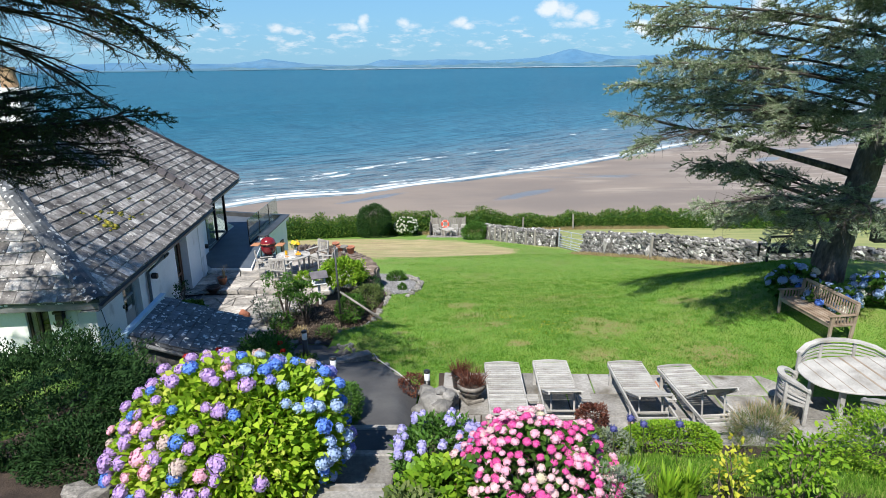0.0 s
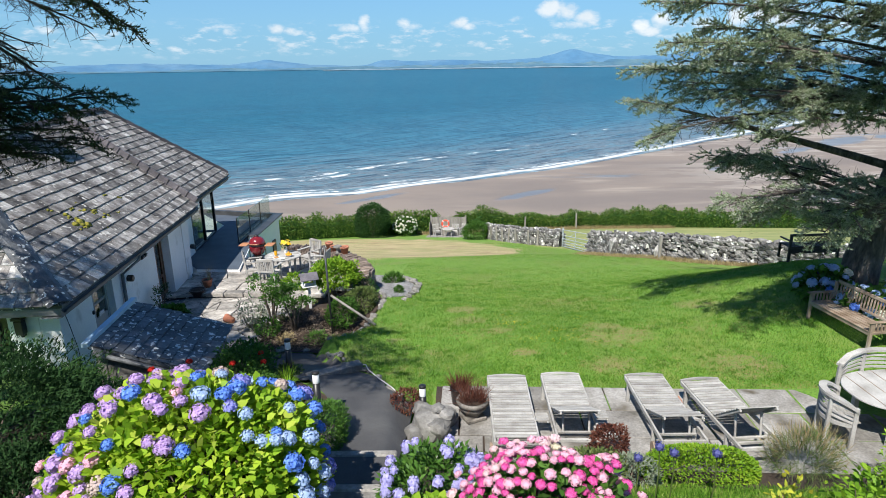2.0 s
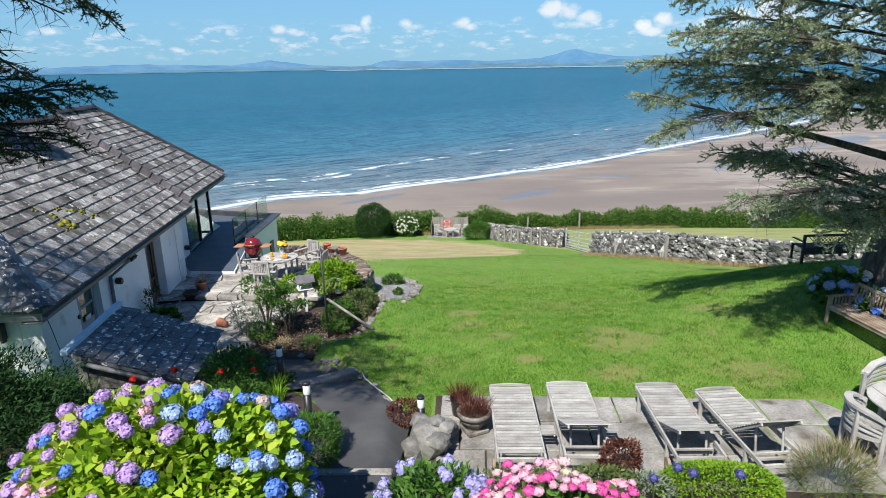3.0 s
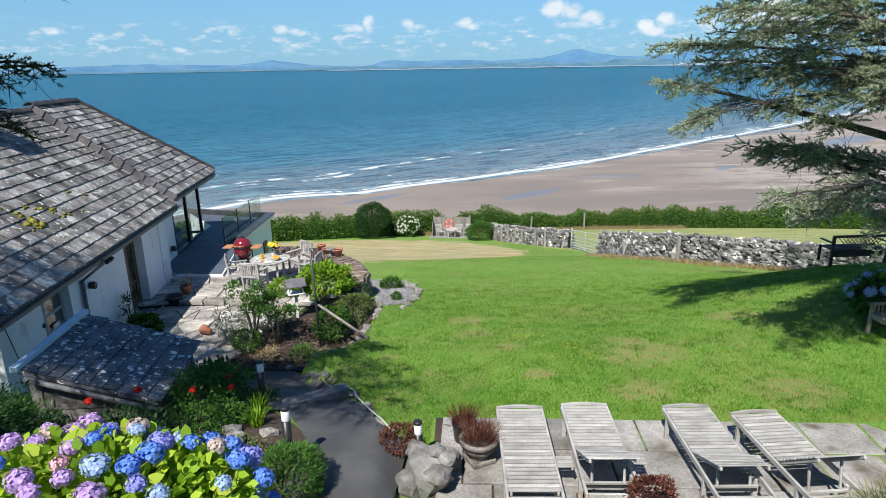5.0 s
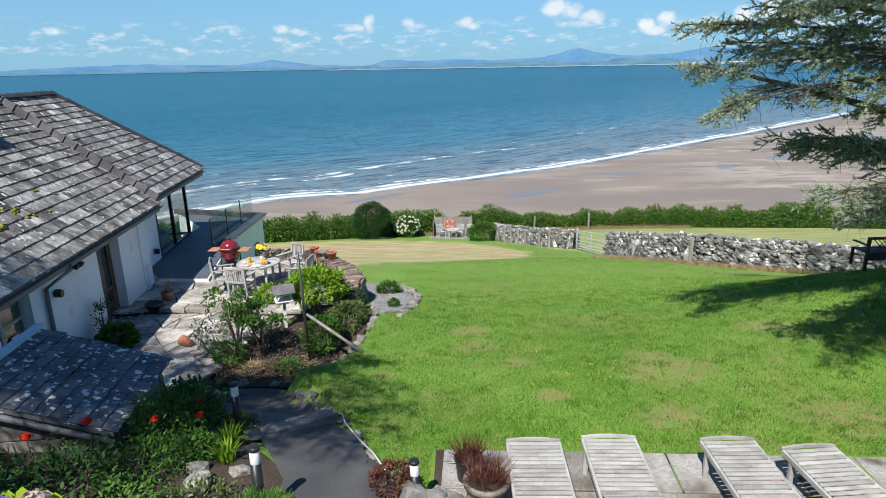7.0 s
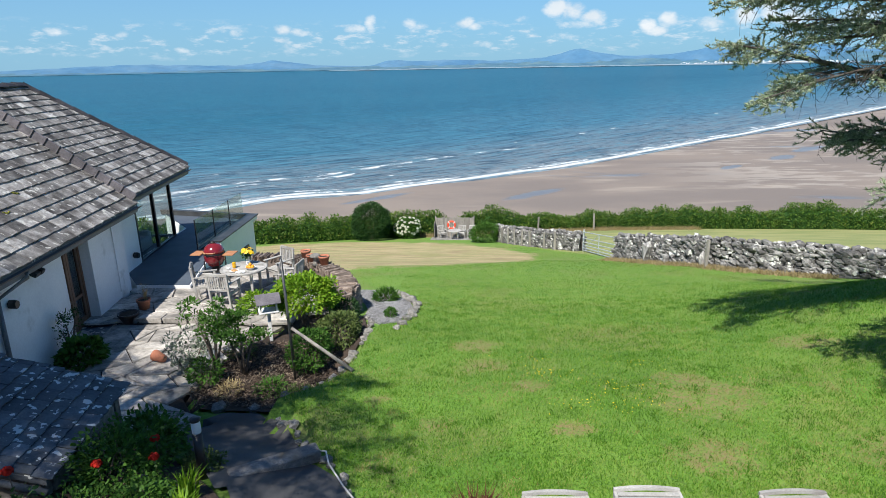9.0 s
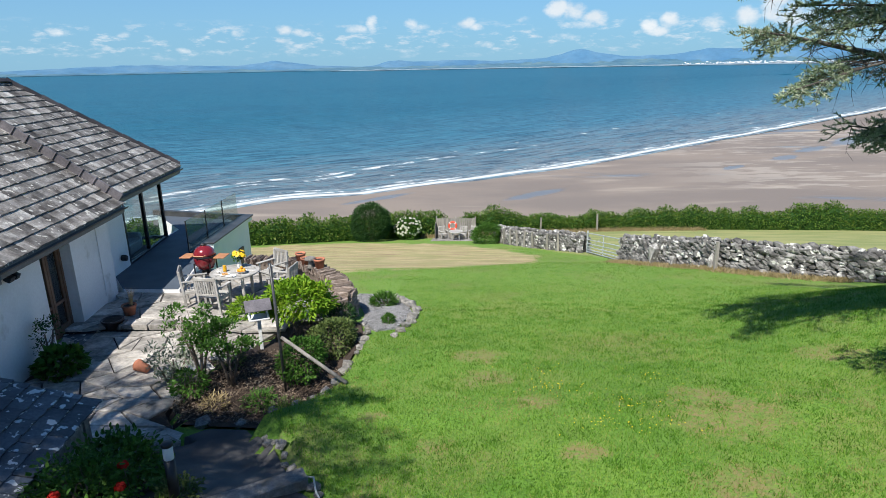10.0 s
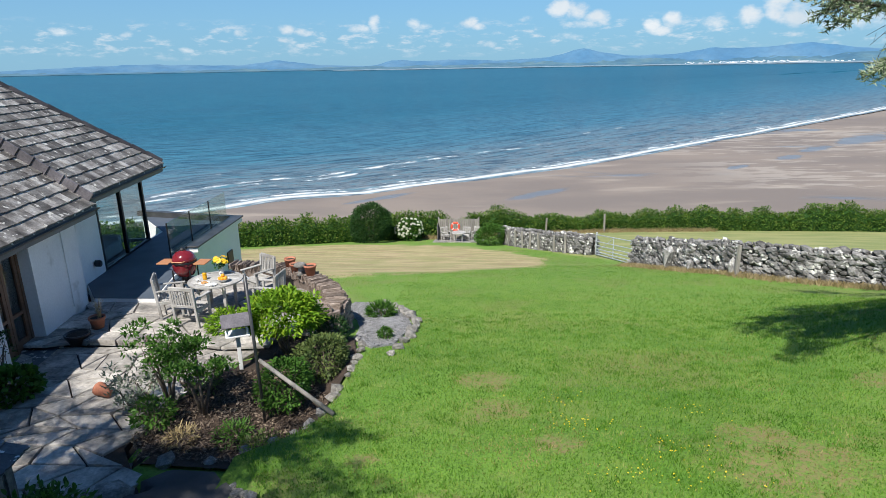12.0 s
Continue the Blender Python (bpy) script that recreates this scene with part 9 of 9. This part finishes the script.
# ---- the clipped boundary hedge and its neighbours ----
HEDGE_LINE = [(-26, 40.5), (-18, 44.0), (-14.5, 45.6), (-8.5, 49.2), (-4.5, 51.4), (2.5, 54.8), (11, 57.6), (19, 58.2), (30, 57.4), (45, 54.5), (66, 49)]
hedge = thing("boundary_hedge", pose(0, 0, 0), "long dense green hedge above the shore", "hedge")
hp, hd_, cv, cf = [], [], [], []
for (p, d) in polyline(HEDGE_LINE, 0.5):
    n_ = Vector((d.y, -d.x))
    g = land(p.x, p.y)
    top = 1.6 + 0.6 * noise.noise((p.x * 0.22, p.y * 0.22, 0)) + 0.65 * noise.noise((p.x * 0.75, p.y * 0.75, 4))
    cnt = 520
    a = rng.uniform(0, math.pi, cnt)
    k = rng.uniform(0.72, 1.14, cnt)
    o_ = np.cos(a) * 0.85 * k
    zz = np.abs(np.sin(a)) ** 0.7 * top * k
    along_ = rng.uniform(-0.35, 0.35, cnt)
    hp.append(np.stack([p.x + n_.x * o_ + d.x * along_, p.y + n_.y * o_ + d.y * along_, g + zz], 1))
    hd_.append(np.stack([n_.x * np.cos(a), n_.y * np.cos(a), np.sin(a) * 0.8 + 0.1], 1))
    k0 = len(cv)
    for o, q in ((-0.6, -0.3), (-0.55, top * 0.75), (0, top * 0.88), (0.55, top * 0.75), (0.6, -0.3)):
        cv.append((p.x + n_.x * o, p.y + n_.y * o, g + q))
    if k0:
        cf += [(k0 - 5 + i, k0 - 4 + i, k0 + 1 + i, k0 + i) for i in range(4)]
# dark inner sheet added for the shade deep between the leaves
link_mesh("hedge_shade_core", cv, cf, DEEP, hedge)
quads("foliage", leaves(np.concatenate(hp), np.concatenate(hd_), 0.17, 0.09, 1.0), HEDGE, hedge)
bush("round_bush", (-7.6, 47.9, land(-7.6, 47.9) + 1.25), (1.45, 1.25, 1.5), 12000, (0.13, 0.06), DEEP, "tall rounded dark bush in front of the hedge", low=-0.7, lump=0.15, inner=0.75)
bush("green_shrub", (0.75, 46.3, land(0.75, 46.3) + 0.6), (1.05, 0.95, 0.8), 4500, (0.13, 0.06), GREEN, "green bush beside the stone wall's end", low=-0.6)
hydrangea((-5.1, 49.2, land(-5.1, 49.2) + 0.75), (0.95, 0.85, 0.85), 70, 2400, lambda v: WHITE_FL, "white hydrangea flowering in front of the hedge", 0.105, (0.16, 0.1), GREEN)

# ---- grass: blades near the camera, dry fringe at the wall's foot ----
GRASS = leafy("grass_blade", [(0.045, 0.125, 0.01), (0.11, 0.255, 0.024), (0.22, 0.38, 0.05), (0.42, 0.43, 0.15)], 0.4)
GRASS_DRY = leafy("dry_grass_blade", [(0.1, 0.15, 0.025), (0.24, 0.27, 0.06), (0.38, 0.33, 0.13), (0.46, 0.36, 0.2)], 0.35)


def blades(count, sample, height, wide, material, name, label, kind_cat="grass"):
    pts = sample(count)
    n_ = len(pts)
    az = rng.uniform(0, 6.28, n_)
    side = np.stack([np.cos(az), np.sin(az), np.zeros(n_)], 1) * (wide * rng.uniform(0.6, 1.3, (n_, 1)))
    tip = np.stack([rng.normal(0, 0.4, n_), rng.normal(0, 0.4, n_), np.ones(n_)], 1) * (height * rng.uniform(0.5, 1.3, (n_, 1)))
    return tagged(quads(name, np.stack([pts - side, pts + side, pts + tip], 1), material), label, kind_cat, kind="stuff")


def lawn_points(count):
    y = 9.3 + (rng.random(count) ** 2.0) * 23.0
    x = rng.uniform(-3.4, 10.5, count) - np.maximum(0.0, y - 22.0) * 0.3
    green_, dry_ = [], []
    for a, b in zip(x, y):
        if (a > -0.2 and b < 10.21) or a < lerp(b, LAWN_EDGE) + 0.06 or (a < -2.0 and 17.3 < b < 23) or rng.random() < smooth(17.0, 31.0, b) or inside((a, b), GRAVEL_OUT):
            continue
        bald = sum(max(0.0, 1 - ((a - cx) / (1.3 * h)) ** 2 - ((b - cy) / h) ** 2) for cx, cy, h in WORN)
        fleck = noise.noise((a * 5.0, b * 5.0, 7.0))
        if bald > 0 and rng.random() < min(0.75, bald * (0.6 + 1.4 * fleck)):
            continue
        tired = noise.noise((a * 0.55, b * 0.8, 3.0)) + 0.7 * fleck + 0.5 * noise.noise((a * 1.9, b * 2.3, 1.0)) + 1.3 * min(bald, 0.6)
        (dry_ if rng.random() < 0.75 * smooth(0.25, 0.75, tired) else green_).append((a, b, land(a, b) - 0.004))
    return np.array(green_), np.array(dry_)


fresh, tired = lawn_points(430000)
blades(0, lambda _: fresh, 0.042, 0.0065, GRASS, "grass_blades", "short mown green grass blades")
blades(0, lambda _: tired, 0.034, 0.0065, GRASS_DRY, "dry_grass_blades", "yellowed grass blades in thin patches of the lawn")


def tuft_points(count):
    out = []
    while len(out) < count:
        a, b = rng.uniform(-2.5, 10.0), 10.4 + (rng.random() ** 1.5) * 11
        if a > lerp(b, LAWN_EDGE) + 0.2 and not (a < -1.2 and 17.3 < b < 23) and noise.noise((a * 0.8, b * 0.8, 11.0)) > -0.1:
            for _ in range(26):
                q, w_ = a + rng.normal(0, 0.05), b + rng.normal(0, 0.05)
                out.append((q, w_, land(q, w_) - 0.003))
    return np.array(out)


TUFT = leafy("tuft_blade", [(0.06, 0.17, 0.014), (0.11, 0.27, 0.025), (0.2, 0.36, 0.05)], 0.4)
blades(24000, tuft_points, 0.055, 0.006, TUFT, "grass_tufts", "darker coarse tufts in the lawn")


def far_lawn(count):
    y = 16.0 + (rng.random(count) ** 0.9) * 27.0
    x = rng.uniform(-13, 16, count)
    keep = [(a, b) for a, b in zip(x, y) if a > (-1.5 if b < 23.2 else -2.2 - (b - 21) * 0.55) and not inside((a, b), GRAVEL_OUT) and a < 6.6 + max(0.0, (36.0 - b)) * 0.4 and ((a + 7.4) / 10.9) ** 2 + ((b - 37.2 - 0.05 * a) / 9.4) ** 2 > 0.95]
    return np.array([(a, b, land(a, b) - 0.004) for a, b in keep])


blades(130000, far_lawn, 0.04, 0.009, GRASS, "grass_blades", "mown grass blades of the lower lawn")


# small yellow flowers in drifts over the lawn
specks = []
for cx, cy, k in ((1.4, 13.7, 45), (1.9, 12.45, 50), (2.33, 13.1, 40), (2.6, 12.4, 25), (1.2, 14.6, 20), (3.0, 14.2, 20)):
    for _ in range(k):
        a, b = cx + rng.normal(0, 0.28), cy + rng.normal(0, 0.16)
        specks.append((a, b, land(a, b) + 0.045))
specks = np.array(specks)
tagged(quads("yellow_flowers", leaves(specks, rng.normal(0, 1, specks.shape) * np.array((1, 1, 0.2)), 0.024, 0.02, 0.2), petal("yellow_floret", [(0.7, 0.5, 0.02), (0.8, 0.66, 0.06)])), "small yellow flowers scattered in the lawn", "flowers", kind="stuff")


def fringe(count):
    out = []
    line = polyline(FIELD_WALL[:6], 0.2)
    for _ in range(count):
        p, d = line[int(rng.integers(len(line)))]
        q = p + Vector((-d.y, d.x)) * -(0.35 + abs(rng.normal(0, 0.35))) + d * rng.uniform(-0.2, 0.2)
        out.append((q.x, q.y, land(q.x, q.y)))
    return np.array(out)


blades(9000, fringe, 0.16, 0.012, STRAW, "dry_grass", "dry straw-coloured grass along the stone wall")


def hedge_foot(count):
    out = []
    line = polyline(HEDGE_LINE[4:8], 0.3)
    for _ in range(count):
        p, d = line[int(rng.integers(len(line)))]
        q = p + Vector((d.y, -d.x)) * (0.8 + abs(rng.normal(0, 0.5))) + d * rng.uniform(-0.2, 0.2)
        out.append((q.x, q.y, land(q.x, q.y)))
    return np.array(out)


blades(9000, hedge_foot, 0.3, 0.014, STRAW, "dry_grass", "tall dry grass at the foot of the hedge")


def bank_points(count):
    x, y = rng.uniform(2.2, 7.0, count), rng.uniform(5.4, 7.2, count)
    return np.array([(a, b, land(a, b) + 0.02) for a, b in zip(x, y)])


blades(26000, bank_points, 0.07, 0.007, GRASS, "grass_blades", "rough grass on the bank above the slabs")


# ---- moss on the roof slates ----
MOSS = surf("roof_moss", [(0.07, 0.075, 0.012), (0.2, 0.19, 0.02), (0.4, 0.33, 0.04)], 9, 0.95, 0.9, 60, fine=0.5, dist=0.01)
for run, along_, size in ((1.12, 3.6, 0.2), (0.97, 4.6, 0.1), (1.17, 4.5, 0.09), (1.38, 3.4, 0.13), (0.98, 3.55, 0.16), (1.15, 4.45, 0.07), (1.21, 6.15, 0.06), (1.41, 5.75, 0.06), (1.42, 3.9, 0.08), (1.53, 4.37, 0.06), (1.3, 4.2, 0.1), (0.9, 5.2, 0.05), (1.6, 3.2, 0.07), (0.75, 4.1, 0.05)):
    for _ in range(6):
        bm = bmesh.new()
        o = rng.normal(0, size * 0.55, 2) * np.array((1.5, 0.7))
        r0 = size * rng.uniform(0.3, 0.8)
        made = bmesh.ops.create_icosphere(bm, subdivisions=1, radius=r0)
        for v in made["verts"]:
            q = v.co * (1 + 0.35 * noise.noise(v.co * 14 + Vector((o[0] * 30, run * 9, along_ * 7))))
            up_ = Vector(slope_pt(AX, AZ, run + 0.01, along_)) - Vector(slope_pt(AX, AZ, run, along_))
            up_.normalize()
            out_ = Vector((0, 1, 0)).cross(up_)
            if out_.z < 0:
                out_ = -out_
            v.co = Vector(slope_pt(AX, AZ, run, along_)) + Vector((0, 1, 0)) * (q.x * 1.3 + o[0]) + up_ * (q.y * 0.8 + o[1]) + out_ * (0.038 + q.z * 0.14)
        part("moss_patch", bm, MOSS, roof_low, "yellow-green moss on the slates", True)
